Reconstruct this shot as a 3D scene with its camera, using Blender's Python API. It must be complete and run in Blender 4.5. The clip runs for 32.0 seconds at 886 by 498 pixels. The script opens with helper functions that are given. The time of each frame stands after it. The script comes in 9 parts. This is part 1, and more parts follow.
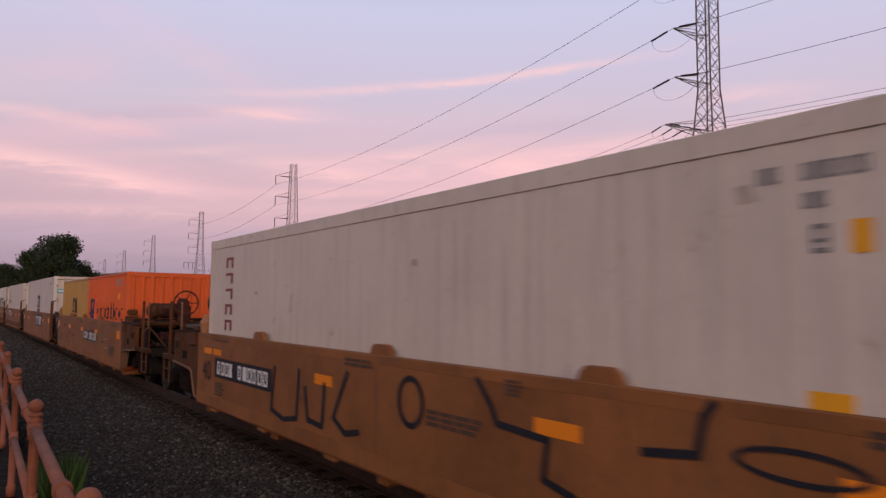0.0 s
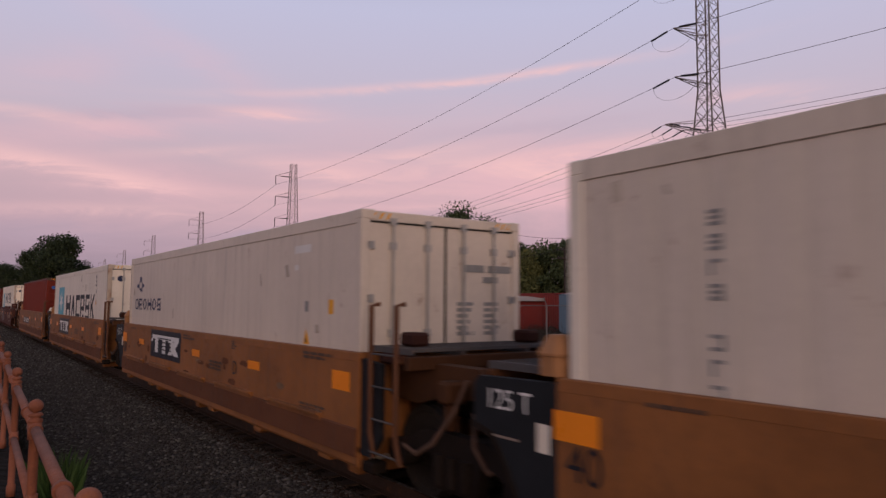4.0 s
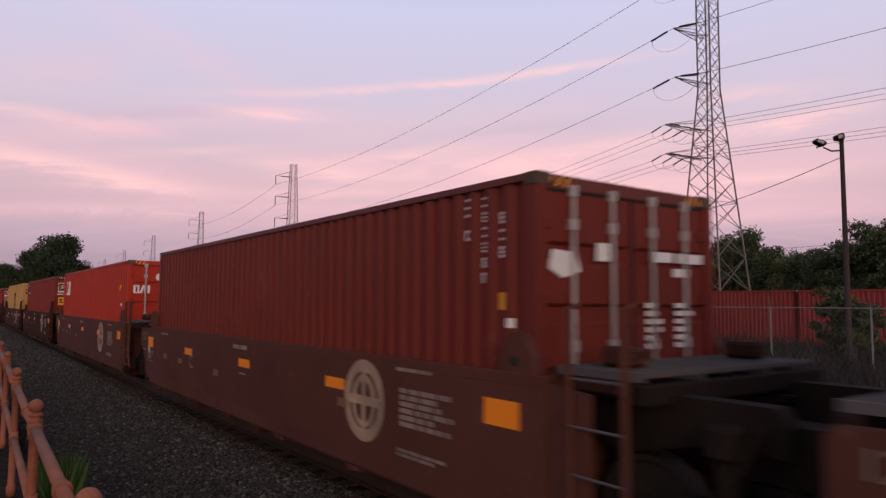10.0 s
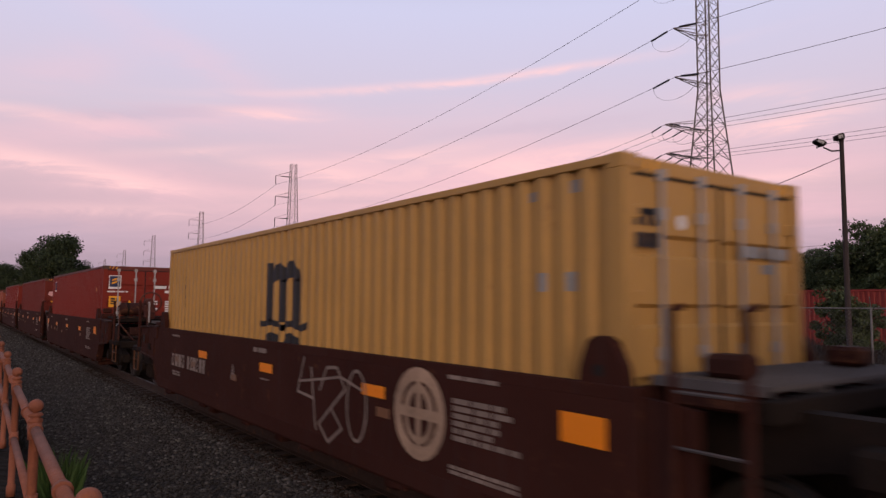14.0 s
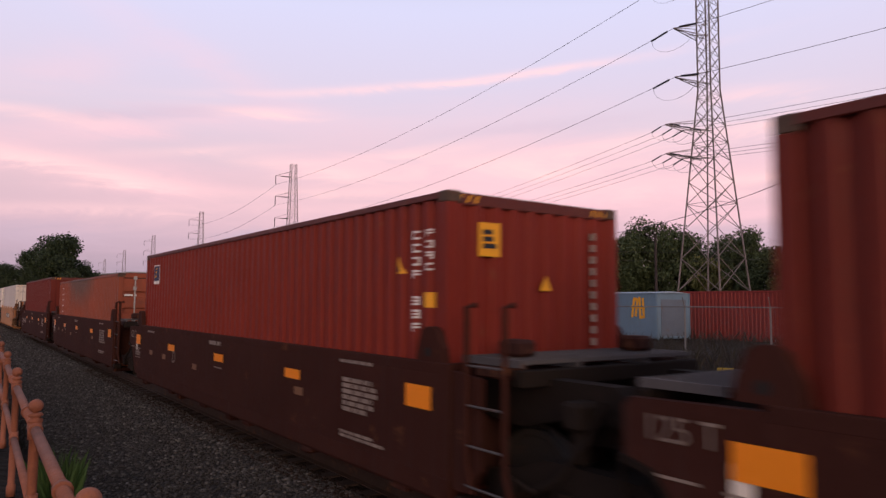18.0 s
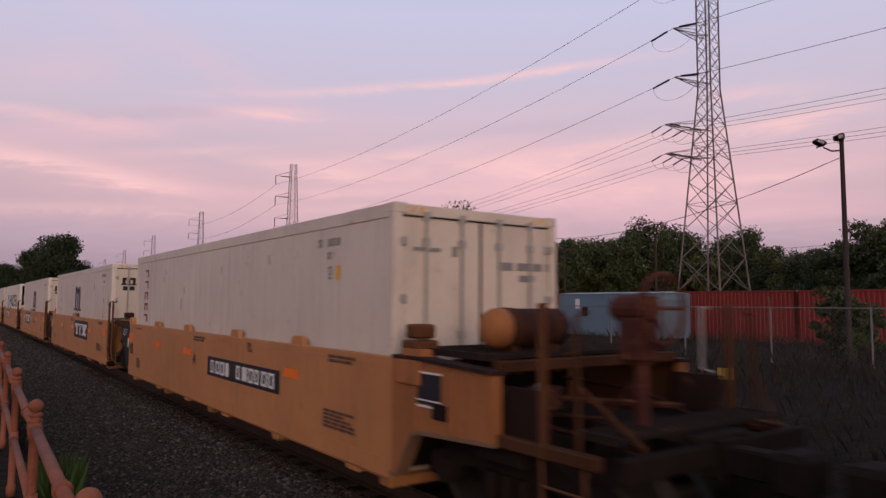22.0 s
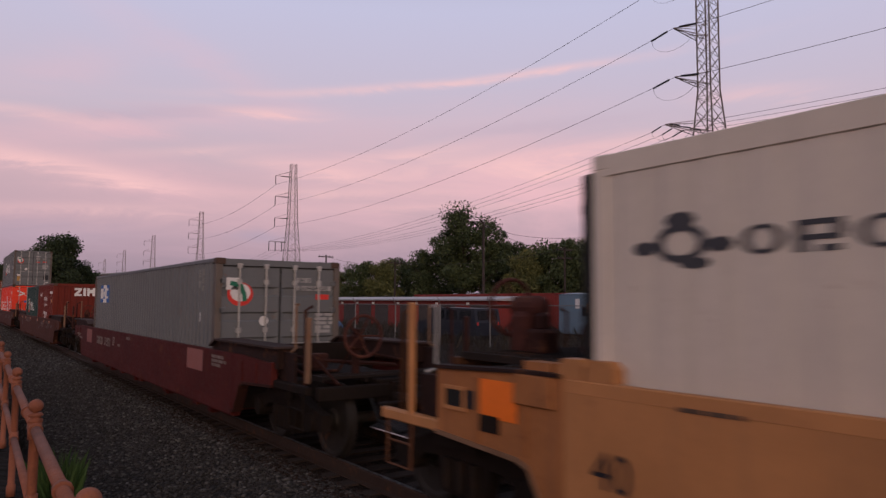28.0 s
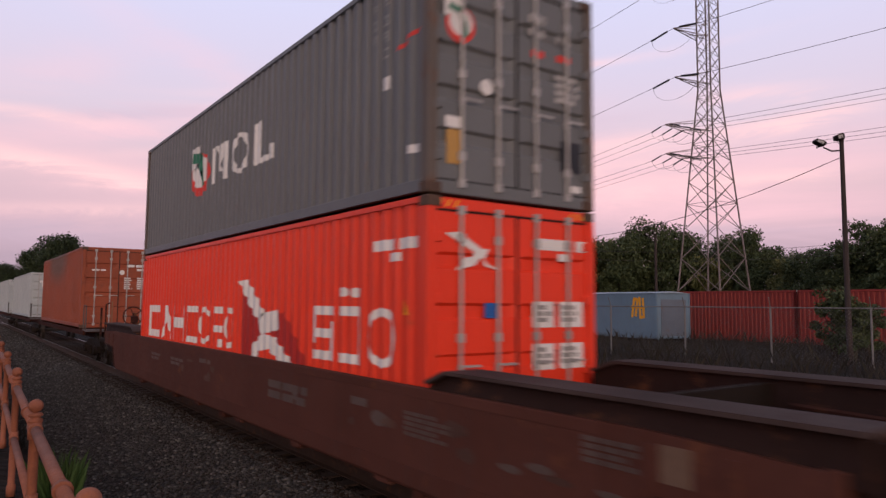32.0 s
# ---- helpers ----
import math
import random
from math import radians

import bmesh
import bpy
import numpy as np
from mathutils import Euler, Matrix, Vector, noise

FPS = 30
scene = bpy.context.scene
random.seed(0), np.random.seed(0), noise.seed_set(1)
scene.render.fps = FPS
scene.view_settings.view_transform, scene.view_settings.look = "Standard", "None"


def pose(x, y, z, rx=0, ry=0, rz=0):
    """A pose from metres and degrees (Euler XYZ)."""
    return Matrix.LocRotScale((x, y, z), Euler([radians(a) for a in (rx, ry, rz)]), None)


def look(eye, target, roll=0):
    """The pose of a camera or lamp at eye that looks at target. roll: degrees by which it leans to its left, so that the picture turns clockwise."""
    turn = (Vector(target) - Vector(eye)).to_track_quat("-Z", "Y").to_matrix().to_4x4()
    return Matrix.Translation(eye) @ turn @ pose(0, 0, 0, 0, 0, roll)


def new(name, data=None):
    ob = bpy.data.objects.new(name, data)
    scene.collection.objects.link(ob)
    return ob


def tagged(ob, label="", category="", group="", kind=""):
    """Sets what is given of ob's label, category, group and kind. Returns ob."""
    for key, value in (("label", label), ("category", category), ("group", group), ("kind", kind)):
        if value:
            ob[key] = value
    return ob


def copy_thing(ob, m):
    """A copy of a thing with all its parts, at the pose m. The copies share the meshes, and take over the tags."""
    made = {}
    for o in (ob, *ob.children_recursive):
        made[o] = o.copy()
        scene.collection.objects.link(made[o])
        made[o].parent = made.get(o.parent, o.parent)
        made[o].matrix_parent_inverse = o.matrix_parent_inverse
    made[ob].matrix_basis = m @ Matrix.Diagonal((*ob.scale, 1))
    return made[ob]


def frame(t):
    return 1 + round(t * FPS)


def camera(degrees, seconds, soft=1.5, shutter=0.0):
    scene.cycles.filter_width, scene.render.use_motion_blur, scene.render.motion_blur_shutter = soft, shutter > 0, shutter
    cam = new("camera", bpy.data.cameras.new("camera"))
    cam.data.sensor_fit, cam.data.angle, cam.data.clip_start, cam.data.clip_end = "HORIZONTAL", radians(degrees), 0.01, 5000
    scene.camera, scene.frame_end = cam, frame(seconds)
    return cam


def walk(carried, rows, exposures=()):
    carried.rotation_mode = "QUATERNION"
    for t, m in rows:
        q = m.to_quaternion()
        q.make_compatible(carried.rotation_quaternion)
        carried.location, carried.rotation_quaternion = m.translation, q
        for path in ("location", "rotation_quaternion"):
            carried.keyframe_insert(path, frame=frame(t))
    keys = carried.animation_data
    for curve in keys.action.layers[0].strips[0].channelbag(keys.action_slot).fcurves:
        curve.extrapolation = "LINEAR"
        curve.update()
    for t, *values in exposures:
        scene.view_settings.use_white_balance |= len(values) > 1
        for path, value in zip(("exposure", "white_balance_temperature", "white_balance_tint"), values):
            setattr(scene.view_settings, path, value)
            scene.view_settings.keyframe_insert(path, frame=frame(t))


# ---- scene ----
# ---- camera ----
import itertools

EYE = (0.0, 0.0, 2.05)
YAW, PITCH = radians(35.80), radians(4.555)
AIM = (EYE[0] + math.sin(YAW) * math.cos(PITCH), EYE[1] + math.cos(YAW) * math.cos(PITCH), EYE[2] + math.sin(PITCH))
cam = camera(65.8, 32.0, soft=1.4, shutter=0.25)
STILL = look(EYE, AIM, 0.4)
walk(cam, [(0.0, STILL), (32.0, STILL)], exposures=[
    (0.0, 0.2), (1.0, 0.1), (2.0, 0.0), (5.0, 0.0), (6.0, 0.0), (7.0, 0.05), (8.0, 0.40), (9.0, 0.02), (10.0, 0.27), (11.0, 0.42), (12.0, 0.35), (13.0, 0.37), (14.0, 0.3),
    (17.0, 0.42), (18.0, 0.48), (19.0, 0.45), (20.0, 0.25), (21.0, 0.42), (22.0, 0.13), (23.0, -0.08), (24.0, -0.05), (25.0, -0.02), (28.0, 0.05), (29.0, 0.22), (30.0, 0.22), (31.0, 0.29), (32.0, 0.45)])

# ---- where the train is: metres travelled, second by second ----
TRAVEL = [0.03, 10.47, 21.46, 32.42, 43.50, 54.67, 66.02, 77.48, 89.13, 100.67, 112.30, 124.20, 136.00, 147.88, 159.62, 171.80, 183.90,
          196.02, 208.31, 220.76, 233.17, 245.52, 258.24, 270.82, 283.56, 296.28, 309.15, 322.05, 335.00, 348.32, 361.75, 375.11, 388.56]
XC = 5.053            # centre line of the track
WHEEL_R = 0.48
MOVERS = []           # (thing, x, y at zero travel, z)
WHEELSETS = []

# ---- sky and light ----
world = bpy.data.worlds.new("dusk_sky")
scene.world = world
world.use_nodes = True


def wire(nt, a, ao, b, bi):
    nt.links.new(a.outputs[ao], b.inputs[bi])


def node(nt, kind, **values):
    n = nt.nodes.new(kind)
    for k, v in values.items():
        if k in n.inputs:
            n.inputs[k].default_value = v
    return n


def ramp(nt, stops, ease=False):
    n = nt.nodes.new("ShaderNodeValToRGB")
    if ease:
        n.color_ramp.interpolation = "EASE"
    e = n.color_ramp.elements
    while len(e) < len(stops):
        e.new(0.5)
    for el, (at, col) in zip(e, stops):
        el.position = at
        el.color = (*col, 1) if len(col) == 3 else col
    return n


def math_node(nt, op, a=None, b=None, va=0.0, vb=0.0, clamp=False):
    n = nt.nodes.new("ShaderNodeMath")
    n.operation, n.use_clamp = op, clamp
    n.inputs[0].default_value, n.inputs[1].default_value = va, vb
    if a is not None:
        nt.links.new(a, n.inputs[0])
    if b is not None:
        nt.links.new(b, n.inputs[1])
    return n.outputs[0]


def mix_rgb(nt, fac, a, b, blend="MIX"):
    n = nt.nodes.new("ShaderNodeMix")
    n.data_type, n.blend_type = "RGBA", blend
    for sock, v in ((n.inputs[0], fac), (n.inputs[6], a), (n.inputs[7], b)):
        if isinstance(v, (int, float)):
            sock.default_value = v
        elif isinstance(v, tuple):
            sock.default_value = (*v, 1)
        else:
            nt.links.new(v, sock)
    return n.outputs[2]


# banks of high cloud: compass degrees, height, slope, length, thickness, strength
WISPS_SOFT = [(42, 9.6, 0.01, 20, 2.7, 0.70), (8, 10.0, -0.10, 12, 1.5, 0.65), (62, 11.0, 0.03, 14, 3.0, 0.5), (10, 13.0, 0.20, 11, 1.2, 0.6), (30, 6.5, 0.0, 45, 2.6, 0.4), (33, 14.5, 0.08, 16, 1.8, 0.35), (6, 17.0, 0.3, 6, 1.6, 0.25), (43, 12.6, 0.08, 7, 2.0, 0.5), (63, 6.2, 0.02, 9, 1.7, 0.5), (27, 11.3, 0.0, 6, 1.5, 0.35), (15, 19.0, -0.35, 9, 1.3, 0.3)]
WISPS_BRIGHT = [(36.5, 18.2, 0.088, 15, 0.34, 0.70), (46.5, 19.1, 0.05, 4.0, 0.30, 0.55), (21, 15.2, 0.0, 4.0, 0.40, 0.85), (8, 9.6, -0.13, 9, 0.65, 1.0), (5, 13.3, 0.0, 5, 0.45, 0.85), (61, 16.0, -0.05, 4, 0.65, 0.55),
                (63, 13.7, 0.09, 5, 0.55, 0.85), (40, 11.6, 0.04, 9, 0.9, 0.7), (25, 10.9, -0.08, 6, 0.7, 0.7), (52, 9.5, 0.02, 10, 0.9, 0.45), (10, 7.0, 0.03, 10, 0.5, 0.4)]
WISPS_BRIGHT += [(33, 12.4, 0.12, 7, 0.5, 0.55), (50, 12.8, 0.10, 7, 0.7, 0.65), (46, 10.9, 0.06, 8, 0.45, 0.5), (60, 9.6, 0.05, 6, 0.5, 0.5), (15, 11.6, 0.14, 6, 0.4, 0.45), (28, 9.1, 0.03, 8, 0.45, 0.5), (36, 8.0, 0.02, 10, 0.4, 0.4)]
WISPS_SHADE = [(21, 5.2, 0.0, 2.6, 0.5, 0.6), (12, 14.3, 0.16, 8, 0.5, 0.3), (60, 5.6, 0.0, 8, 0.6, 0.3), (5, 5.0, 0.0, 8, 1.0, 0.3), (44, 14.6, 0.05, 8, 0.5, 0.25)]


def build_sky():
    nt = world.node_tree
    nt.nodes.clear()
    out = nt.nodes.new("ShaderNodeOutputWorld")
    bg = nt.nodes.new("ShaderNodeBackground")
    tc = nt.nodes.new("ShaderNodeTexCoord")
    sep = nt.nodes.new("ShaderNodeSeparateXYZ")
    wire(nt, tc, "Generated", sep, 0)
    X, Y, Z = sep.outputs
    up = math_node(nt, "MAXIMUM", Z, vb=0.0)
    # clear dusk air: mauve at the horizon, rose above it, lavender and blue higher up
    air = ramp(nt, [(0.0, (0.285, 0.225, 0.285)), (0.07, (0.395, 0.290, 0.355)), (0.16, (0.530, 0.390, 0.440)), (0.26, (0.560, 0.475, 0.575)),
                    (0.40, (0.535, 0.525, 0.700)), (0.62, (0.36, 0.39, 0.53)), (1.0, (0.22, 0.26, 0.38))])
    nt.links.new(up, air.inputs[0])
    # afterglow around the set sun, behind the camera
    cmb = nt.nodes.new("ShaderNodeVectorMath")
    cmb.operation = "DOT_PRODUCT"
    cmb.inputs[1].default_value = (-0.45, -0.89, 0.06)
    wire(nt, tc, "Generated", cmb, 0)
    glow = math_node(nt, "MAXIMUM", cmb.outputs[1], vb=0.0)
    glow = math_node(nt, "POWER", glow, vb=3.0)
    low = math_node(nt, "SUBTRACT", None, up, va=1.0)
    low = math_node(nt, "POWER", low, vb=3.0)
    glow = math_node(nt, "MULTIPLY", glow, low)
    # direction as degrees round the compass and above the horizon
    az = math_node(nt, "MULTIPLY", math_node(nt, "ARCTAN2", X, Y), vb=180 / math.pi)
    el = math_node(nt, "MULTIPLY", math_node(nt, "ARCSINE", Z), vb=180 / math.pi)
    com = nt.nodes.new("ShaderNodeCombineXYZ")
    nt.links.new(math_node(nt, "MULTIPLY", az, vb=0.035), com.inputs[0])
    nt.links.new(math_node(nt, "MULTIPLY", el, vb=0.16), com.inputs[1])

    def fleece(size, seed, lo, hi, tilt, rough=0.6, bend=0.5):
        mp = nt.nodes.new("ShaderNodeMapping")
        mp.inputs["Rotation"].default_value = (0, 0, radians(tilt))
        mp.inputs["Location"].default_value = (seed, seed * 0.7, seed * 0.3)
        nt.links.new(com.outputs[0], mp.inputs[0])
        nz = node(nt, "ShaderNodeTexNoise", Scale=size, Detail=7, Roughness=rough, Distortion=bend)
        nt.links.new(mp.outputs[0], nz.inputs[0])
        rm = ramp(nt, [(lo, (0, 0, 0)), (hi, (1, 1, 1))], True)
        nt.links.new(nz.outputs[0], rm.inputs[0])
        return nz.outputs[0], rm.outputs[0]

    warp, broad = fleece(1.0, 3.1, 0.30, 0.68, -4)
    _, thin = fleece(3.2, 9.4, 0.36, 0.66, -6, 0.65, 0.8)
    wob = math_node(nt, "MULTIPLY", math_node(nt, "SUBTRACT", warp, vb=0.5), vb=4.0)
    wob2 = math_node(nt, "MULTIPLY", math_node(nt, "SUBTRACT", thin, vb=0.5), vb=0.7)

    def wisp(a0, e0, slope, length, thick):
        """A drawn-out bank of cloud: fades along its length and across it."""
        u = math_node(nt, "SUBTRACT", az, vb=a0)
        v = math_node(nt, "SUBTRACT", math_node(nt, "SUBTRACT", el, vb=e0), math_node(nt, "MULTIPLY", u, vb=slope))
        v = math_node(nt, "ADD", math_node(nt, "ADD", v, math_node(nt, "MULTIPLY", wob, vb=min(1.0, thick * 0.35))), math_node(nt, "MULTIPLY", wob2, vb=min(1.0, thick * 1.2)))
        u = math_node(nt, "POWER", math_node(nt, "ABSOLUTE", math_node(nt, "DIVIDE", u, vb=length)), vb=2.0)
        v = math_node(nt, "POWER", math_node(nt, "ABSOLUTE", math_node(nt, "DIVIDE", v, vb=thick)), vb=2.0)
        return math_node(nt, "POWER", None, math_node(nt, "ADD", u, v), va=0.37)

    def bank(spec, tex, amount):
        acc = None
        for one in spec:
            w = math_node(nt, "MULTIPLY", wisp(*one[:5]), vb=one[5])
            acc = w if acc is None else math_node(nt, "ADD", acc, w)
        mixed = math_node(nt, "MULTIPLY", acc, math_node(nt, "ADD", math_node(nt, "MULTIPLY", tex, vb=amount), vb=1.0 - amount))
        return math_node(nt, "MINIMUM", mixed, vb=1.0)

    col = air.outputs[0]
    soft_pink = bank(WISPS_SOFT, broad, 0.65)
    col = mix_rgb(nt, soft_pink, col, (0.800, 0.480, 0.535))
    bright = bank(WISPS_BRIGHT, thin, 0.6)
    col = mix_rgb(nt, bright, col, (0.93, 0.565, 0.56))
    shade = bank(WISPS_SHADE, broad, 0.4)
    col = mix_rgb(nt, shade, col, (0.420, 0.345, 0.455))
    col = mix_rgb(nt, glow, col, (1.9, 1.15, 0.72), "ADD")
    nt.links.new(col, bg.inputs[0])
    bg.inputs[1].default_value = 1.0
    wire(nt, bg, 0, out, 0)


build_sky()
sun = new("sun", bpy.data.lights.new("sun", "SUN"))
sun.data.energy, sun.data.angle, sun.data.color = 0.72, radians(28), (1.0, 0.72, 0.52)
sun.matrix_world = look((0, 0, 30), (0.36 * 30, 0.90 * 30, 30 - 0.30 * 30))
tagged(sun, kind="structure")

# ---- materials ----
MATS = {}


def shader(name, base, rough=0.6, metal=0.0, spot=0.12, scale=6.0, rust=0.0, streak=0.0, bump=0.15, fine=60.0, spec=0.25, rust_col=(0.16, 0.065, 0.03)):
    """Paint or another plain surface: mottled at two scales, with rust blooms, run-down dirt and fine relief."""
    if name in MATS:
        return MATS[name]
    m = bpy.data.materials.new(name)
    m.use_nodes = True
    nt = m.node_tree
    bsdf = nt.nodes["Principled BSDF"]
    tc = nt.nodes.new("ShaderNodeTexCoord")
    oi = nt.nodes.new("ShaderNodeObjectInfo")
    sh = nt.nodes.new("ShaderNodeVectorMath")
    sh.operation = "ADD"
    wire(nt, tc, "Object", sh, 0)
    off = math_node(nt, "MULTIPLY", oi.outputs["Random"], vb=37.0)
    nt.links.new(off, sh.inputs[1])
    big = node(nt, "ShaderNodeTexNoise", Scale=scale * 0.15, Detail=5, Roughness=0.6)
    small = node(nt, "ShaderNodeTexNoise", Scale=scale * 2.2, Detail=4, Roughness=0.65)
    for n in (big, small):
        wire(nt, sh, 0, n, 0)
    v = math_node(nt, "ADD", math_node(nt, "MULTIPLY", big.outputs[0], vb=0.65), math_node(nt, "MULTIPLY", small.outputs[0], vb=0.35))
    dark = tuple(c * (1 - 1.6 * spot) for c in base)
    light = tuple(min(0.95, c * (1 + 1.1 * spot) + 0.01 * spot) for c in base)
    tone = ramp(nt, [(0.30, dark), (0.72, light)])
    nt.links.new(v, tone.inputs[0])
    col = tone.outputs[0]
    if streak:
        mp = nt.nodes.new("ShaderNodeMapping")
        mp.inputs["Scale"].default_value = (1.0, 5.0, 0.28)
        wire(nt, sh, 0, mp, 0)
        st = node(nt, "ShaderNodeTexNoise", Scale=1.6, Detail=6, Roughness=0.7)
        wire(nt, mp, 0, st, 0)
        sr = ramp(nt, [(0.52, (0, 0, 0)), (0.78, (1, 1, 1))])
        wire(nt, st, 0, sr, 0)
        col = mix_rgb(nt, math_node(nt, "MULTIPLY", sr.outputs[0], vb=streak), col, tuple(0.30 * c + 0.03 for c in base))
    if rust:
        rn = node(nt, "ShaderNodeTexNoise", Scale=scale * 0.55, Detail=9, Roughness=0.75)
        wire(nt, sh, 0, rn, 0)
        rr = ramp(nt, [(0.62 - 0.14 * rust, (0, 0, 0)), (0.70 - 0.06 * rust, (1, 1, 1))])
        wire(nt, rn, 0, rr, 0)
        col = mix_rgb(nt, math_node(nt, "MULTIPLY", rr.outputs[0], vb=min(1.0, 0.45 + rust * 0.5)), col, rust_col)
    nt.links.new(col, bsdf.inputs["Base Color"])
    rgh = ramp(nt, [(0.3, (max(0.05, rough - 0.1),) * 3), (0.7, (min(1, rough + 0.1),) * 3)])
    wire(nt, small, 0, rgh, 0)
    wire(nt, rgh, 0, bsdf, "Roughness")
    bsdf.inputs["Metallic"].default_value = metal
    bsdf.inputs["Specular IOR Level"].default_value = spec
    if bump:
        fn = node(nt, "ShaderNodeTexNoise", Scale=fine, Detail=3)
        wire(nt, sh, 0, fn, 0)
        bp = nt.nodes.new("ShaderNodeBump")
        bp.inputs["Strength"].default_value = bump
        bp.inputs["Distance"].default_value = 0.01
        wire(nt, fn, 0, bp, "Height")
        wire(nt, bp, 0, bsdf, "Normal")
    MATS[name] = m
    return m


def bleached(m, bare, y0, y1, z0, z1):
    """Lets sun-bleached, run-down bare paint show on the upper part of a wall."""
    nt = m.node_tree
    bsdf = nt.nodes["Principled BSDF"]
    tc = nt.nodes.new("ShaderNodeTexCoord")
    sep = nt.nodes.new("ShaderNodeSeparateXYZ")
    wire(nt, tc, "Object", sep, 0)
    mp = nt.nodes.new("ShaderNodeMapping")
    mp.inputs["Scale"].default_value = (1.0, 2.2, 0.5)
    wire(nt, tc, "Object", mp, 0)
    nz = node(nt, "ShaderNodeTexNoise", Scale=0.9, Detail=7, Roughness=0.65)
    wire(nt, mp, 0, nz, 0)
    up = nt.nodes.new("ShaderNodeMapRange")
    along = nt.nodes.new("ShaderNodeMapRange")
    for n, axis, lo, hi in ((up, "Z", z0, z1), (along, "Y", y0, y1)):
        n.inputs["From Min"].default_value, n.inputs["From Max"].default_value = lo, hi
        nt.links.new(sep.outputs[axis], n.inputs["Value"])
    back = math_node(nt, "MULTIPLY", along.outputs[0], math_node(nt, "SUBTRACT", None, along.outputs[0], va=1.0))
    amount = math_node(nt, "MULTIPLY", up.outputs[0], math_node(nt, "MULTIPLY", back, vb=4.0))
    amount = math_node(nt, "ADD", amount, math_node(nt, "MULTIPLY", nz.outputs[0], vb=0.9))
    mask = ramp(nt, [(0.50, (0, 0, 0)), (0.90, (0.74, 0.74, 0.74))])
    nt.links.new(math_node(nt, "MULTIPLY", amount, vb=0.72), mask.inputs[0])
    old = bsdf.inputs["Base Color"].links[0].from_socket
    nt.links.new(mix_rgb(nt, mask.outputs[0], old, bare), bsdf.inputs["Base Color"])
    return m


M_WHITE = shader("white_reefer_paint", (0.56, 0.486, 0.412), 0.45, 0, 0.08, 5, 0.12, 0.45, 0.04)
M_CREAM = shader("aged_white_paint", (0.66, 0.592, 0.505), 0.5, 0, 0.07, 5, 0.12, 0.25, 0.05)
M_CHALKY = shader("chalky_white_paint", (0.80, 0.705, 0.570), 0.5, 0, 0.07, 5, 0.14, 0.30, 0.05)
M_TAN = shader("tan_container_paint", (0.385, 0.218, 0.060), 0.5, 0, 0.08, 5, 0.06, 0.25)
M_ORANGE = shader("orange_container_paint", (0.59, 0.100, 0.0190), 0.55, 0, 0.08, 5, 0.06, 0.22)
M_RED = shader("red_container_paint", (0.165, 0.0200, 0.0118), 0.52, 0, 0.09, 5, 0.10, 0.22, spec=0.12)
M_BRICKRED = shader("brick_red_container_paint", (0.138, 0.0195, 0.0107), 0.52, 0, 0.10, 5, 0.12, 0.28, spec=0.12)
M_DKRED = shader("dark_red_container_paint", (0.122, 0.0186, 0.0116), 0.52, 0, 0.10, 5, 0.12, 0.25, spec=0.12)
M_REDRAIL = shader("dark_red_rail_paint", (0.095, 0.018, 0.012), 0.55, 0, 0.15, 6, 0.2)
M_CAI = shader("bright_red_container_paint", (0.315, 0.0262, 0.0117), 0.52, 0, 0.08, 5, 0.06, 0.2, spec=0.12)
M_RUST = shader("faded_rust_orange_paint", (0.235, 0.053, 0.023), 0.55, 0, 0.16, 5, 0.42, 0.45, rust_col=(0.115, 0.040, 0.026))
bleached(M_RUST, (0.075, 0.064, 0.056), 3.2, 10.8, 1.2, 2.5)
M_HOT = shader("vivid_red_container_paint", (0.66, 0.040, 0.014), 0.45, 0, 0.05, 5, 0.03, 0.12)
M_GREY = shader("grey_container_paint", (0.115, 0.120, 0.125), 0.5, 0, 0.08, 5, 0.06, 0.2)
M_GREEN = shader("dark_green_container_paint", (0.008, 0.036, 0.031), 0.5, 0, 0.10, 5, 0.06, 0.2)
M_SILVER = shader("pale_grey_container_paint", (0.33, 0.36, 0.36), 0.5, 0, 0.08, 5, 0.08, 0.2)
M_TTX = shader("weathered_yellow_car_paint", (0.230, 0.087, 0.0248), 0.62, 0, 0.27, 5, 0.50, 0.55, 0.12, rust_col=(0.135, 0.054, 0.024))
M_TTXN = shader("clean_yellow_car_paint", (0.41, 0.180, 0.067), 0.6, 0, 0.15, 5, 0.26, 0.42, 0.08, rust_col=(0.23, 0.095, 0.042))
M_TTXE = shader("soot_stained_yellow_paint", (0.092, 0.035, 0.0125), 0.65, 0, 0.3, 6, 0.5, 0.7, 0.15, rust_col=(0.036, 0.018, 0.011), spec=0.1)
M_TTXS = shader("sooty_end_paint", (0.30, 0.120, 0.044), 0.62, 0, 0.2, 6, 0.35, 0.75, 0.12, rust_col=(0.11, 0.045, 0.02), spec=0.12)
M_BNSF = shader("brown_car_paint", (0.040, 0.0142, 0.0103), 0.75, 0, 0.16, 5, 0.15, 0.35, spec=0.03)
M_BNSF2 = shader("dusty_brown_car_paint", (0.080, 0.0305, 0.0222), 0.65, 0, 0.16, 5, 0.2, 0.35, spec=0.04)
M_MAROON = shader("maroon_car_paint", (0.074, 0.0145, 0.0128), 0.62, 0, 0.18, 5, 0.3, 0.4, spec=0.06)
M_TTXG = shader("dark_yellow_frame_paint", (0.060, 0.025, 0.011), 0.7, 0, 0.2, 6, 0.5, 0.3, 0.15, rust_col=(0.05, 0.028, 0.018), spec=0.08)
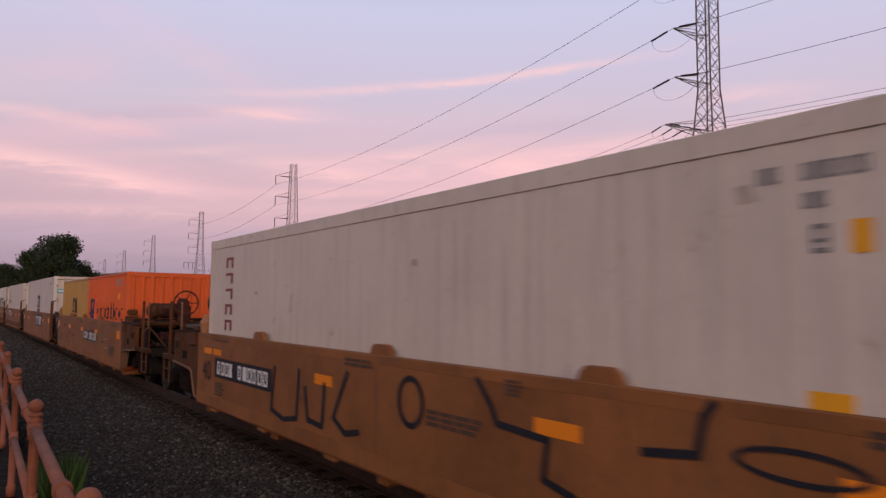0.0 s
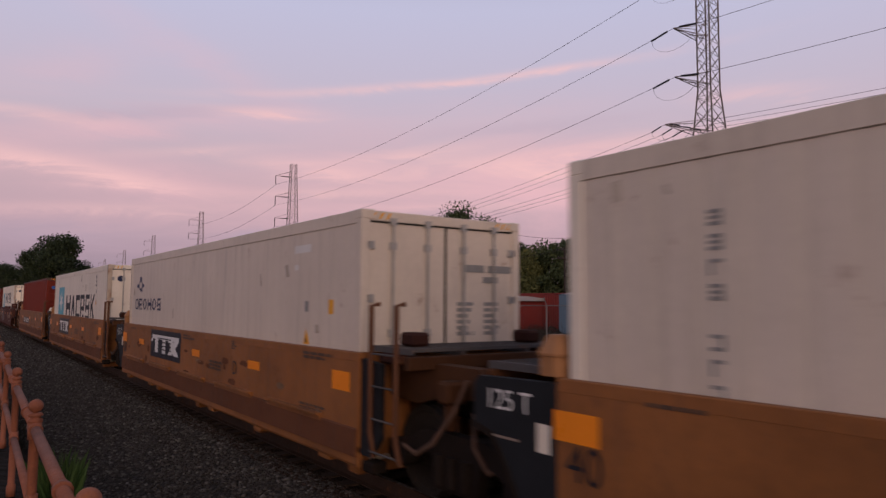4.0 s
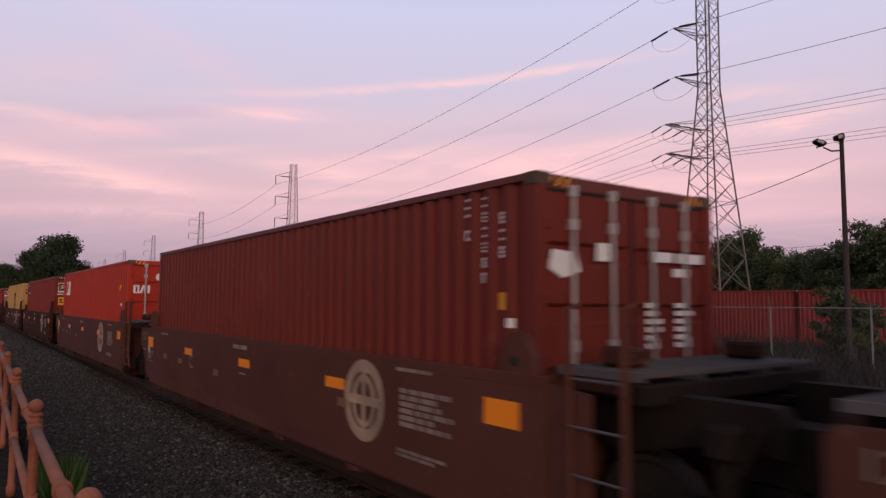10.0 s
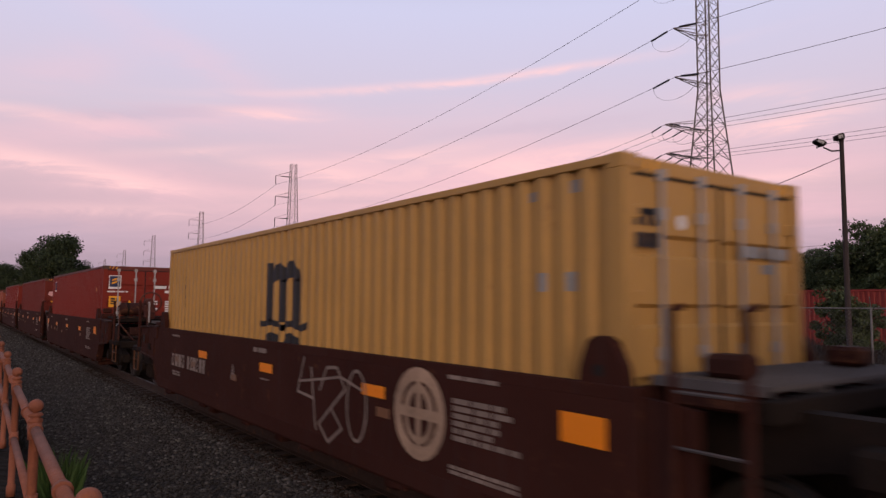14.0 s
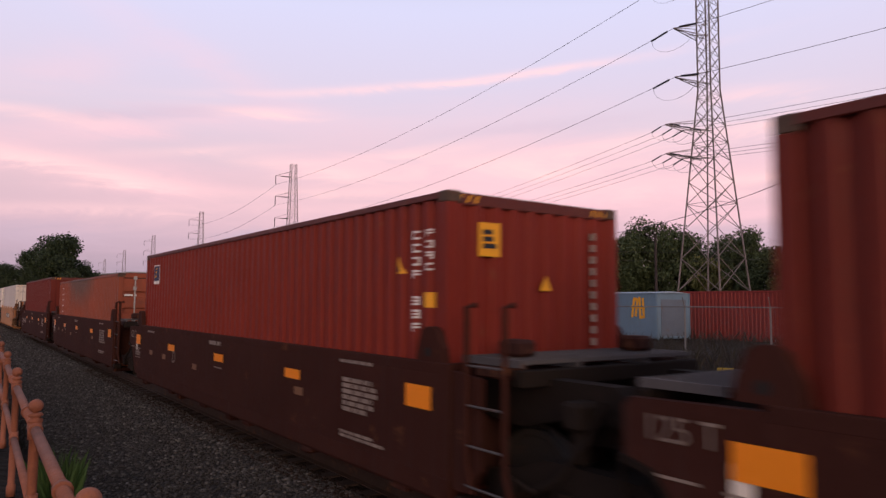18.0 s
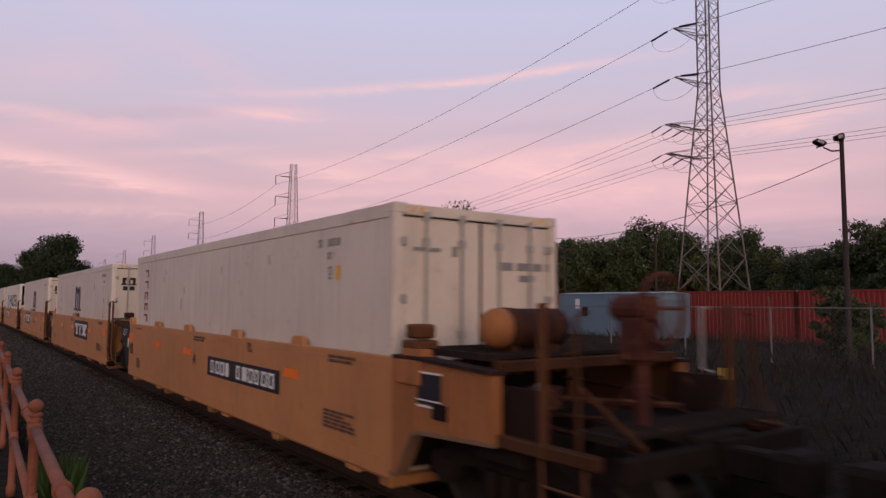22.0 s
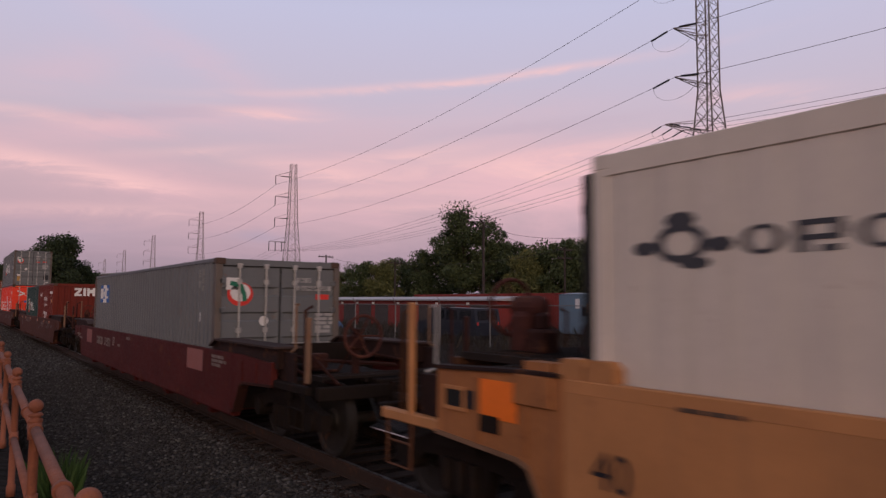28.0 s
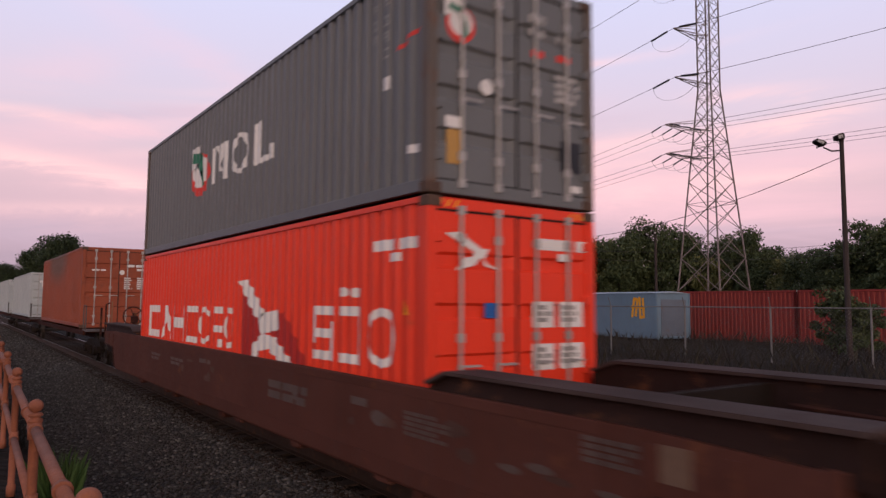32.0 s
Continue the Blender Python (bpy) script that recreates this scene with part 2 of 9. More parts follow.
M_BLACKP = shader("black_car_paint", (0.016, 0.017, 0.020), 0.55, 0, 0.2, 5, spec=0.08)
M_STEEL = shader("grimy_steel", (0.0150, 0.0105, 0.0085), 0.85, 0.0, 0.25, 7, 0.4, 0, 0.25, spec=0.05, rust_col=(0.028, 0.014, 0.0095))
# grating in two tones: sky-lit tops paler, shaded gaps between cars darker
M_GRATE = shader("grimy_grating", (0.080, 0.073, 0.073), 0.65, 0.0, 0.2, 7, 0.3, spec=0.08)
M_SHADEGRATE = shader("shaded_grating", (0.020, 0.0145, 0.0125), 0.8, 0.0, 0.2, 7, 0.3, spec=0.05)
M_WHEEL = shader("wheel_steel", (0.035, 0.029, 0.025), 0.6, 0.3, 0.2, 7, 0.3, spec=0.08)
M_TREAD = shader("polished_wheel_tread", (0.42, 0.40, 0.38), 0.3, 0.9, 0.1, 7)
M_BAR = shader("galvanised_lock_bar", (0.33, 0.32, 0.31), 0.5, 0.4, 0.15, 9, 0.12)
M_GASKET = shader("black_rubber", (0.018, 0.018, 0.018), 0.8, 0, 0.1, 9, spec=0.08)
M_CAST = shader("corner_casting_steel", (0.085, 0.055, 0.042), 0.6, 0.1, 0.2, 9, 0.4, spec=0.08)
M_INK = shader("black_marking_paint", (0.014, 0.015, 0.020), 0.5, 0, 0.15, 6, 0, 0, 0.03)
M_NAVY = shader("navy_marking_paint", (0.018, 0.027, 0.075), 0.5, 0, 0.12, 6, 0, 0, 0.03)
M_CHALK = shader("white_marking_paint", (0.62, 0.61, 0.59), 0.55, 0, 0.12, 6, 0, 0.12, 0.03)
M_FADED = shader("faded_white_marking_paint", (0.215, 0.166, 0.135), 0.6, 0, 0.38, 8, 0, 0.2, 0.03)
M_TANMARK = shader("yellowed_marking_paint", (0.33, 0.225, 0.150), 0.6, 0, 0.38, 12, 0.15, 0.3, 0.03, rust_col=(0.10, 0.05, 0.035))
M_REFL = shader("yellow_reflective_sheet", (0.76, 0.225, 0.014), 0.35, 0, 0.06, 6, 0, 0, 0.02)
M_OREFL = shader("orange_reflective_sheet", (0.80, 0.17, 0.020), 0.4, 0, 0.10, 6, 0, 0, 0.02)
M_YELLOW = shader("yellow_sticker", (0.70, 0.32, 0.015), 0.45, 0, 0.06, 6, 0, 0, 0.02)
M_SKYBLUE = shader("pale_blue_marking_paint", (0.09, 0.34, 0.43), 0.5, 0, 0.08, 6, 0, 0.1, 0.03)
M_BLUE = shader("blue_marking_paint", (0.02, 0.09, 0.30), 0.5, 0, 0.08, 6, 0, 0.1, 0.03)
M_REDM = shader("red_marking_paint", (0.55, 0.035, 0.025), 0.5, 0, 0.08, 6, 0, 0.1, 0.03)
M_GREENM = shader("green_marking_paint", (0.015, 0.13, 0.075), 0.5, 0, 0.08, 6, 0, 0.1, 0.03)
M_DARKRM = shader("deep_red_marking_paint", (0.33, 0.016, 0.014), 0.5, 0, 0.08, 6, 0, 0.1, 0.03)


# ---- building blocks ----
def mesh_of(name, bm, *mats):
    me = bpy.data.meshes.new(name)
    bm.to_mesh(me)
    bm.free()
    for m in mats:
        me.materials.append(m)
    return me


def part(name, data, mat=None, parent=None, label="", at=None, smooth=False):
    """Links a bmesh or a ready mesh as one object, under a thing or under a part."""
    me = data if isinstance(data, bpy.types.Mesh) else mesh_of(name, data, *([mat] if mat else []))
    if smooth:
        me.polygons.foreach_set("use_smooth", [True] * len(me.polygons))
    ob = new(name, me)
    if parent is not None:
        ob.parent = parent
    if at is not None:
        ob.matrix_local = at
    if label:
        tagged(ob, label)
    return ob


def root(name, m, label, category, group="", kind=""):
    ob = new(name)
    ob.empty_display_size = 0.3
    ob.matrix_world = m
    return tagged(ob, label, category, group, kind)


def box(bm, x0, x1, y0, y1, z0, z1, bevel=0.0):
    v = [bm.verts.new((x, y, z)) for x in (x0, x1) for y in (y0, y1) for z in (z0, z1)]
    fs = [bm.faces.new([v[i] for i in q]) for q in ((0, 1, 3, 2), (4, 6, 7, 5), (0, 4, 5, 1), (2, 3, 7, 6), (0, 2, 6, 4), (1, 5, 7, 3))]
    if bevel:
        es = list({e for f in fs for e in f.edges})
        bmesh.ops.bevel(bm, geom=es, offset=bevel, segments=1, affect="EDGES", clamp_overlap=True)
    return bm


def boxed(*a, bevel=0.0):
    return box(bmesh.new(), *a, bevel=bevel)


def prism(bm, poly, lo, hi, axis="x"):
    """A prism over a polygon given in the two other axes: (y, z) for x, (x, z) for y, (x, y) for z."""
    def put(a, b, c):
        return {"x": (c, a, b), "y": (a, c, b), "z": (a, b, c)}[axis]
    lov = [bm.verts.new(put(a, b, lo)) for a, b in poly]
    hiv = [bm.verts.new(put(a, b, hi)) for a, b in poly]
    n = len(poly)
    bm.faces.new(lov)
    bm.faces.new(hiv[::-1])
    for i in range(n):
        j = (i + 1) % n
        bm.faces.new((lov[j], lov[i], hiv[i], hiv[j]))
    bmesh.ops.recalc_face_normals(bm, faces=bm.faces[:])
    return bm


def rod(bm, p, q, r, sides=8, r2=None, caps=True):
    p, q = Vector(p), Vector(q)
    d = (q - p).normalized()
    a = d.orthogonal().normalized()
    b = d.cross(a)
    r2 = r if r2 is None else r2
    rings = []
    for c, rr in ((p, r), (q, r2)):
        rings.append([bm.verts.new(c + rr * (math.cos(2 * math.pi * i / sides) * a + math.sin(2 * math.pi * i / sides) * b)) for i in range(sides)])
    for i in range(sides):
        j = (i + 1) % sides
        bm.faces.new((rings[0][i], rings[0][j], rings[1][j], rings[1][i]))
    if caps:
        bm.faces.new(rings[0][::-1])
        bm.faces.new(rings[1])
    return bm


def tube(bm, pts, r, sides=6):
    """One connected pipe or wire along a line of points."""
    pts = [Vector(p) for p in pts]
    rings = []
    side = None
    for i, p in enumerate(pts):
        d = ((pts[i + 1] if i + 1 < len(pts) else p) - (pts[i - 1] if i else p)).normalized()
        if side is None:
            side = d.orthogonal().normalized()
        side = (side - d * side.dot(d)).normalized()
        up = d.cross(side)
        rings.append([bm.verts.new(p + r * (math.cos(2 * math.pi * k / sides) * side + math.sin(2 * math.pi * k / sides) * up)) for k in range(sides)])
    for a, b in zip(rings, rings[1:]):
        for k in range(sides):
            j = (k + 1) % sides
            bm.faces.new((a[k], a[j], b[j], b[k]))
    bm.faces.new(rings[0][::-1])
    bm.faces.new(rings[-1])
    return bm


def lathe(bm, profile, sides=14, centre=(0, 0), axis="z"):
    """Turns (radius, height) points round an upright axis."""
    rings = []
    for r, h in profile:
        ring = []
        for i in range(sides):
            a = 2 * math.pi * i / sides
            u, w = r * math.cos(a), r * math.sin(a)
            ring.append(bm.verts.new({"z": (centre[0] + u, centre[1] + w, h), "x": (h, centre[0] + u, centre[1] + w), "y": (centre[0] + u, h, centre[1] + w)}[axis]))
        rings.append(ring)
    for a, b in zip(rings, rings[1:]):
        for i in range(sides):
            j = (i + 1) % sides
            bm.faces.new((a[i], a[j], b[j], b[i]))
    bm.faces.new(rings[0][::-1])
    bm.faces.new(rings[-1])
    bmesh.ops.recalc_face_normals(bm, faces=bm.faces[:])
    return bm


KEPT = {}


def kept(key, make, mat):
    """The mesh of a key, made once and shared."""
    k = (key, mat.name)
    if k not in KEPT:
        KEPT[k] = mesh_of(key[0] if isinstance(key, tuple) else key, make(), mat)
    return KEPT[k]


# ---- markings ----
def clip_slab(poly, lo, hi):
    for bound, keep_less in ((hi, True), (lo, False)):
        res = []
        for i, (a, b) in enumerate(zip(poly, poly[1:] + poly[:1])):
            ina = a[0] <= bound if keep_less else a[0] >= bound
            inb = b[0] <= bound if keep_less else b[0] >= bound
            if ina:
                res.append(a)
            if ina != inb:
                f = (bound - a[0]) / (b[0] - a[0])
                res.append((bound, a[1] + f * (b[1] - a[1])))
        poly = res
        if len(poly) < 3:
            return []
    return poly


def rect(y0, y1, z0, z1):
    return [(min(y0, y1), z0), (max(y0, y1), z0), (max(y0, y1), z1), (min(y0, y1), z1)]


def disc(cy, cz, ry, rz, n=18, a0=0.0, a1=360.0):
    return [(cy + ry * math.cos(radians(a0 + (a1 - a0) * i / n)), cz + rz * math.sin(radians(a0 + (a1 - a0) * i / n))) for i in range(n if a1 - a0 >= 360 else n + 1)]


def ring_polys(cy, cz, ry, rz, wy, wz, n=20, a0=0.0, a1=360.0):
    res = []
    for i in range(n):
        a, b = (radians(a0 + (a1 - a0) * k / n) for k in (i, i + 1))
        res.append([(cy + ry * math.cos(a), cz + rz * math.sin(a)), (cy + ry * math.cos(b), cz + rz * math.sin(b)),
                    (cy + (ry - wy) * math.cos(b), cz + (rz - wz) * math.sin(b)), (cy + (ry - wy) * math.cos(a), cz + (rz - wz) * math.sin(a))])
    return res


def stroke(pts, w):
    """Thick broken line as convex quads."""
    res = []
    for (a, b), (c, d) in zip(pts, pts[1:]):
        ln = math.hypot(c - a, d - b) or 1
        ny, nz = -(d - b) / ln * w / 2, (c - a) / ln * w / 2
        ey, ez = (c - a) / ln * w * 0.3, (d - b) / ln * w * 0.3
        res.append([(a + ny - ey, b + nz - ez), (a - ny - ey, b - nz - ez), (c - ny + ey, d - nz + ez), (c + ny + ey, d + nz + ez)])
    return res


def mark(kind, a, b, z0, z1, t=0.27):
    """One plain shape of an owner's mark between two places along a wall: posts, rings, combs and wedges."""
    w, h = b - a, z1 - z0
    y = lambda f: a + f * w
    z = lambda f: z0 + f * h
    k = 0.17
    if kind == "gate":
        return [rect(y(0), y(t), z0, z1), rect(y(1 - t), y(1), z0, z1), rect(y(t), y(1 - t), z(0.36), z(0.66))]
    if kind == "peak":
        return [[(y(0), z0), (y(t), z0), (y(0.5), z(0.55)), (y(0.5), z1), (y(0.36), z1)], [(y(1), z0), (y(1 - t), z0), (y(0.5), z(0.55)), (y(0.5), z1), (y(0.64), z1)]]
    if kind == "comb":
        return [rect(y(0), y(t), z0, z1), rect(y(t), y(1), z(1 - k * 1.3), z1), rect(y(t), y(1), z0, z(k * 1.3))]
    if kind == "step":
        return [rect(y(0), y(t), z0, z1), rect(y(t), y(0.95), z(1 - k), z1), rect(y(t), y(0.95), z(0.36), z(0.36 + k)), rect(y(1 - t), y(1), z(0.36 + k), z(1 - k)), rect(y(0.5), y(0.9), z0, z(0.20))]
    if kind == "stack":
        return [rect(y(0), y(1), z(1 - k), z1), rect(y(0), y(t), z(0.30), z(1 - k)), rect(y(t), y(1 - t), z(0.58 - k), z(0.58)), rect(y(1 - t), y(1), z(k), z(0.72)), rect(y(0), y(1), z0, z(k))]
    if kind == "fork":
        return [rect(y(0), y(t * 0.8), z0, z1), [(y(t * 0.8), z(0.36)), (y(t * 0.8), z(0.60)), (y(0.70), z1), (y(0.98), z1)], [(y(0.68), z0), (y(1), z0), (y(0.47), z(0.62)), (y(0.30), z(0.46))]]
    if kind == "ring":
        return ring_polys((a + b) / 2, (z0 + z1) / 2, abs(w) / 2, h / 2, abs(w) * t * 0.9, h * 0.14, 16)
    if kind == "frame":
        return [rect(y(0), y(t), z0, z1), rect(y(1 - t), y(1), z0, z1), rect(y(t), y(1 - t), z(1 - k), z1), rect(y(t), y(1 - t), z0, z(k))]
    return [rect(y(0), y(1), z0, z1)]


def marks(kinds, edges, z0, z1, t=0.27):
    return [q for k, (a, b) in zip(kinds, edges) for q in mark(k, a, b, z0, z1, t)]


def even(y_left, y_right, n, fill=0.82):
    """n even cells along a wall."""
    p = (y_right - y_left) / n
    return [(y_left + p * (i + 0.5 - fill / 2), y_left + p * (i + 0.5 + fill / 2)) for i in range(n)]


def plate_bars(y_left, y_right, z0, z1, n, seed=0, t=0.30):
    """A number as plain upright bars and frames of its size."""
    rnd = random.Random(seed)
    return marks([rnd.choice(("frame", "frame", "bar")) for _ in range(n)], [(a, b) if i % 3 else (a, a + (b - a) * 0.8) for i, (a, b) in enumerate(even(y_left, y_right, n))], z0, z1, t)


def bars(y_left, y_right, z_top, row_h, rows, seed=0, fill=0.72, ragged=0.4):
    """Lines of small unreadable writing as plain bars."""
    rnd = random.Random(seed)
    res = []
    for r in range(rows):
        z1 = z_top - r * row_h
        z0 = z1 - row_h * fill
        end = y_left + (y_right - y_left) * (1 - ragged * rnd.random())
        at = y_left
        d = 1 if y_right > y_left else -1
        while (end - at) * d > 0.02:
            ln = min(abs(end - at), row_h * rnd.uniform(1.5, 4.5))
            res.append(rect(at, at + d * ln, z0, z1))
            at += d * (ln + row_h * 0.5)
    return res


def paint(name, polys, mat, parent, surf="side", x=-1.219, profile=None, lift=0.004, label=""):
    """Painted shapes on a thing's near side, given in (y, z), or on its front end, given in (x, z). On corrugated walls they follow the folds."""
    bm = bmesh.new()
    for poly in polys:
        pieces = [(poly, None)]
        if profile:
            br = profile
            lo, hi = min(p[0] for p in poly), max(p[0] for p in poly)
            pieces = []
            for (ya, xa), (yb, xb) in zip(br, br[1:]):
                if yb <= lo or ya >= hi or yb - ya < 1e-6:
                    continue
                c = clip_slab(poly, ya, yb)
                if c:
                    pieces.append((c, (ya, xa, yb, xb)))
        for c, seg in pieces:
            vs = []
            for a, b in c:
                if surf == "side":
                    off = 0 if seg is None else seg[1] + (a - seg[0]) / (seg[2] - seg[0]) * (seg[3] - seg[1])
                    vs.append(bm.verts.new((x + off - lift, a, b)))
                else:
                    vs.append(bm.verts.new((a, x - lift, b)))
            try:
                f = bm.faces.new(vs)
            except ValueError:
                continue
            f.normal_update()
            want = Vector((-1, 0, 0)) if surf == "side" else Vector((0, -1, 0))
            if f.normal.dot(want) < 0:
                f.normal_flip()
    ob = part(name, bm, mat, parent, label)
    if len(polys) > 3 and name in ("stencil", "number_column", "weight_table", "number", "owner_mark", "brand_word", "plate_text"):
        tagged(ob, kind="stuff")
    return ob


def letters(text, height, mat, parent, y_left=0.0, z=0.0, x=-1.35, name="lettering", surf="side", squeeze=1.0):
    """Readable stencilled characters in the built-in font, upright on a near side or a front end."""
    cu = bpy.data.curves.new(name, "FONT")
    cu.body, cu.size = text, height / 0.72
    tmp = bpy.data.objects.new(name, cu)
    scene.collection.objects.link(tmp)
    bpy.context.view_layer.update()
    me = bpy.data.meshes.new_from_object(tmp.evaluated_get(bpy.context.evaluated_depsgraph_get()))
    bpy.data.objects.remove(tmp)
    bpy.data.curves.remove(cu)
    for v in me.vertices:
        a, b = v.co.x * squeeze, v.co.y
        v.co = (x - 0.005, y_left - a, z + b) if surf == "side" else (y_left + a, x - 0.005, z + b)
    me.materials.clear()
    me.materials.append(mat)
    return part(name, me, None, parent)


# ---- ground, track and railing ----
def ground_material(name, a, b, c, scale, bump, rough=0.95):
    m = bpy.data.materials.new(name)
    m.use_nodes = True
    nt = m.node_tree
    bsdf = nt.nodes["Principled BSDF"]
    tc = nt.nodes.new("ShaderNodeTexCoord")
    vo = node(nt, "ShaderNodeTexVoronoi", Scale=scale)
    nz = node(nt, "ShaderNodeTexNoise", Scale=0.35, Detail=6, Roughness=0.65)
    fn = node(nt, "ShaderNodeTexNoise", Scale=scale * 0.8, Detail=5, Roughness=0.7)
    for n in (vo, nz, fn):
        wire(nt, tc, "Object", n, 0)
    sepc = nt.nodes.new("ShaderNodeSeparateColor")
    wire(nt, vo, "Color", sepc, 0)
    t1 = ramp(nt, [(0.0, a), (0.6, b), (1.0, c)])
    wire(nt, sepc, 0, t1, 0)
    t2 = ramp(nt, [(0.35, (0.55, 0.55, 0.55)), (0.7, (1.15, 1.12, 1.08))])
    wire(nt, nz, 0, t2, 0)
    wire(nt, bsdf, 0, nt.nodes["Material Output"], 0)
    nt.links.new(mix_rgb(nt, 1.0, t1.outputs[0], t2.outputs[0], "MULTIPLY"), bsdf.inputs["Base Color"])
    bsdf.inputs["Roughness"].default_value = rough
    bsdf.inputs["Specular IOR Level"].default_value = 0.08
    bp = nt.nodes.new("ShaderNodeBump")
    bp.inputs["Strength"].default_value = bump
    bp.inputs["Distance"].default_value = 0.03
    hs = math_node(nt, "ADD", fn.outputs[0], math_node(nt, "MULTIPLY", vo.outputs["Distance"], vb=-1.2))
    nt.links.new(hs, bp.inputs["Height"])
    wire(nt, bp, 0, bsdf, "Normal")
    return m


M_GRAVEL = ground_material("ballast_stone", (0.017, 0.0145, 0.0130), (0.034, 0.029, 0.026), (0.064, 0.056, 0.051), 24, 0.9)
# rust-brown track bed; the shade beside the train is put into its colour
M_SHADEBED = ground_material("rust_stained_shaded_ballast", (0.010, 0.0062, 0.0044), (0.022, 0.0136, 0.0098), (0.038, 0.024, 0.018), 24, 0.9)
M_SOIL = ground_material("dry_soil_and_weeds", (0.011, 0.0078, 0.0058), (0.0165, 0.0115, 0.0085), (0.025, 0.018, 0.0130), 7, 0.7)
M_TIE = shader("creosoted_oak", (0.030, 0.0175, 0.0120), 0.9, 0, 0.3, 12, 0, 0, 0.5)
M_RAIL = shader("rusty_rail_side", (0.042, 0.023, 0.015), 0.75, 0.2, 0.2, 8, 0.4)
M_RAILTOP = shader("bright_rail_head", (0.36, 0.34, 0.33), 0.3, 0.9, 0.1, 8)
M_PIPE = shader("rust_stained_pink_pipe_paint", (0.225, 0.078, 0.043), 0.75, 0, 0.24, 24, 0.45, 0.30, 0.75, rust_col=(0.22, 0.075, 0.030))


def cross_strip(name, prof, y0, y1, mat, steps=1, kind="structure", label="", cat=""):
    bm = bmesh.new()
    rows = []
    for k in range(steps + 1):
        y = y0 + (y1 - y0) * k / steps
        rows.append([bm.verts.new((x, y, z)) for x, z in prof])
    for a, b in zip(rows, rows[1:]):
        for i in range(len(prof) - 1):
            bm.faces.new((a[i], a[i + 1], b[i + 1], b[i]))
    ob = part(name, bm, mat)
    return tagged(ob, label, cat, kind=kind)


cross_strip("ground", [(-2500, 0.32), (-6, 0.32), (0.15, 0.32), (0.75, 0.22), (1.25, -0.62), (8.9, -0.62), (11.0, -0.25), (16, 0.02), (30, 0.05), (2500, 0.05)],
            -900, 2500, M_SOIL, 60, label="flat dusty ground with dry weeds beside the railway", cat="ground")
def shoulder_z(x):
    """Height of the ballast's near shoulder."""
    return float(np.interp(x, (1.15, 1.45, 2.9, 3.55, 3.95, 4.2), (-0.66, -0.58, -0.215, -0.165, -0.172, -0.215)))


cross_strip("ballast", [(x, shoulder_z(x)) for x in (1.15, 1.45, 2.9, 3.3, 3.55, 3.78, 3.95, 4.1, 4.2)] + [(5.9, -0.215), (6.2, -0.172), (6.6, -0.175), (7.3, -0.235), (8.9, -0.66)],
            -450, 900, M_GRAVEL, 90, label="grey crushed stone ballast under the track", cat="ballast")
# strip under the train, its colour darkened to stand for shade
cross_strip("track_ballast", [(3.86, -0.176), (3.95, -0.166), (4.1, -0.192), (6.0, -0.192), (6.15, -0.170), (6.24, -0.178)],
            -450, 900, M_SHADEBED, 90, label="rust-brown stone between the ties, darkened for the train's shade", cat="ballast")


def gravel(name, x0, x1, y0, y1, count, lo, hi, seed, label, mat=None):
    rng = np.random.default_rng(seed)
    base = []
    for k in range(6):
        bm = bmesh.new()
        bmesh.ops.create_icosphere(bm, subdivisions=1, radius=1.0)
        for v in bm.verts:
            v.co *= 0.7 + 0.5 * rng.random()
            v.co.z *= 0.7
        bm.verts.index_update()
        base.append((np.array([v.co[:] for v in bm.verts]), np.array([[v.index for v in f.verts] for f in bm.faces])))
        bm.free()
    vs, fs, n = [], [], 0
    for i in range(count):
        b, f = base[rng.integers(6)]
        s = lo + (hi - lo) * rng.random() ** 1.6
        a = rng.random() * 6.28
        rot = np.array([[math.cos(a), -math.sin(a), 0], [math.sin(a), math.cos(a), 0], [0, 0, 1]])
        x = x0 + (x1 - x0) * rng.random()
        y = y0 + (y1 - y0) * rng.random() ** 1.5
        z = shoulder_z(x)
        vs.append(b @ rot.T * s * np.array([1, 1, 0.9]) + (x, y, z + s * 0.25))
        fs.append(f + n)
        n += len(b)
    v, f = np.concatenate(vs), np.concatenate(fs)
    me = bpy.data.meshes.new(name)
    me.vertices.add(len(v))
    me.vertices.foreach_set("co", v.ravel())
    me.loops.add(f.size)
    me.loops.foreach_set("vertex_index", f.ravel())
    me.polygons.add(len(f))
    me.polygons.foreach_set("loop_start", np.arange(0, f.size, 3))
    me.update()
    me.materials.append(mat or M_STONE2)
    return tagged(new(name, me), label, "gravel", kind="stuff")


def stone_material(name, tones):
    m = bpy.data.materials.new(name)
    m.use_nodes = True
    nt = m.node_tree
    bsdf = nt.nodes["Principled BSDF"]
    g = nt.nodes.new("ShaderNodeNewGeometry")
    r = ramp(nt, tones)
    wire(nt, g, "Random Per Island", r, 0)
    wire(nt, r, 0, bsdf, "Base Color")
    bsdf.inputs["Roughness"].default_value = 0.9
    bsdf.inputs["Specular IOR Level"].default_value = 0.1
    return m


M_STONE2 = stone_material("crushed_stone", [(0.0, (0.022, 0.0188, 0.0165)), (0.55, (0.043, 0.0380, 0.0340)), (0.88, (0.064, 0.057, 0.0510)), (1.0, (0.120, 0.108, 0.098))])
# rust-brown stones, toned down to match the shaded track bed
M_RUSTSHADE = stone_material("rust_stained_shaded_stone", [(0.0, (0.012, 0.0075, 0.0055)), (0.6, (0.026, 0.0165, 0.0125)), (1.0, (0.044, 0.031, 0.025))])


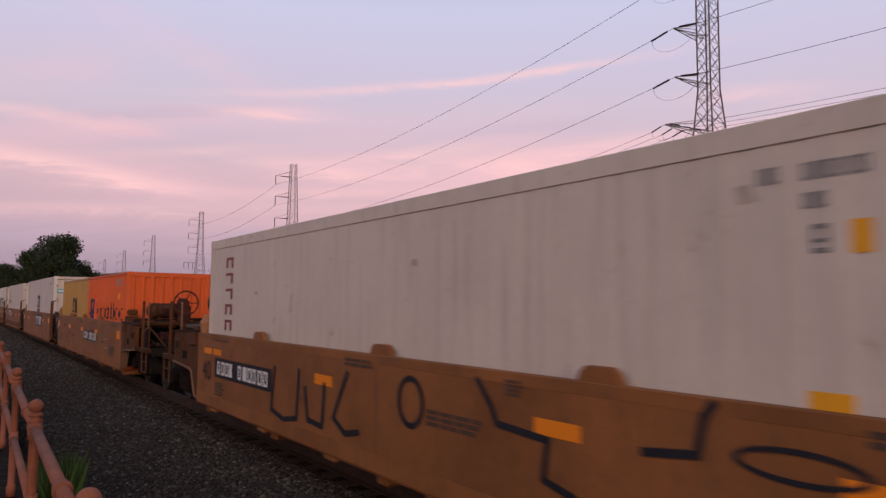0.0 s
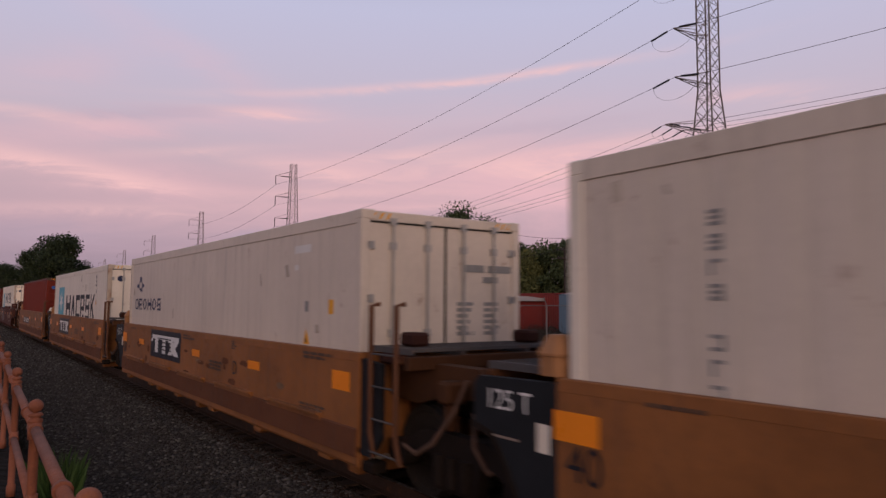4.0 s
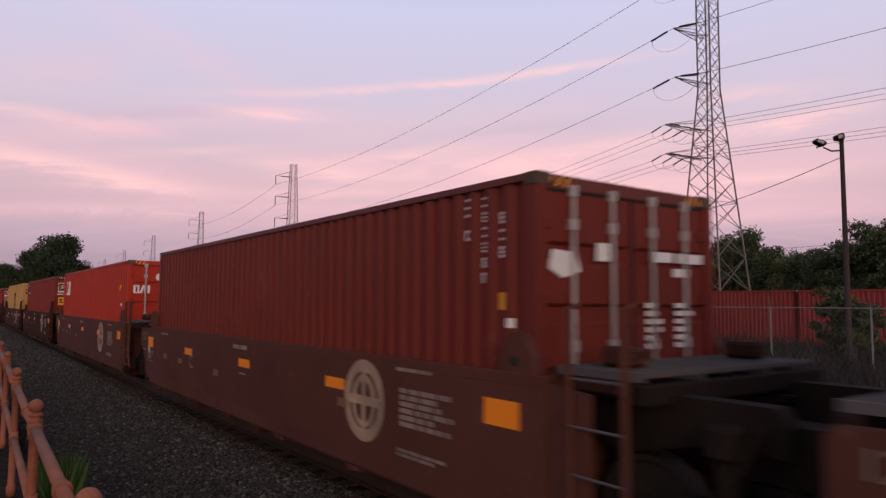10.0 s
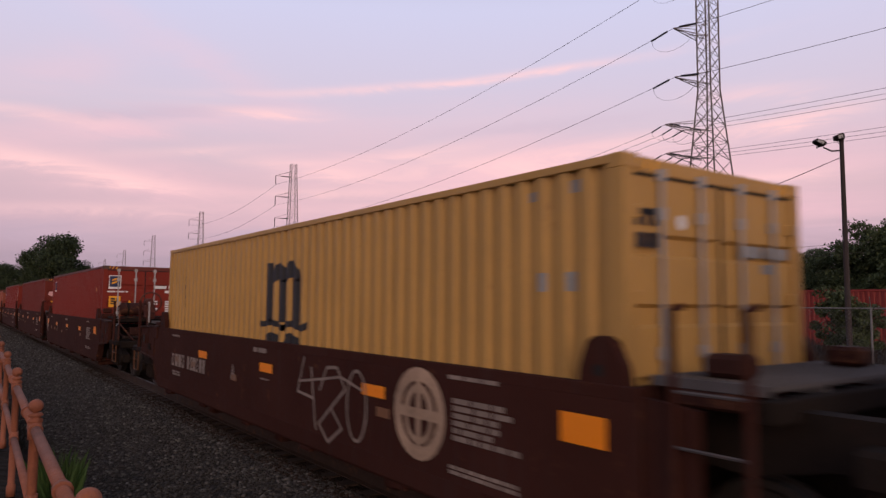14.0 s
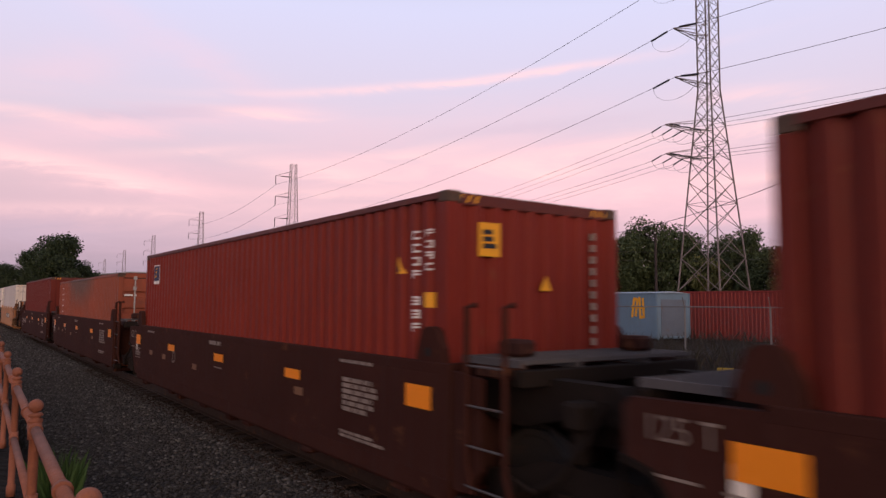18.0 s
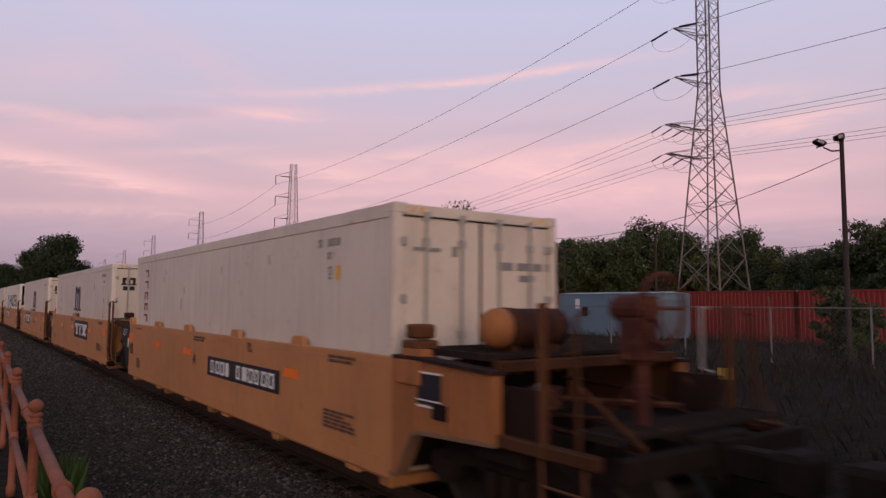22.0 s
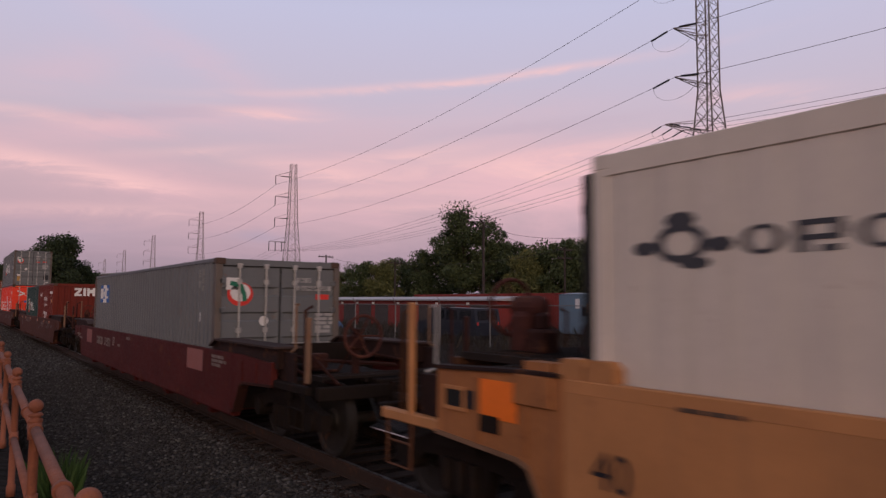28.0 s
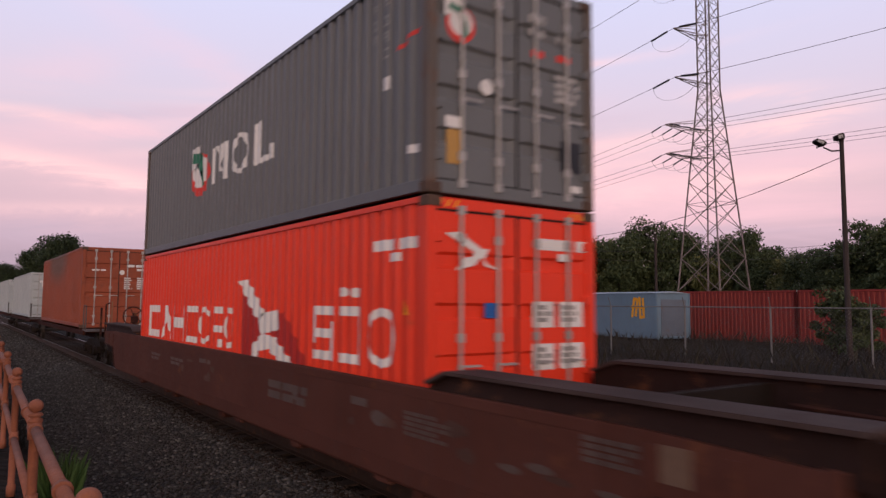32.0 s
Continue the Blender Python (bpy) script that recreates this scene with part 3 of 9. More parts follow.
def rails():
    head = [(-0.036, -0.04), (-0.034, -0.006), (-0.022, 0.0), (0.022, 0.0), (0.034, -0.006), (0.036, -0.04), (0.009, -0.05), (0.009, -0.145), (0.07, -0.16), (0.07, -0.172), (-0.07, -0.172), (-0.07, -0.16), (-0.009, -0.145), (-0.009, -0.05)]
    for s in (-1, 1):
        x = XC + s * 0.7535
        r = root("rail", pose(x, 0, 0), "rusty steel rail with a bright worn head", "rail", "rails of the track", "structure")
        bm = bmesh.new()
        prism(bm, head, -450, 900, "y")
        part("rail_body", bm, M_RAIL, r)
        part("rail_head", boxed(-0.022, 0.022, -450, 900, 0.0005, 0.003), M_RAILTOP, r)


rails()


def railing():
    """Pipe railing with ball finials along the footpath."""
    x0, y0, dx, dy = 0.415, 2.58, 0.0735, 2.47
    zt = 1.43
    r = root("pipe_railing", pose(0, 0, 0.265), "rust-stained pink pipe railing with ball finials beside the path", "railing")
    turn = -math.degrees(math.atan2(dx, dy))
    post = lathe(bmesh.new(), [(0.038, 0.0), (0.038, 0.10), (0.029, 0.11), (0.029, 0.955), (0.040, 0.965), (0.040, 1.02)], 12)
    post_me = mesh_of("post", post, M_PIPE)
    fin = []
    for a in range(0, 11):
        t = radians(-75 + a * 15.5)
        fin.append((0.043 * math.cos(t), 1.124 + 0.043 * math.sin(t)))
    prof = [(0.036, 1.02), (0.044, 1.025), (0.044, 1.04), (0.032, 1.048), (0.030, 1.056), (0.043, 1.062), (0.043, 1.074), (0.030, 1.082)] + fin
    fin_me = mesh_of("finial", lathe(bmesh.new(), prof, 16), M_PIPE)
    tee = bmesh.new()
    rod(tee, (0, -0.10, 0.985), (0, 0.10, 0.985), 0.041, 12)
    rod(tee, (0, 0, 0.92), (0, 0, 1.03), 0.040, 12)
    tee_me = mesh_of("tee_fitting", tee, M_PIPE)
    low = bmesh.new()
    rod(low, (0, -0.075, 0.52), (0, 0.075, 0.52), 0.038, 12)
    rod(low, (0, 0, 0.46), (0, 0, 0.58), 0.037, 12)
    low_me = mesh_of("cross_fitting", low, M_PIPE)
    top = bmesh.new()
    rod(top, (0, 0.05, 0.985), (0, dy - 0.05, 0.985), 0.030, 12)
    rod(top, (0, dy * 0.30, 0.985), (0, dy * 0.30 + 0.05, 0.985), 0.042, 12)
    top_me = mesh_of("top_pipe", top, M_PIPE)
    mid = bmesh.new()
    rod(mid, (0, 0.04, 0.52), (0, dy - 0.04, 0.52), 0.028, 12)
    mid_me = mesh_of("middle_pipe", mid, M_PIPE)
    for me in (post_me, fin_me, tee_me, low_me, top_me, mid_me):
        me.polygons.foreach_set("use_smooth", [len(p.vertices) == 4 for p in me.polygons])
    for k in range(-1, 14):
        at = pose(x0 + k * dx, y0 + k * dy, 0, 0, 0, turn)
        for nm, me in (("post", post_me), ("finial", fin_me), ("tee_fitting", tee_me), ("cross_fitting", low_me), ("top_pipe", top_me), ("middle_pipe", mid_me)):
            part(nm, me, None, r, at=at)


railing()

# ---- containers ----
CW = 1.219


def corr(L, deep=0.044, a=0.10, pitch=0.242, base=0.009):
    """Folds of a corrugated wall: (place along it, depth behind the outer face)."""
    n = max(1, round((L - 2 * a) / pitch))
    p = (L - 2 * a) / n
    res = [(a, base)]
    for i in range(n):
        y = a + i * p
        res += [(y + p * 0.32, base), (y + p * 0.48, base + deep), (y + p * 0.84, base + deep), (y + p, base)]
    return res


def folded(prof, z0, z1, flip):
    bm = bmesh.new()
    lo = [bm.verts.new((flip * (-CW + d), y, z0)) for y, d in prof]
    hi = [bm.verts.new((flip * (-CW + d), y, z1)) for y, d in prof]
    for i in range(len(prof) - 1):
        q = (lo[i], hi[i], hi[i + 1], lo[i + 1])
        bm.faces.new(q if flip > 0 else q[::-1])
    bmesh.ops.recalc_face_normals(bm, faces=bm.faces[:])
    inner = [bm.verts.new((flip * (-CW + 0.06), prof[0][0], z)) for z in (z0, z1)] + [bm.verts.new((flip * (-CW + 0.06), prof[-1][0], z)) for z in (z1, z0)]
    bm.faces.new(inner)
    return bm


def end_fold(H):
    bm = bmesh.new()
    xs = corr(2 * CW, 0.04, 0.12, 0.25)
    lo = [bm.verts.new((x - CW, 0.012 + d, 0.14)) for x, d in xs]
    hi = [bm.verts.new((x - CW, 0.012 + d, H - 0.11)) for x, d in xs]
    for i in range(len(xs) - 1):
        bm.faces.new((lo[i], lo[i + 1], hi[i + 1], hi[i]))
    return bm


def door_leaf(H, sgn, ribs):
    """One door leaf in the front end, with pressed horizontal recesses."""
    bm = bmesh.new()
    x0, x1 = (0.012, CW - 0.10)
    z0, z1 = 0.16, H - 0.14
    cols = [x0, x0 + 0.09, x1 - 0.09, x1]
    zs = [z0]
    n = ribs
    for i in range(n):
        c = z0 + (z1 - z0) * (i + 1) / (n + 1)
        zs += [c - 0.09, c - 0.06, c + 0.06, c + 0.09]
    zs.append(z1)
    grid = []
    for j, z in enumerate(zs):
        row = []
        for i, x in enumerate(cols):
            d = 0.035
            if j not in (0, len(zs) - 1) and (j - 1) % 4 in (1, 2):
                d = 0.07
            row.append(bm.verts.new((sgn * x, 0.035 if i in (0, 3) else d, z)))
        grid.append(row)
    for a, b in zip(grid, grid[1:]):
        for i in range(3):
            q = (a[i], a[i + 1], b[i + 1], b[i])
            bm.faces.new(q if sgn > 0 else q[::-1])
    return bm


def lock_bar(H):
    bm = bmesh.new()
    rod(bm, (0, 0.012, 0.10), (0, 0.012, H - 0.09), 0.019, 8)
    for z in (0.13, 0.42, H * 0.5, H - 0.42, H - 0.13):
        box(bm, -0.045, 0.045, 0.0, 0.045, z - 0.045, z + 0.045)
    box(bm, -0.03, 0.03, 0.004, 0.03, H * 0.40 - 0.09, H * 0.40 + 0.02)
    box(bm, -0.02, 0.26, -0.004, 0.012, H * 0.40 - 0.012, H * 0.40 + 0.012)
    return bm


def hinge():
    return box(bmesh.new(), -0.09, 0.02, 0.0, 0.05, -0.05, 0.05, bevel=0.008)


def casting():
    bm = boxed(-0.089, 0.089, -0.081, 0.081, -0.059, 0.059, bevel=0.012)
    lathe(bm, [(0.030, -0.0895), (0.030, -0.087)], 8, (0, 0), "x")
    return bm


def container(y0, L, H, z, mat, label, front="doors", smooth=False, ribs=4, rail_mat=None, post_mat=None, group="freight containers", bar_mat=None, back_mat=None):
    """A freight container whose front end faces down the line; returns its root and the folds of its side wall."""
    rail_mat, post_mat, bar_mat = rail_mat or mat, post_mat or mat, bar_mat or M_BAR
    r = root("freight_container", pose(XC, y0, z), label, "container", group)
    MOVERS.append((r, XC, y0, z))
    prof = corr(L, 0.004, 0.1, 0.32, 0.010) if smooth else corr(L)
    k = (L, H, smooth)
    for s in (1, -1):
        part("side_wall", kept(("side_wall", s) + k, lambda: folded(prof, 0.13, H - (0.15 if smooth else 0.07), s), mat), None, r)
        part("top_rail", kept(("top_rail", s) + k, lambda: boxed(*sorted((-s * CW, -s * (CW - 0.06))), 0.13, L - 0.13, H - (0.165 if smooth else 0.075), H - 0.008, bevel=0.006), rail_mat), None, r)
        part("bottom_rail", kept(("bottom_rail", s) + k, lambda: boxed(*sorted((-s * CW, -s * (CW - 0.07))), 0.13, L - 0.13, 0.02, 0.15, bevel=0.006), rail_mat), None, r)
        for e, ye in ((0, 0.0), (1, L)):
            ya, yb = sorted((ye, ye + (0.14 if e == 0 else -0.14)))
            part("corner_post", kept(("corner_post", s, e) + k, lambda: boxed(*sorted((-s * CW, -s * (CW - 0.12))), ya, yb, 0.11, H - 0.11, bevel=0.008), post_mat), None, r)
            for zz in (0.059, H - 0.059):
                part("corner_casting", kept(("corner_casting",), casting, M_CAST if mat in (M_RED, M_DKRED, M_CAI, M_RUST, M_HOT, M_GREY, M_GREEN, M_BRICKRED) else post_mat), None, r, at=pose(-s * (CW - 0.0885), (ya + yb) / 2 + (0.009 if e == 0 else -0.009), zz))
    part("roof", kept(("roof",) + k, lambda: boxed(-CW + 0.06, CW - 0.06, 0.1, L - 0.1, H - 0.05, H - 0.022), rail_mat), None, r)
    part("floor_frame", kept(("floor_frame",) + k, lambda: boxed(-CW + 0.07, CW - 0.07, 0.06, L - 0.06, 0.04, 0.14), M_STEEL), None, r)
    for e, ye in ((0, 0.02), (1, L - 0.12)):
        part("header", kept(("header", e) + k, lambda: boxed(-CW + 0.12, CW - 0.12, ye, ye + 0.10, H - 0.13, H - 0.01, bevel=0.006), rail_mat), None, r)
        part("sill", kept(("sill", e) + k, lambda: boxed(-CW + 0.12, CW - 0.12, ye, ye + 0.10, 0.01, 0.15, bevel=0.006), rail_mat), None, r)
    back = part("end_wall", kept(("end_wall", "rear") + k, lambda: end_fold(H), back_mat or mat), None, r, at=pose(0, L, 0, 0, 0, 180))
    if front == "doors":
        for s in (-1, 1):
            d = part("door", kept(("door", s, ribs) + k, lambda: door_leaf(H, s, ribs), mat), None, r)
            for x in (0.28, 0.78):
                part("locking_bar", kept(("locking_bar",) + k, lambda: lock_bar(H), bar_mat), None, d, at=pose(s * x, 0, 0))
            for zz in (0.4, H * 0.36, H * 0.64, H - 0.42):
                part("hinge", kept(("hinge",), hinge, bar_mat if smooth else mat), None, d, at=pose(s * (CW - 0.09), 0.0, zz, 0, 0, 0 if s > 0 else 180) @ pose(0, 0 if s > 0 else -0.05, 0))
        part("door_gasket", kept(("door_gasket",) + k, lambda: box(box(boxed(-0.013, 0.013, 0.022, 0.05, 0.16, H - 0.14), -CW + 0.12, CW - 0.12, 0.024, 0.05, H - 0.15, H - 0.13), -CW + 0.12, CW - 0.12, 0.024, 0.05, 0.15, 0.165), M_GASKET), None, r)
    elif front == "wall":
        part("end_wall", kept(("end_wall",) + k, lambda: end_fold(H), mat), None, r)
    return r, prof


# ---- well cars ----
M_RUSTY = shader("rusted_brake_gear", (0.036, 0.014, 0.011), 0.8, 0, 0.25, 6, 0.6, spec=0.08)
M_DRUM = shader("rust_red_brake_housing", (0.070, 0.024, 0.018), 0.8, 0, 0.3, 6, 0.6, 0.3, spec=0.08)
# top plate of the end covers, paler than the cover below it
M_PALETOP = shader("pale_walked_plate", (0.055, 0.037, 0.033), 0.85, 0, 0.3, 7, 0.5, 0.1, spec=0.06, rust_col=(0.045, 0.024, 0.019))
M_COVER = shader("dull_brown_deck_cover", (0.024, 0.012, 0.010), 0.75, 0, 0.2, 6, 0.4, 0.2, spec=0.1)
M_POST = shader("rust_brown_ladder_paint", (0.105, 0.045, 0.024), 0.7, 0, 0.2, 7, 0.4, 0.2, spec=0.1)
M_HOSE = shader("dusty_brown_hose", (0.10, 0.058, 0.042), 0.8, 0, 0.2, 8, spec=0.1)
M_WORN = shader("worn_pale_guide_steel", (0.29, 0.135, 0.055), 0.6, 0, 0.2, 7, 0.4, 0.2, rust_col=(0.20, 0.085, 0.035))
SX = 1.335     # outer face of a well car's side


def wheelset():
    bm = bmesh.new()
    rod(bm, (-1.05, 0, 0), (1.05, 0, 0), 0.08, 10)
    for s in (-1, 1):
        lathe(bm, [(0.50, s * 0.675), (0.505, s * 0.70), (WHEEL_R, s * 0.715), (WHEEL_R - 0.004, s * 0.80), (0.43, s * 0.80), (0.40, s * 0.775), (0.16, s * 0.765), (0.13, s * 0.81), (0.08, s * 0.81)], 24, (0, 0), "x")
        for a in range(4):
            t = a * math.pi / 2
            box(bm, *sorted((s * 0.776, s * 0.783)), 0.27 * math.cos(t) - 0.03, 0.27 * math.cos(t) + 0.03, 0.27 * math.sin(t) - 0.03, 0.27 * math.sin(t) + 0.03)
    return bm


def side_frame():
    bm = bmesh.new()
    out = [(-1.18, 0.40), (-1.18, 0.60), (-0.80, 0.68), (-0.45, 0.80), (0.45, 0.80), (0.80, 0.68), (1.18, 0.60), (1.18, 0.40), (0.90, 0.40), (0.62, 0.56), (0.40, 0.58), (0.32, 0.26), (-0.32, 0.26), (-0.40, 0.58), (-0.62, 0.56), (-0.90, 0.40)]
    prism(bm, out, -0.07, 0.07, "x")
    for y in (-0.89, 0.89):
        lathe(bm, [(0.12, -0.13), (0.13, -0.12), (0.13, 0.09)], 12, (y, 0.48), "x")
    for y in (-0.2, 0.0, 0.2):
        rod(bm, (-0.08, y, 0.32), (-0.08, y, 0.60), 0.075, 10)
    return bm


def truck(parent, y):
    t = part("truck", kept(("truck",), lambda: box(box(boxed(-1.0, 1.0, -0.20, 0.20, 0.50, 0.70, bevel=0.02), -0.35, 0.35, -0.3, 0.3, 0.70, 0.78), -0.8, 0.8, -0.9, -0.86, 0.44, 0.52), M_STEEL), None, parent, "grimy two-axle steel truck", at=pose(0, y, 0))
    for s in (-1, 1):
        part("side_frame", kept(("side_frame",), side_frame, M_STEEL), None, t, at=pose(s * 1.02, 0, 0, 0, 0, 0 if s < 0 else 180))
    for i, yy in enumerate((-0.89, 0.89)):
        w = part("wheelset", kept(("wheelset",), wheelset, M_WHEEL), None, t, at=pose(0, yy, WHEEL_R))
        WHEELSETS.append((i, w))
    return t


def ladder(parent, mat, x, ya, yb, z0, z1, rungs, flip=1):
    lad = part("ladder", kept(("ladder_rails", x, ya, yb, z0, z1), lambda: tube(tube(bmesh.new(), [(x + 0.03, ya - 0.05, z0), (x, ya, z0 + 0.25), (x, ya, z1), (x + 0.10 * flip, ya, z1 + 0.02)], 0.030), [(x + 0.03, yb - 0.05, z0), (x, yb, z0 + 0.25), (x, yb, z1), (x + 0.10 * flip, yb, z1 + 0.02)], 0.030), mat), None, parent)
    for i in range(rungs):
        zz = z0 + 0.06 + (1.45 - z0) * i / max(1, rungs - 1)
        part("rung", kept(("rung", x, ya, yb), lambda: rod(bmesh.new(), (x, ya, 0), (x, yb, 0), 0.012, 6), M_GRATE), None, lad, at=pose(0, 0, zz))


def gusset(parent, mat, s, y0, y1, z0, z1):
    part("bracket", kept(("bracket", s, y0, y1, z0, z1), lambda: prism(bmesh.new(), [(y0, z1), (y1, z1), (y1, z0)], *sorted((s * 0.55, s * 0.63)), "x"), mat), None, parent)


def grating(x0, x1, y0, y1, z):
    """Open steel walkway: an edge frame, bearing bars across the car and two stringers below."""
    bm = bmesh.new()
    for a, b in ((x0, x0 + 0.03), (x1 - 0.03, x1)):
        box(bm, a, b, y0, y1, z - 0.03, z + 0.034)
    n = max(2, int((y1 - y0) / 0.055))
    for i in range(n + 1):
        y = y0 + (y1 - y0 - 0.018) * i / n
        box(bm, x0 + 0.03, x1 - 0.03, y, y + 0.018, z - 0.002, z + 0.030)
    for f in (0.3, 0.7):
        x = x0 + (x1 - x0) * f
        box(bm, x - 0.02, x + 0.02, y0, y1, z - 0.06, z - 0.002)
    return bm


def edge_strip(pts, w, lo, hi):
    """A flat bar bent along a line of (y, z) points, w deep below the line."""
    bm = bmesh.new()
    for (a, b), (c, d) in zip(pts, pts[1:]):
        prism(bm, [(a, b), (c, d), (c, d - w), (a, b - w)], *sorted((lo, hi)), "x")
    return bm


def mid_front(r, mat):
    """Inner end of a unit over the shared truck, facing down the line."""
    part("bulkhead", kept(("bulkhead_f",), lambda: boxed(-1.24, 1.24, -0.16, -0.08, 0.36, 1.50), mat), None, r)
    for s in (-1, 1):
        part("end_panel", kept(("end_panel_f", s), lambda: prism(bmesh.new(), [(-0.60, 1.40), (-0.60, 0.62), (-0.42, 0.40), (-0.20, 0.40), (-0.20, 1.44)], *sorted((s * 1.24, s * 1.30)), "x"), M_BLACKP if mat not in (M_BNSF, M_BNSF2) else mat), None, r, "dark end panel")
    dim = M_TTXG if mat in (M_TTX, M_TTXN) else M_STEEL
    for s in (-1, 1):
        gusset(r, dim, s, -1.15, -0.16, 0.75, 1.32)
    part("centre_sill", kept(("centre_sill_f",), lambda: boxed(-0.32, 0.32, -1.75, -0.16, 0.78, 1.18, bevel=0.03), M_STEEL), None, r)
    tagged(part("end_platform", kept(("end_platform_f",), lambda: grating(-1.16, 1.16, -0.98, -0.16, 1.545), M_GRATE), None, r), kind="stuff")
    part("platform_beam", kept(("platform_beam_f",), lambda: boxed(-1.22, 1.22, -1.04, -0.93, 1.36, 1.50, bevel=0.01), dim), None, r)
    for s in (-1, 1):
        part("platform_support", kept(("platform_support", s), lambda: box(boxed(*sorted((s * 0.94, s * 1.18)), -0.80, -0.36, 1.40, 1.51, bevel=0.02), *sorted((s * 0.72, s * 0.94)), -0.70, -0.40, 1.58, 1.73, bevel=0.03), M_RUSTY), None, r)
        part("jacking_pad", kept(("end_pad", s), lambda: boxed(*sorted((s * 1.14, s * 1.33)), -0.52, -0.28, 0.24, 0.36, bevel=0.02), M_STEEL), None, r)
    ladder(r, M_POST if mat in (M_TTX, M_TTXN) else mat, -1.33, -0.96, -0.45, 0.42, 2.02, 4)
    for s in (-1, 1):
        part("edge_beam", kept(("edge_beam", s), lambda: prism(bmesh.new(), [(-0.16, 1.02), (-0.16, 1.42), (-1.75, 1.42), (-1.85, 1.30), (-1.85, 1.12), (-1.2, 1.10), (-0.7, 0.98)], *sorted((s * 0.72, s * 0.90)), "x"), dim), None, r)
        part("bearing_arm", kept(("bearing_arm", s), lambda: box(boxed(*sorted((s * 0.9, s * 1.16)), -1.62, -1.42, 1.08, 1.30, bevel=0.03), *sorted((s * 0.98, s * 1.10)), -1.58, -1.46, 0.82, 1.10, bevel=0.02), dim), None, r)
    part("brake_hose", kept(("brake_hose",), lambda: tube(bmesh.new(), [(-1.22, -0.95, 0.62), (-1.2, -1.15, 0.56), (-1.18, -1.40, 0.70), (-1.1, -1.62, 1.0), (-1.0, -1.72, 1.32)], 0.024), M_HOSE if mat in (M_TTX, M_TTXN) else M_STEEL), None, r, "dusty brown brake hose")
    part("brake_hose", kept(("brake_hose2",), lambda: tube(bmesh.new(), [(-1.1, -1.95, 1.05), (-1.14, -2.0, 0.75), (-1.1, -2.15, 0.55), (-1.0, -2.3, 0.62)], 0.024), M_HOSE if mat in (M_TTX, M_TTXN) else M_STEEL), None, r, "dusty brown brake hose")
    truck(r, -1.63)


def mid_rear(r, mat, L):
    part("bulkhead", kept(("bulkhead_r", L), lambda: boxed(-1.24, 1.24, L + 0.03, L + 0.11, 0.36, 1.50), mat), None, r)
    for s in (-1, 1):
        p = part("end_panel", kept(("end_panel_r", s, L), lambda: prism(bmesh.new(), [(L + 0.02, 0.36), (L + 0.02, 1.46), (L + 0.96, 1.44), (L + 1.02, 1.38), (L + 1.02, 1.06), (L + 0.78, 1.00), (L + 0.62, 0.80), (L + 0.34, 0.36)], *sorted((s * 1.24, s * (SX - 0.01))), "x"), M_BLACKP if mat not in (M_BNSF, M_BNSF2) else mat), None, r, "dark end panel")
        part("panel_edge", kept(("panel_edge", s, L), lambda: edge_strip([(L + 1.04, 1.06), (L + 0.78, 1.00), (L + 0.62, 0.80), (L + 0.34, 0.36)], 0.05, s * 1.18, s * (SX + 0.012)), M_STEEL), None, p)
        if s < 0:
            letters("125 T", 0.17, M_CHALK if mat not in (M_BNSF, M_BNSF2) else M_FADED, p, L + 0.86, 1.19, -SX + 0.01)
            paint("plate", [rect(L + 0.10, L + 0.24, 0.92, 1.14)], M_CREAM, p, x=-SX + 0.01)
            paint("stencil", [rect(L + 0.45, L + 0.85, 0.96, 0.98)], M_FADED, p, x=-SX + 0.01)
    part("centre_sill", kept(("centre_sill_r", L), lambda: boxed(-0.30, 0.30, L + 0.11, L + 1.5, 0.80, 1.16, bevel=0.03), M_TTXG if mat in (M_TTX, M_TTXN) else M_STEEL), None, r)
    tagged(part("end_platform", kept(("end_platform_r", L), lambda: grating(-1.16, 1.16, L + 0.36, L + 1.02, 1.52), M_GRATE), None, r), kind="stuff")
    part("end_beam", kept(("end_beam_r", L), lambda: boxed(-1.22, 1.22, L + 0.90, L + 1.02, 1.34, 1.49, bevel=0.015), M_TTXG if mat in (M_TTX, M_TTXN) else M_STEEL), None, r)
    for s in (-1, 1):
        part("arm_plate", kept(("arm_plate", s, L), lambda: prism(bmesh.new(), [(L + 0.11, 0.62), (L + 0.11, 1.34), (L + 1.55, 1.30), (L + 1.70, 1.12), (L + 1.35, 0.92), (L + 0.75, 0.90)], *sorted((s * 0.66, s * 0.78)), "x"), M_STEEL), None, r)


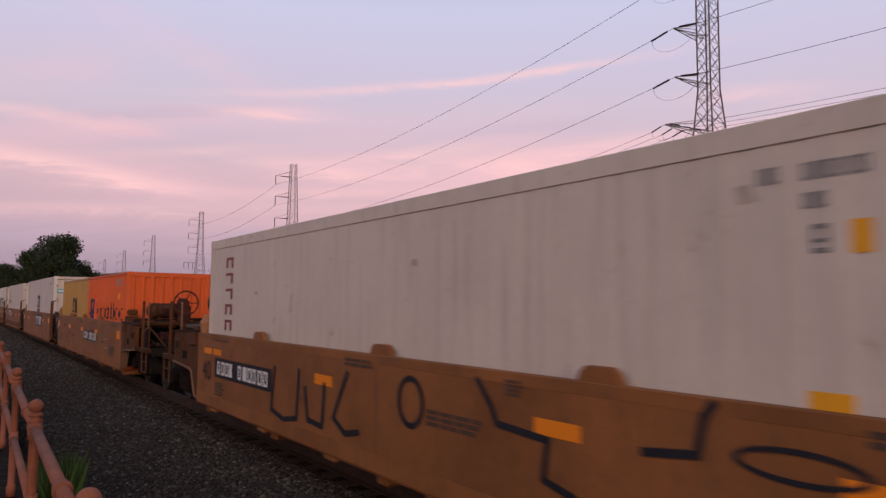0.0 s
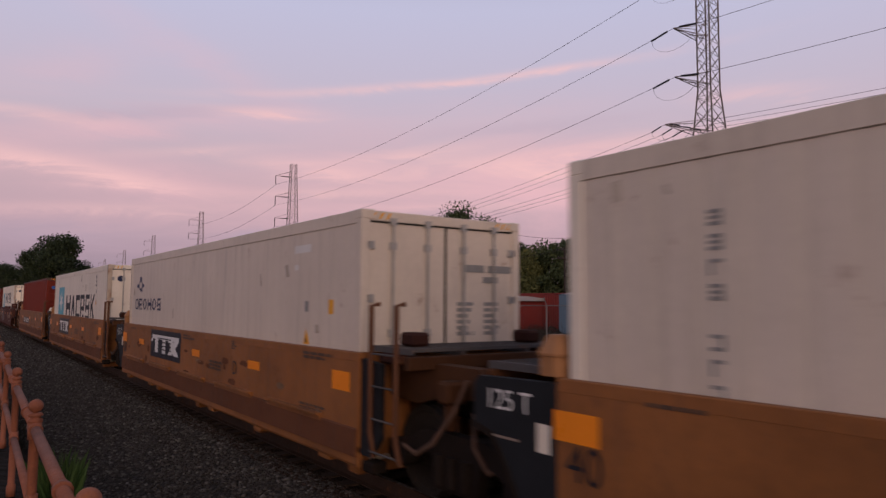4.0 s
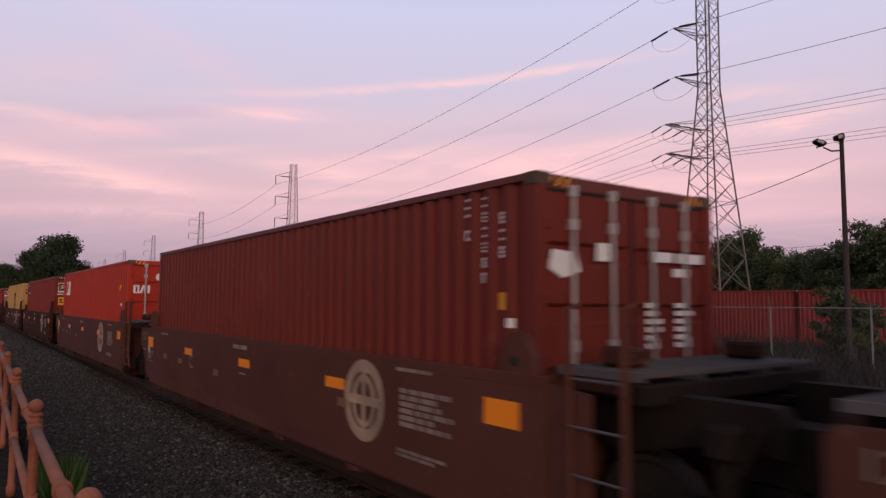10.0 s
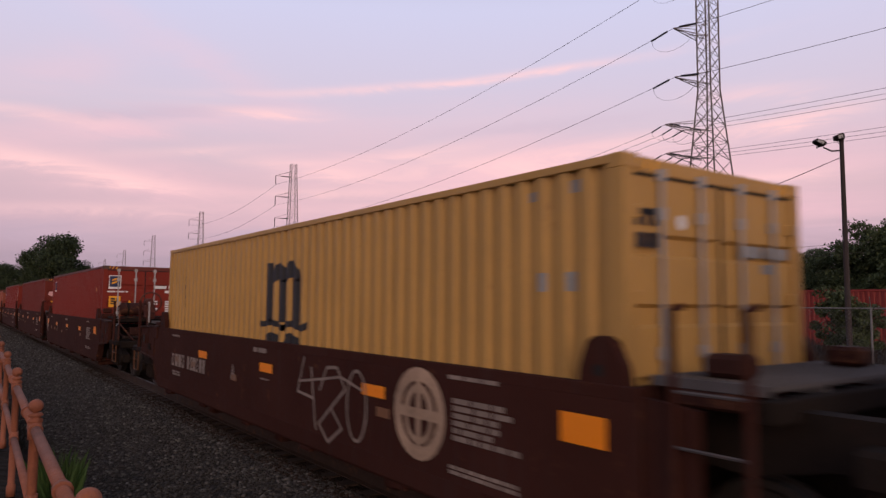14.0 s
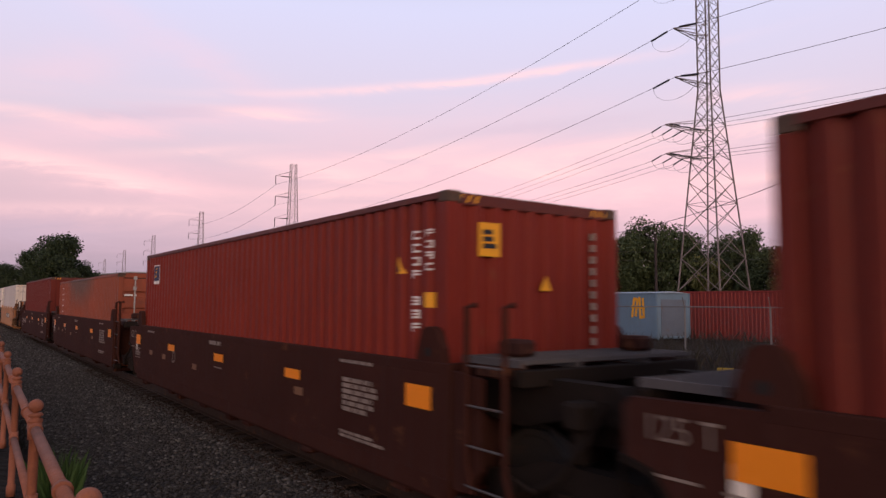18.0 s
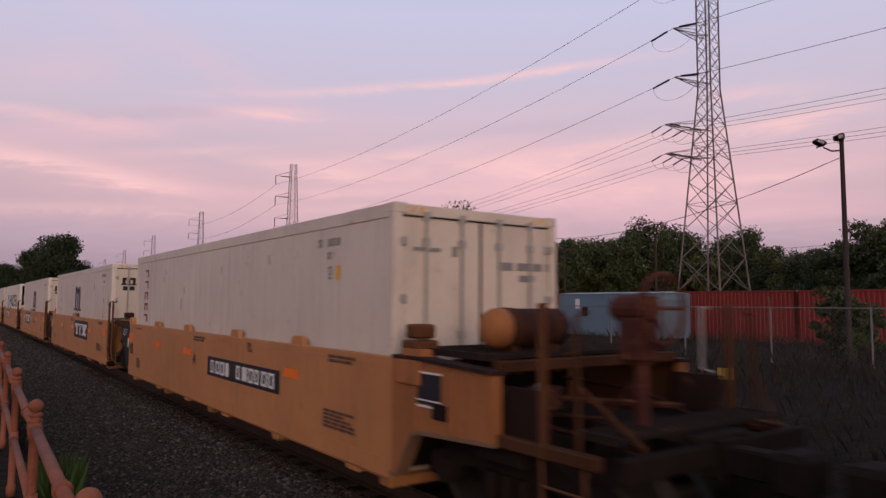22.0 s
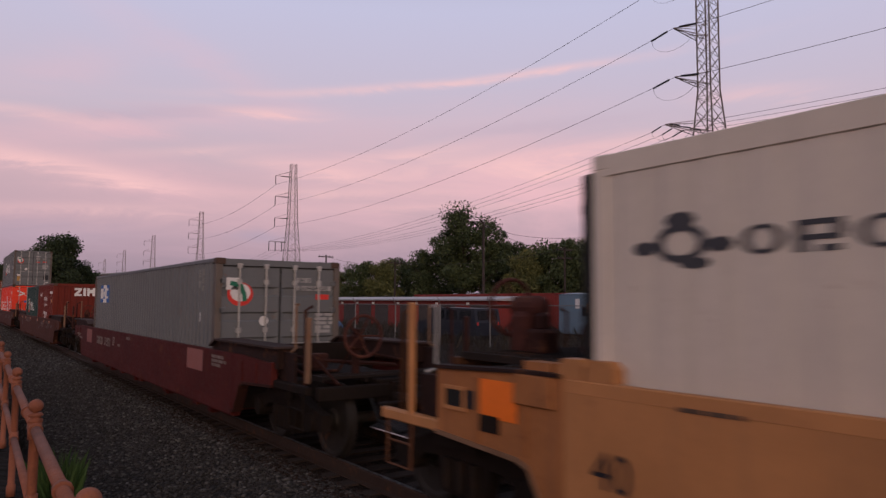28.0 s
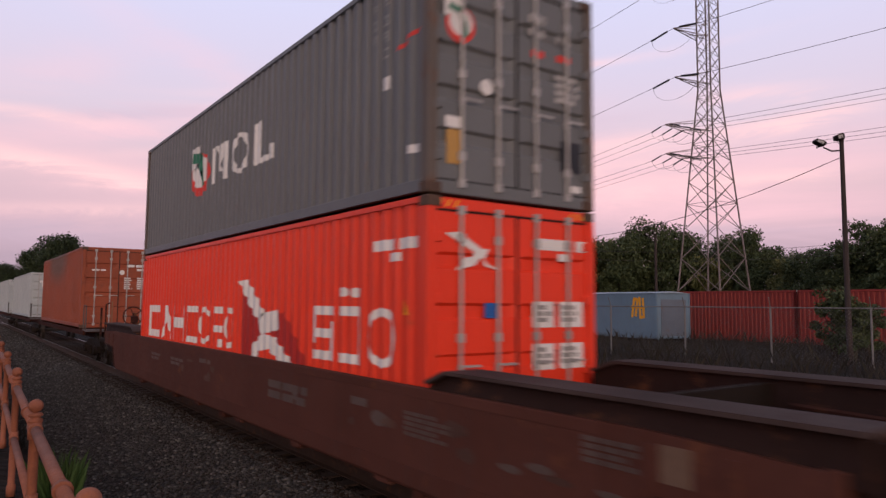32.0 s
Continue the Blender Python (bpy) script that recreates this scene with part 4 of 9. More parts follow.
def car_end(r, mat, L, rear, extra=0.0, single=False):
    """Outer end of a car: raised sides over the truck, brake gear, handrails, steps and coupler. Built for the front, turned round for the rear."""
    e = extra
    yellow = mat in (M_TTX, M_TTXN)
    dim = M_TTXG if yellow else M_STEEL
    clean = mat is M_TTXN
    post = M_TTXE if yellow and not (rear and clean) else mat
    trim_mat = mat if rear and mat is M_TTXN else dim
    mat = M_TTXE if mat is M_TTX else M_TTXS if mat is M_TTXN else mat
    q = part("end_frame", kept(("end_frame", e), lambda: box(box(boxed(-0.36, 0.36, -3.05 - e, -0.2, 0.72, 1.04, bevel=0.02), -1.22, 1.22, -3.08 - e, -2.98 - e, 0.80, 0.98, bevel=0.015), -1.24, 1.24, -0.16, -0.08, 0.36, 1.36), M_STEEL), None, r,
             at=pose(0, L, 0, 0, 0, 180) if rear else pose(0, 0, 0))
    top = 1.24 if single else 1.50
    for s in (-1, 1):
        # on yellow cars the far side takes the darker frame paint
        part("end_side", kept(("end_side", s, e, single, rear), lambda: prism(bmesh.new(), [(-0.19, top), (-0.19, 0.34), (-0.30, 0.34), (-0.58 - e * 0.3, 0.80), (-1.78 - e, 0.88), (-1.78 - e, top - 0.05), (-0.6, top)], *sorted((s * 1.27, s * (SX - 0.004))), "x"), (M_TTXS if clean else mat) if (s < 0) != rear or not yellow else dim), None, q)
        for yy in (-0.62, -1.2):
            part("end_rib", kept(("end_rib", s, e, single, yy), lambda: box(bmesh.new(), *sorted((s * 1.33, s * (SX + 0.012))), yy - e * 0.6 - 0.035, yy - e * 0.6 + 0.035, 0.86, top - 0.08), mat), None, q)
        part("end_lip", kept(("end_lip", s, e, single), lambda: box(bmesh.new(), *sorted((s * 1.235, s * SX)), -1.80 - e, -1.70 - e, 0.86, top - 0.03, bevel=0.01), mat), None, q)
        part("recessed_panel", kept(("recessed_panel", s, e), lambda: box(bmesh.new(), *sorted((s * 1.16, s * 1.20)), -2.28 - e, -1.76 - e, 0.92, 1.36), M_COVER), None, q, "grimy dark recessed panel")
        part("handrail", kept(("handrail", s, e, single), lambda: box(bmesh.new(), *sorted((s * 1.25, s * 1.305)), -2.36 - e, -2.28 - e, 1.22 if single else 0.86, 2.06, bevel=0.012), (M_PALEP if not rear and s < 0 else M_RUSTY) if single else post), None, q, at=pose(0, -0.55, -0.2) if single else None)
        part("grab_iron", kept(("grab_iron", s, e), lambda: tube(bmesh.new(), [(s * 1.12, -2.20 - e, 2.02), (s * 1.12, -2.12 - e, 2.04), (s * 1.12, -2.12 - e, 1.42), (s * 1.2, -2.18 - e, 1.38)], 0.018), M_BAR if clean or not yellow and not single else M_PALEP), None, q, "pale galvanised grab iron")
        part("brace", kept(("end_brace", s, e), lambda: tube(bmesh.new(), [(s * 1.20, -2.62 - e, 0.90), (s * 1.20, -2.60 - e, 1.95), (s * 1.10, -2.60 - e, 2.0)], 0.022), dim if yellow else M_RUSTY), None, q)
        part("brace", kept(("end_brace2", s, e), lambda: tube(bmesh.new(), [(s * 1.20, -2.60 - e, 1.45), (s * 0.9, -2.98 - e, 1.0)], 0.022), dim if yellow else M_RUSTY), None, q)
        part("step", kept(("step", s, e), lambda: tube(tube(bmesh.new(), [(s * 1.28, -2.30 - e, 0.90), (s * 1.28, -2.32 - e, 0.42), (s * 1.28, -2.75 - e, 0.42), (s * 1.28, -2.75 - e, 0.90)], 0.016), [(s * 1.28, -2.31 - e, 0.66), (s * 1.28, -2.75 - e, 0.66)], 0.012), M_POST if not single else trim_mat), None, q)
        part("side_sill", kept(("side_sill", s, e), lambda: box(bmesh.new(), *sorted((s * 1.20, s * 1.30)), -2.86 - e, -1.74 - e, 0.86, 0.97, bevel=0.015), trim_mat), None, q)
        near = (s < 0) != rear
        part("end_flange", kept(("end_flange", s, e), lambda: edge_strip([(-0.19, 0.37), (-0.31, 0.37), (-0.57 - e * 0.3, 0.80), (-0.70 - e * 0.3, 0.84), (-1.80 - e, 0.90)], 0.035, s * 1.20, s * (SX + 0.022)), M_PALEP if yellow else M_RUSTY), None, q, "worn bent edge flange")
        if not single:
            part("end_ledge", kept(("end_ledge", s, e), lambda: prism(bmesh.new(), [(-0.22, top + 0.004), (-0.62, top + 0.004), (-1.82 - e, top - 0.046), (-1.82 - e, top - 0.012), (-0.62, top + 0.034), (-0.22, top + 0.034)], *sorted((s * 1.19, s * (SX + 0.028))), "x"), M_COVER), None, q, "grimy dark ledge")
            part("ledge_bracket", kept(("ledge_bracket", s, e), lambda: box(boxed(*sorted((s * 1.325, s * (SX + 0.03))), -0.72, -0.30, 1.26, 1.50, bevel=0.01), *sorted((s * 1.10, s * 1.30)), -0.66, -0.34, 1.50, 1.60), mat if near else dim), None, q)
            part("step_plate", kept(("step_plate", s, e), lambda: boxed(*sorted((s * 1.328, s * (SX + 0.010))), -1.22, -0.92, 0.98, 1.12), M_STEEL), None, q)
            if clean and not rear:
                continue
            hole = part("foothold", kept(("foothold", s, e), lambda: boxed(*sorted((s * 1.328, s * (SX + 0.004))), -1.66, -1.40, 1.14, 1.29), M_GASKET), None, q, "dark framed foothold")
            for y0, y1, z0, z1 in ((-1.69, -1.66, 1.11, 1.32), (-1.40, -1.37, 1.11, 1.32), (-1.66, -1.40, 1.11, 1.14), (-1.66, -1.40, 1.29, 1.32)):
                part("frame", kept(("foothold_frame", s, y0, z0), lambda: boxed(*sorted((s * 1.328, s * (SX + 0.018))), y0, y1, z0, z1), post), None, hole)
    for s in (-1, 1):
        part("bolster_end", kept(("bolster_end", s, e), lambda: prism(bmesh.new(), [(-1.40 - e, 0.72), (-2.05 - e, 0.72), (-1.98 - e, 0.95), (-1.48 - e, 0.95)], *sorted((s * 0.5, s * 1.22)), "x"), M_STEEL), None, q)
        part("brake_pipe", kept(("brake_pipe", s, e), lambda: tube(bmesh.new(), [(s * 1.0, -0.35, 1.18), (s * 1.0, -1.5 - e, 1.14), (s * 0.86, -2.1 - e, 1.0), (s * 0.86, -2.95 - e, 0.98)], 0.026), M_RUSTY), None, q)
    part("brake_lever", kept(("brake_lever", e), lambda: box(tube(bmesh.new(), [(-0.62, -0.5, 1.22), (-0.55, -1.6 - e, 1.20), (0.30, -2.45 - e, 1.16)], 0.03), -0.75, -0.40, -1.70 - e, -1.52 - e, 1.08, 1.30, bevel=0.02), M_RUSTY), None, q)
    part("draft_pocket", kept(("draft_pocket", e), lambda: boxed(-0.44, 0.44, -2.62 - e, -2.05 - e, 0.64, 1.03, bevel=0.03), M_STEEL), None, q)
    if not single:
        # lit or shaded grating colour, chosen by how dark this end lies
        tagged(part("end_platform", kept(("end_platform", e), lambda: grating(-1.16, 1.16, -1.66 - e, -0.30, 1.575), M_GRATE if rear and not clean else M_SHADEGRATE), None, q), kind="stuff")
        part("platform_edge", kept(("platform_edge", e), lambda: box(boxed(-1.22, 1.22, -1.74 - e, -1.64 - e, 1.46, 1.56, bevel=0.01), -1.10, 1.10, -1.0, -0.9, 1.40, 1.52), dim), None, q)
        if rear:
            part("brake_cylinder", kept(("brake_cylinder", e), lambda: box(lathe(bmesh.new(), [(0.04, -0.5), (0.14, -0.47), (0.16, -0.4), (0.16, 0.35), (0.12, 0.42), (0.04, 0.44)], 14, (-0.75, 1.80), "x"), -0.45, 0.35, -0.95, -0.55, 1.58, 1.68, bevel=0.02), M_RUSTY), None, q, "rusted brake cylinder", smooth=False)
            part("valve", kept(("valve", e), lambda: box(boxed(0.42, 0.66, -1.35, -1.1, 1.58, 1.82, bevel=0.03), 0.48, 0.60, -1.3, -1.15, 1.80, 1.97, bevel=0.03), M_RUSTY), None, q)
        else:
            part("air_reservoir", kept(("air_reservoir", e), lambda: lathe(bmesh.new(), [(0.10, -0.84), (0.185, -0.83), (0.19, -0.80), (0.19, -0.06), (0.15, 0.0), (0.04, 0.04)], 18, (-1.55 - e, 1.82), "x"), M_RUSTY), None, q, smooth=True, at=pose(0, 0.3 if yellow else 0.4, 0))
        if not rear:
            part("reservoir_head", kept(("reservoir_head", e), lambda: lathe(bmesh.new(), [(0.03, -0.98), (0.11, -0.965), (0.16, -0.93), (0.19, -0.87), (0.194, -0.80), (0.194, -0.78)], 18, (-1.55 - e, 1.82), "x"), (M_TTXS if clean else post) if yellow else M_RUSTY), None, q, "dished tank head", smooth=True, at=pose(0, 0.3 if yellow else 0.4, 0))
        for xb in () if rear else (-0.72, -0.2):
            part("reservoir_strap", kept(("reservoir_strap", e), lambda: lathe(bmesh.new(), [(0.194, -0.03), (0.200, -0.025), (0.200, 0.025), (0.194, 0.03)], 18, (-1.55 - e, 1.82), "x"), dim), None, q, at=pose(xb, 0.3 if yellow else 0.4, 0))
            part("reservoir_bracket", kept(("reservoir_bracket", e), lambda: prism(bmesh.new(), [(-1.74 - e, 1.40), (-1.36 - e, 1.40), (-1.42 - e, 1.66), (-1.68 - e, 1.66)], -0.03, 0.03, "x"), dim), None, q, at=pose(xb, 0.3 if yellow else 0.4, 0))
        if not rear:
            part("corner_guide", kept(("stacked_guide", e), lambda: box(boxed(-1.28, -1.00, -0.56, -0.27, 1.52, 1.68, bevel=0.02), -1.25, -1.02, -0.53, -0.29, 1.695, 1.84, bevel=0.025), post), None, q)
    tagged(part("crossover_step", kept(("crossover_step", e), lambda: grating(-1.10, 1.10, -2.92 - e, -2.50 - e, 1.06), M_SHADEGRATE), None, q), kind="stuff")
    if single:
        part("brake_stand", kept(("brake_stand_low", e), lambda: box(boxed(0.35, 0.45, -2.66 - e, -2.57 - e, 1.06, 1.70, bevel=0.02), 0.30, 0.50, -2.68 - e, -2.54 - e, 1.40, 1.62, bevel=0.03), M_RUSTY), None, q, at=pose(0 if rear else -0.85, 0, 0))
    else:
        part("brake_stand", kept(("brake_stand", e), lambda: box(box(lathe(bmesh.new(), [(0.05, -2.76 - e), (0.10, -2.74 - e), (0.115, -2.66 - e), (0.115, -2.40 - e), (0.08, -2.34 - e), (0.03, -2.33 - e)], 14, (0.40, 2.02), "y"), 0.36, 0.44, -2.66 - e, -2.56 - e, 1.06, 1.60, bevel=0.01), 0.30, 0.56, -2.70 - e, -2.42 - e, 1.56, 1.98, bevel=0.05), M_DRUM), None, q, at=pose(0 if rear else -0.85, 1.0 if rear else 0, 0))
    part("brake_rod", kept(("brake_rod", e), lambda: tube(bmesh.new(), [(0.40, -2.6 - e, 1.5), (0.30, -2.3 - e, 1.1), (0.2, -1.6 - e, 1.06)], 0.02), M_RUSTY), None, q, at=pose(0 if rear else -0.85, 0, 0))

    def hand_wheel():
        wheel = bmesh.new()
        for i in range(20):
            a, b = 2 * math.pi * i / 20, 2 * math.pi * (i + 1) / 20
            rod(wheel, (0.40 + 0.28 * math.cos(a), -2.82 - e, 2.02 + 0.28 * math.sin(a)), (0.40 + 0.28 * math.cos(b), -2.82 - e, 2.02 + 0.28 * math.sin(b)), 0.022, 6)
        for i in range(5):
            a = 2 * math.pi * i / 5
            rod(wheel, (0.40, -2.72 - e, 2.02), (0.40 + 0.28 * math.cos(a), -2.82 - e, 2.02 + 0.28 * math.sin(a)), 0.013, 5)
        return wheel

    part("brake_wheel", kept(("brake_wheel", e), hand_wheel, M_DRUM), None, q, "dark spoked hand brake wheel", at=pose(0 if rear else -0.85, 1.0 if rear and not single else 0, -0.42 if single else 0))
    part("coupler", kept(("coupler", e), lambda: box(box(boxed(-0.10, 0.10, -3.55 - e, -3.0 - e, 0.74, 0.96, bevel=0.02), -0.20, 0.20, -3.78 - e, -3.50 - e, 0.68, 1.00, bevel=0.05), -0.16, 0.16, -3.12 - e, -2.9 - e, 0.70, 1.0), M_STEEL), None, q)
    part("air_hose", kept(("air_hose", e), lambda: tube(bmesh.new(), [(-0.45, -3.05 - e, 0.80), (-0.48, -3.3 - e, 0.55), (-0.35, -3.6 - e, 0.42), (-0.15, -3.8 - e, 0.50)], 0.024), M_GASKET), None, q)
    truck(r, (L + 1.72 + e) if rear else -1.72 - e)


M_PALEP = shader("pale_worn_handrail_paint", (0.20, 0.115, 0.070), 0.65, 0, 0.22, 8, 0.4, 0.2, spec=0.1)
M_TTXB = shader("rust_washed_lower_paint", (0.120, 0.046, 0.022), 0.7, 0, 0.22, 5, 0.45, 0.5, 0.2, rust_col=(0.055, 0.024, 0.014), spec=0.1)


def guide_block():
    """A tapered steel guide that steers a container's corner into the well."""
    bm = bmesh.new()
    rings = []
    for z, w, d in ((0.0, 0.14, 0.12), (0.15, 0.14, 0.12), (0.155, 0.155, 0.135), (0.175, 0.155, 0.135), (0.30, 0.09, 0.08), (0.315, 0.075, 0.065)):
        rings.append([bm.verts.new((x * w, y * d, z)) for x, y in ((-1, -0.6), (-0.6, -1), (0.6, -1), (1, -0.6), (1, 0.6), (0.6, 1), (-0.6, 1), (-1, 0.6))])
    for p, q in zip(rings, rings[1:]):
        for i in range(8):
            j = (i + 1) % 8
            bm.faces.new((p[i], p[j], q[j], q[i]))
    bm.faces.new(rings[-1])
    return bm


def well_unit(y0, mat, front, rear, label, L=12.192, top=1.50, ledges=False, lugs=(), ext=0.0, humps=False, extra=0.0, group="well cars", plates=()):
    """One well of a container car, as long as the container it carries; y0 is where that container's front stands."""
    r = root("well_car", pose(XC, y0, 0), label, "rail car", group)
    MOVERS.append((r, XC, y0, 0.0))
    a, b = -0.19 - ext, L + (0.02 if rear == "mid" else 0.19) + ext
    for s in (-1, 1):
        part("side_wall", kept(("well_side", s, L, top, ext, b), lambda: box(bmesh.new(), *sorted((s * 1.265, s * (SX - 0.002))), a, b, 0.42, top - 0.08), mat), None, r)
        part("top_chord", kept(("top_chord", s, L, top, ext, b), lambda: box(bmesh.new(), *sorted((s * 1.255, s * SX)), a, b, top - 0.10, top, bevel=0.006), mat), None, r)
        part("bottom_chord", kept(("bottom_chord", s, L, ext, b), lambda: prism(bmesh.new(), [(s * 1.18, 0.26), (s * 1.325, 0.26), (s * (SX + 0.004), 0.29), (s * (SX + 0.004), 0.47), (s * 1.255, 0.47), (s * 1.18, 0.30)], a, b, "y"), mat), None, r)
        old = ledges and mat is M_TTX
        if old:
            part("lower_side", kept(("lower_side", s, L, b), lambda: prism(bmesh.new(), [(s * (SX - 0.02), 0.35), (s * (SX + 0.022), 0.37), (s * (SX + 0.022), 0.665), (s * (SX - 0.02), 0.685)], a + 0.02, b - 0.02, "y"), M_TTXB), None, r, "rust-washed lower side")
        if ledges:
            for k in range(5):
                part("ledge", kept(("ledge", s), lambda: box(box(bmesh.new(), *sorted((s * SX, s * (SX + 0.075))), 0, 1.7, 0.50, 0.53), *sorted((s * SX, s * (SX + 0.03))), 0.0, 1.7, 0.44, 0.50), mat), None, r, at=pose(0, 0.7 + k * 2.3, 0.205 if old else 0))
        for k in range(6):
            part("jacking_pad", kept(("jacking_pad", s), lambda: box(bmesh.new(), *sorted((s * 1.22, s * 1.33)), 0, 0.28, 0.215, 0.26), mat), None, r, at=pose(0, 0.5 + k * (L - 1.4) / 5, 0))
        for k, yy in enumerate(lugs):
            part("guide_lug", kept(("guide_lug", s), lambda: prism(bmesh.new(), [(-0.20, 0.0), (-0.16, 0.08), (-0.11, 0.115), (0.11, 0.115), (0.16, 0.08), (0.20, 0.0)], *sorted((s * 1.255, s * 1.325)), "x"), mat), None, r, at=pose(0, yy, top))
        for pa, pb in plates:
            part("guide_plate", kept(("guide_plate", s, pa, pb), lambda: prism(bmesh.new(), [(pa - 0.05, 0.0), (pa - 0.04, 0.07), (pa, 0.11), (pb, 0.11), (pb + 0.04, 0.07), (pb + 0.05, 0.0)], *sorted((s * 1.23, s * 1.345)), "x"), mat), None, r, at=pose(0, 0, top))
        for ye, d in () if humps else ((0.14, -1), (L + 0.01, 1)):
            if mat in (M_TTX, M_TTXN) and d < 0:
                continue
            if mat in (M_TTX, M_TTXN):
                if mat is M_TTXN:
                    for k in (0.02, 0.30) if rear == "end" else (0.16,):
                        part("guide_lug", kept(("end_lug", s), lambda: prism(bmesh.new(), [(-0.13, 0.0), (-0.13, 0.10), (-0.08, 0.15), (0.07, 0.15), (0.13, 0.08), (0.13, 0.0)], *sorted((s * 1.16, s * 1.325)), "x"), M_TTXN), None, r, at=pose(0, ye - 0.17 + k, top))
                    continue
                g = part("corner_guide", kept(("end_guide", s), guide_block, M_WORN), None, r, "worn yellow-brown guide block", at=pose(s * 1.15, ye + 0.16, top))
            else:
                g = part("corner_guide", kept(("corner_guide", s), lambda: prism(bmesh.new(), [(-0.21, 0.0), (-0.19, 0.13), (-0.10, 0.29), (-0.03, 0.33), (0.06, 0.33), (0.13, 0.29), (0.20, 0.12), (0.22, 0.0)], *sorted((s * 1.228, s * 1.318)), "x"), mat), None, r, at=pose(0, ye, top))
                part("guide_hole", kept(("guide_hole", s), lambda: lathe(bmesh.new(), [(0.045, s * 1.317), (0.045, s * 1.322)], 10, (0.03, 0.09), "x"), M_GASKET), None, g)
        if humps:
            for ye, d in ((-0.15, -1), (L + 0.15, 1)):
                part("end_cover", kept(("end_cover", s, d, ext), lambda: prism(bmesh.new(), [(0, -0.12), (d * (ext + 1.75), -0.12), (d * (ext + 1.75), 0.16), (d * 0.35, 0.16), (0, 0.03)], *sorted((s * 1.0, s * (SX - 0.05))), "x"), M_COVER), None, r, at=pose(0, ye, top))
                part("cover_plate", kept(("cover_plate", s, d, ext), lambda: prism(bmesh.new(), [(d * 0.04, 0.05), (d * 0.35, 0.163), (d * (ext + 1.8), 0.163), (d * (ext + 1.8), 0.195), (d * 0.33, 0.195), (d * 0.02, 0.08)], *sorted((s * 0.94, s * (SX + 0.03))), "x"), M_PALETOP), None, r, "pale walkway plate", at=pose(0, ye, top))
    for k in range(5):
        part("cross_member", kept(("cross_member",), lambda: boxed(-1.22, 1.22, -0.11, 0.11, 0.12, 0.24, bevel=0.02), mat), None, r, at=pose(0, 0.12 + k * (L - 0.24) / 4, 0))
    if front == "mid":
        mid_front(r, mat)
    else:
        car_end(r, mat, L + ext, False, extra)if not ext else car_end_ext(r, mat, L, ext, False, extra)
    if rear == "mid":
        mid_rear(r, mat, L)
    else:
        car_end(r, mat, L, True, extra) if not ext else car_end_ext(r, mat, L, ext, True, extra)
    return r


def car_end_ext(r, mat, L, ext, rear, extra):
    """The outer end of a long single car, set back from its container."""
    before = set(r.children)
    car_end(r, mat, L, rear, extra, True)
    for c in r.children:
        if c not in before:
            c.matrix_basis = pose(0, ext if rear else -ext, 0) @ c.matrix_basis


# ---- the train, from its first visible car to its last ----
FLOOR = 0.25
HC, STD, L40, L20 = 2.896, 2.591, 12.192, 6.058
Y = dict(c0=0.335, c1a=19.631, c1b=25.754, c2=34.983, c3=50.422, c4=65.818, c5=81.263, c6=100.866, c7=116.323, c8=131.759, c9=147.257, c10=162.756,
         c11=182.703, c12=198.182, c13=213.556, c14=229.028, c15=244.476, c16=264.461, c17=279.888, c18=295.325, c19=310.782, c20=326.242,
         c21=347.184, c22a=370.225, c22b=376.346, c23=394.146, c25=415.8, c26=434.5, c27=452.0)
CARS, BOX = {}, {}


def load(key, L, H, mat, label, z=FLOOR, y=None, **kw):
    BOX[key] = container(Y[key] if y is None else y, L, H, z, mat, label, **kw)
    return BOX[key]


OLD = "weathered yellow articulated well car, dusty and rust-streaked"
NEWC = "clean yellow articulated well car"
BRN = "dark brown articulated well car"
CARS["c0"] = well_unit(Y["c0"], M_TTX, "mid", "end", OLD + " with black scrawled graffiti", lugs=(3, 6, 9.5))
CARS["c1"] = well_unit(Y["c1a"], M_TTX, "end", "mid", OLD, lugs=(3.2, 6.1, 9))
for k in ("c2", "c3", "c4"):
    CARS[k] = well_unit(Y[k], M_TTX, "mid", "mid", OLD, ledges=k != "c2")
CARS["c5"] = well_unit(Y["c5"], M_TTX, "mid", "end", OLD, ledges=True)
CARS["c6"] = well_unit(Y["c6"], M_BNSF2, "end", "mid", BRN, plates=((2.35, 4.1), (5.1, 7.05)))
for k in ("c7", "c8", "c9"):
    CARS[k] = well_unit(Y[k], M_BNSF if k == "c9" else M_BNSF2, "mid", "mid", BRN)
CARS["c10"] = well_unit(Y["c10"], M_BNSF, "mid", "end", BRN)
CARS["c11"] = well_unit(Y["c11"], M_BNSF, "end", "mid", BRN)
for k in ("c12", "c13", "c14"):
    CARS[k] = well_unit(Y[k], M_BNSF, "mid", "mid", BRN)
CARS["c15"] = well_unit(Y["c15"], M_BNSF, "mid", "end", BRN)
CARS["c16"] = well_unit(Y["c16"], M_TTXN, "end", "mid", NEWC, lugs=(2.2, 4.6, 7.3, 9.6))
for k in ("c17", "c18", "c19"):
    CARS[k] = well_unit(Y[k], M_TTXN, "mid", "mid", NEWC, ledges=k != "c17", lugs=(6.32,))
CARS["c20"] = well_unit(Y["c20"], M_TTXN, "mid", "end", NEWC, ledges=True, lugs=(7.2, 4.0))
CARS["c21"] = well_unit(Y["c21"], M_MAROON, "end", "end", "faded maroon single well car", top=1.24, ext=1.15, humps=True)
CARS["c22"] = well_unit(Y["c22a"], M_BNSF2, "end", "end", "dark brown single well car with faded markings", top=1.24, ext=1.75, humps=True)
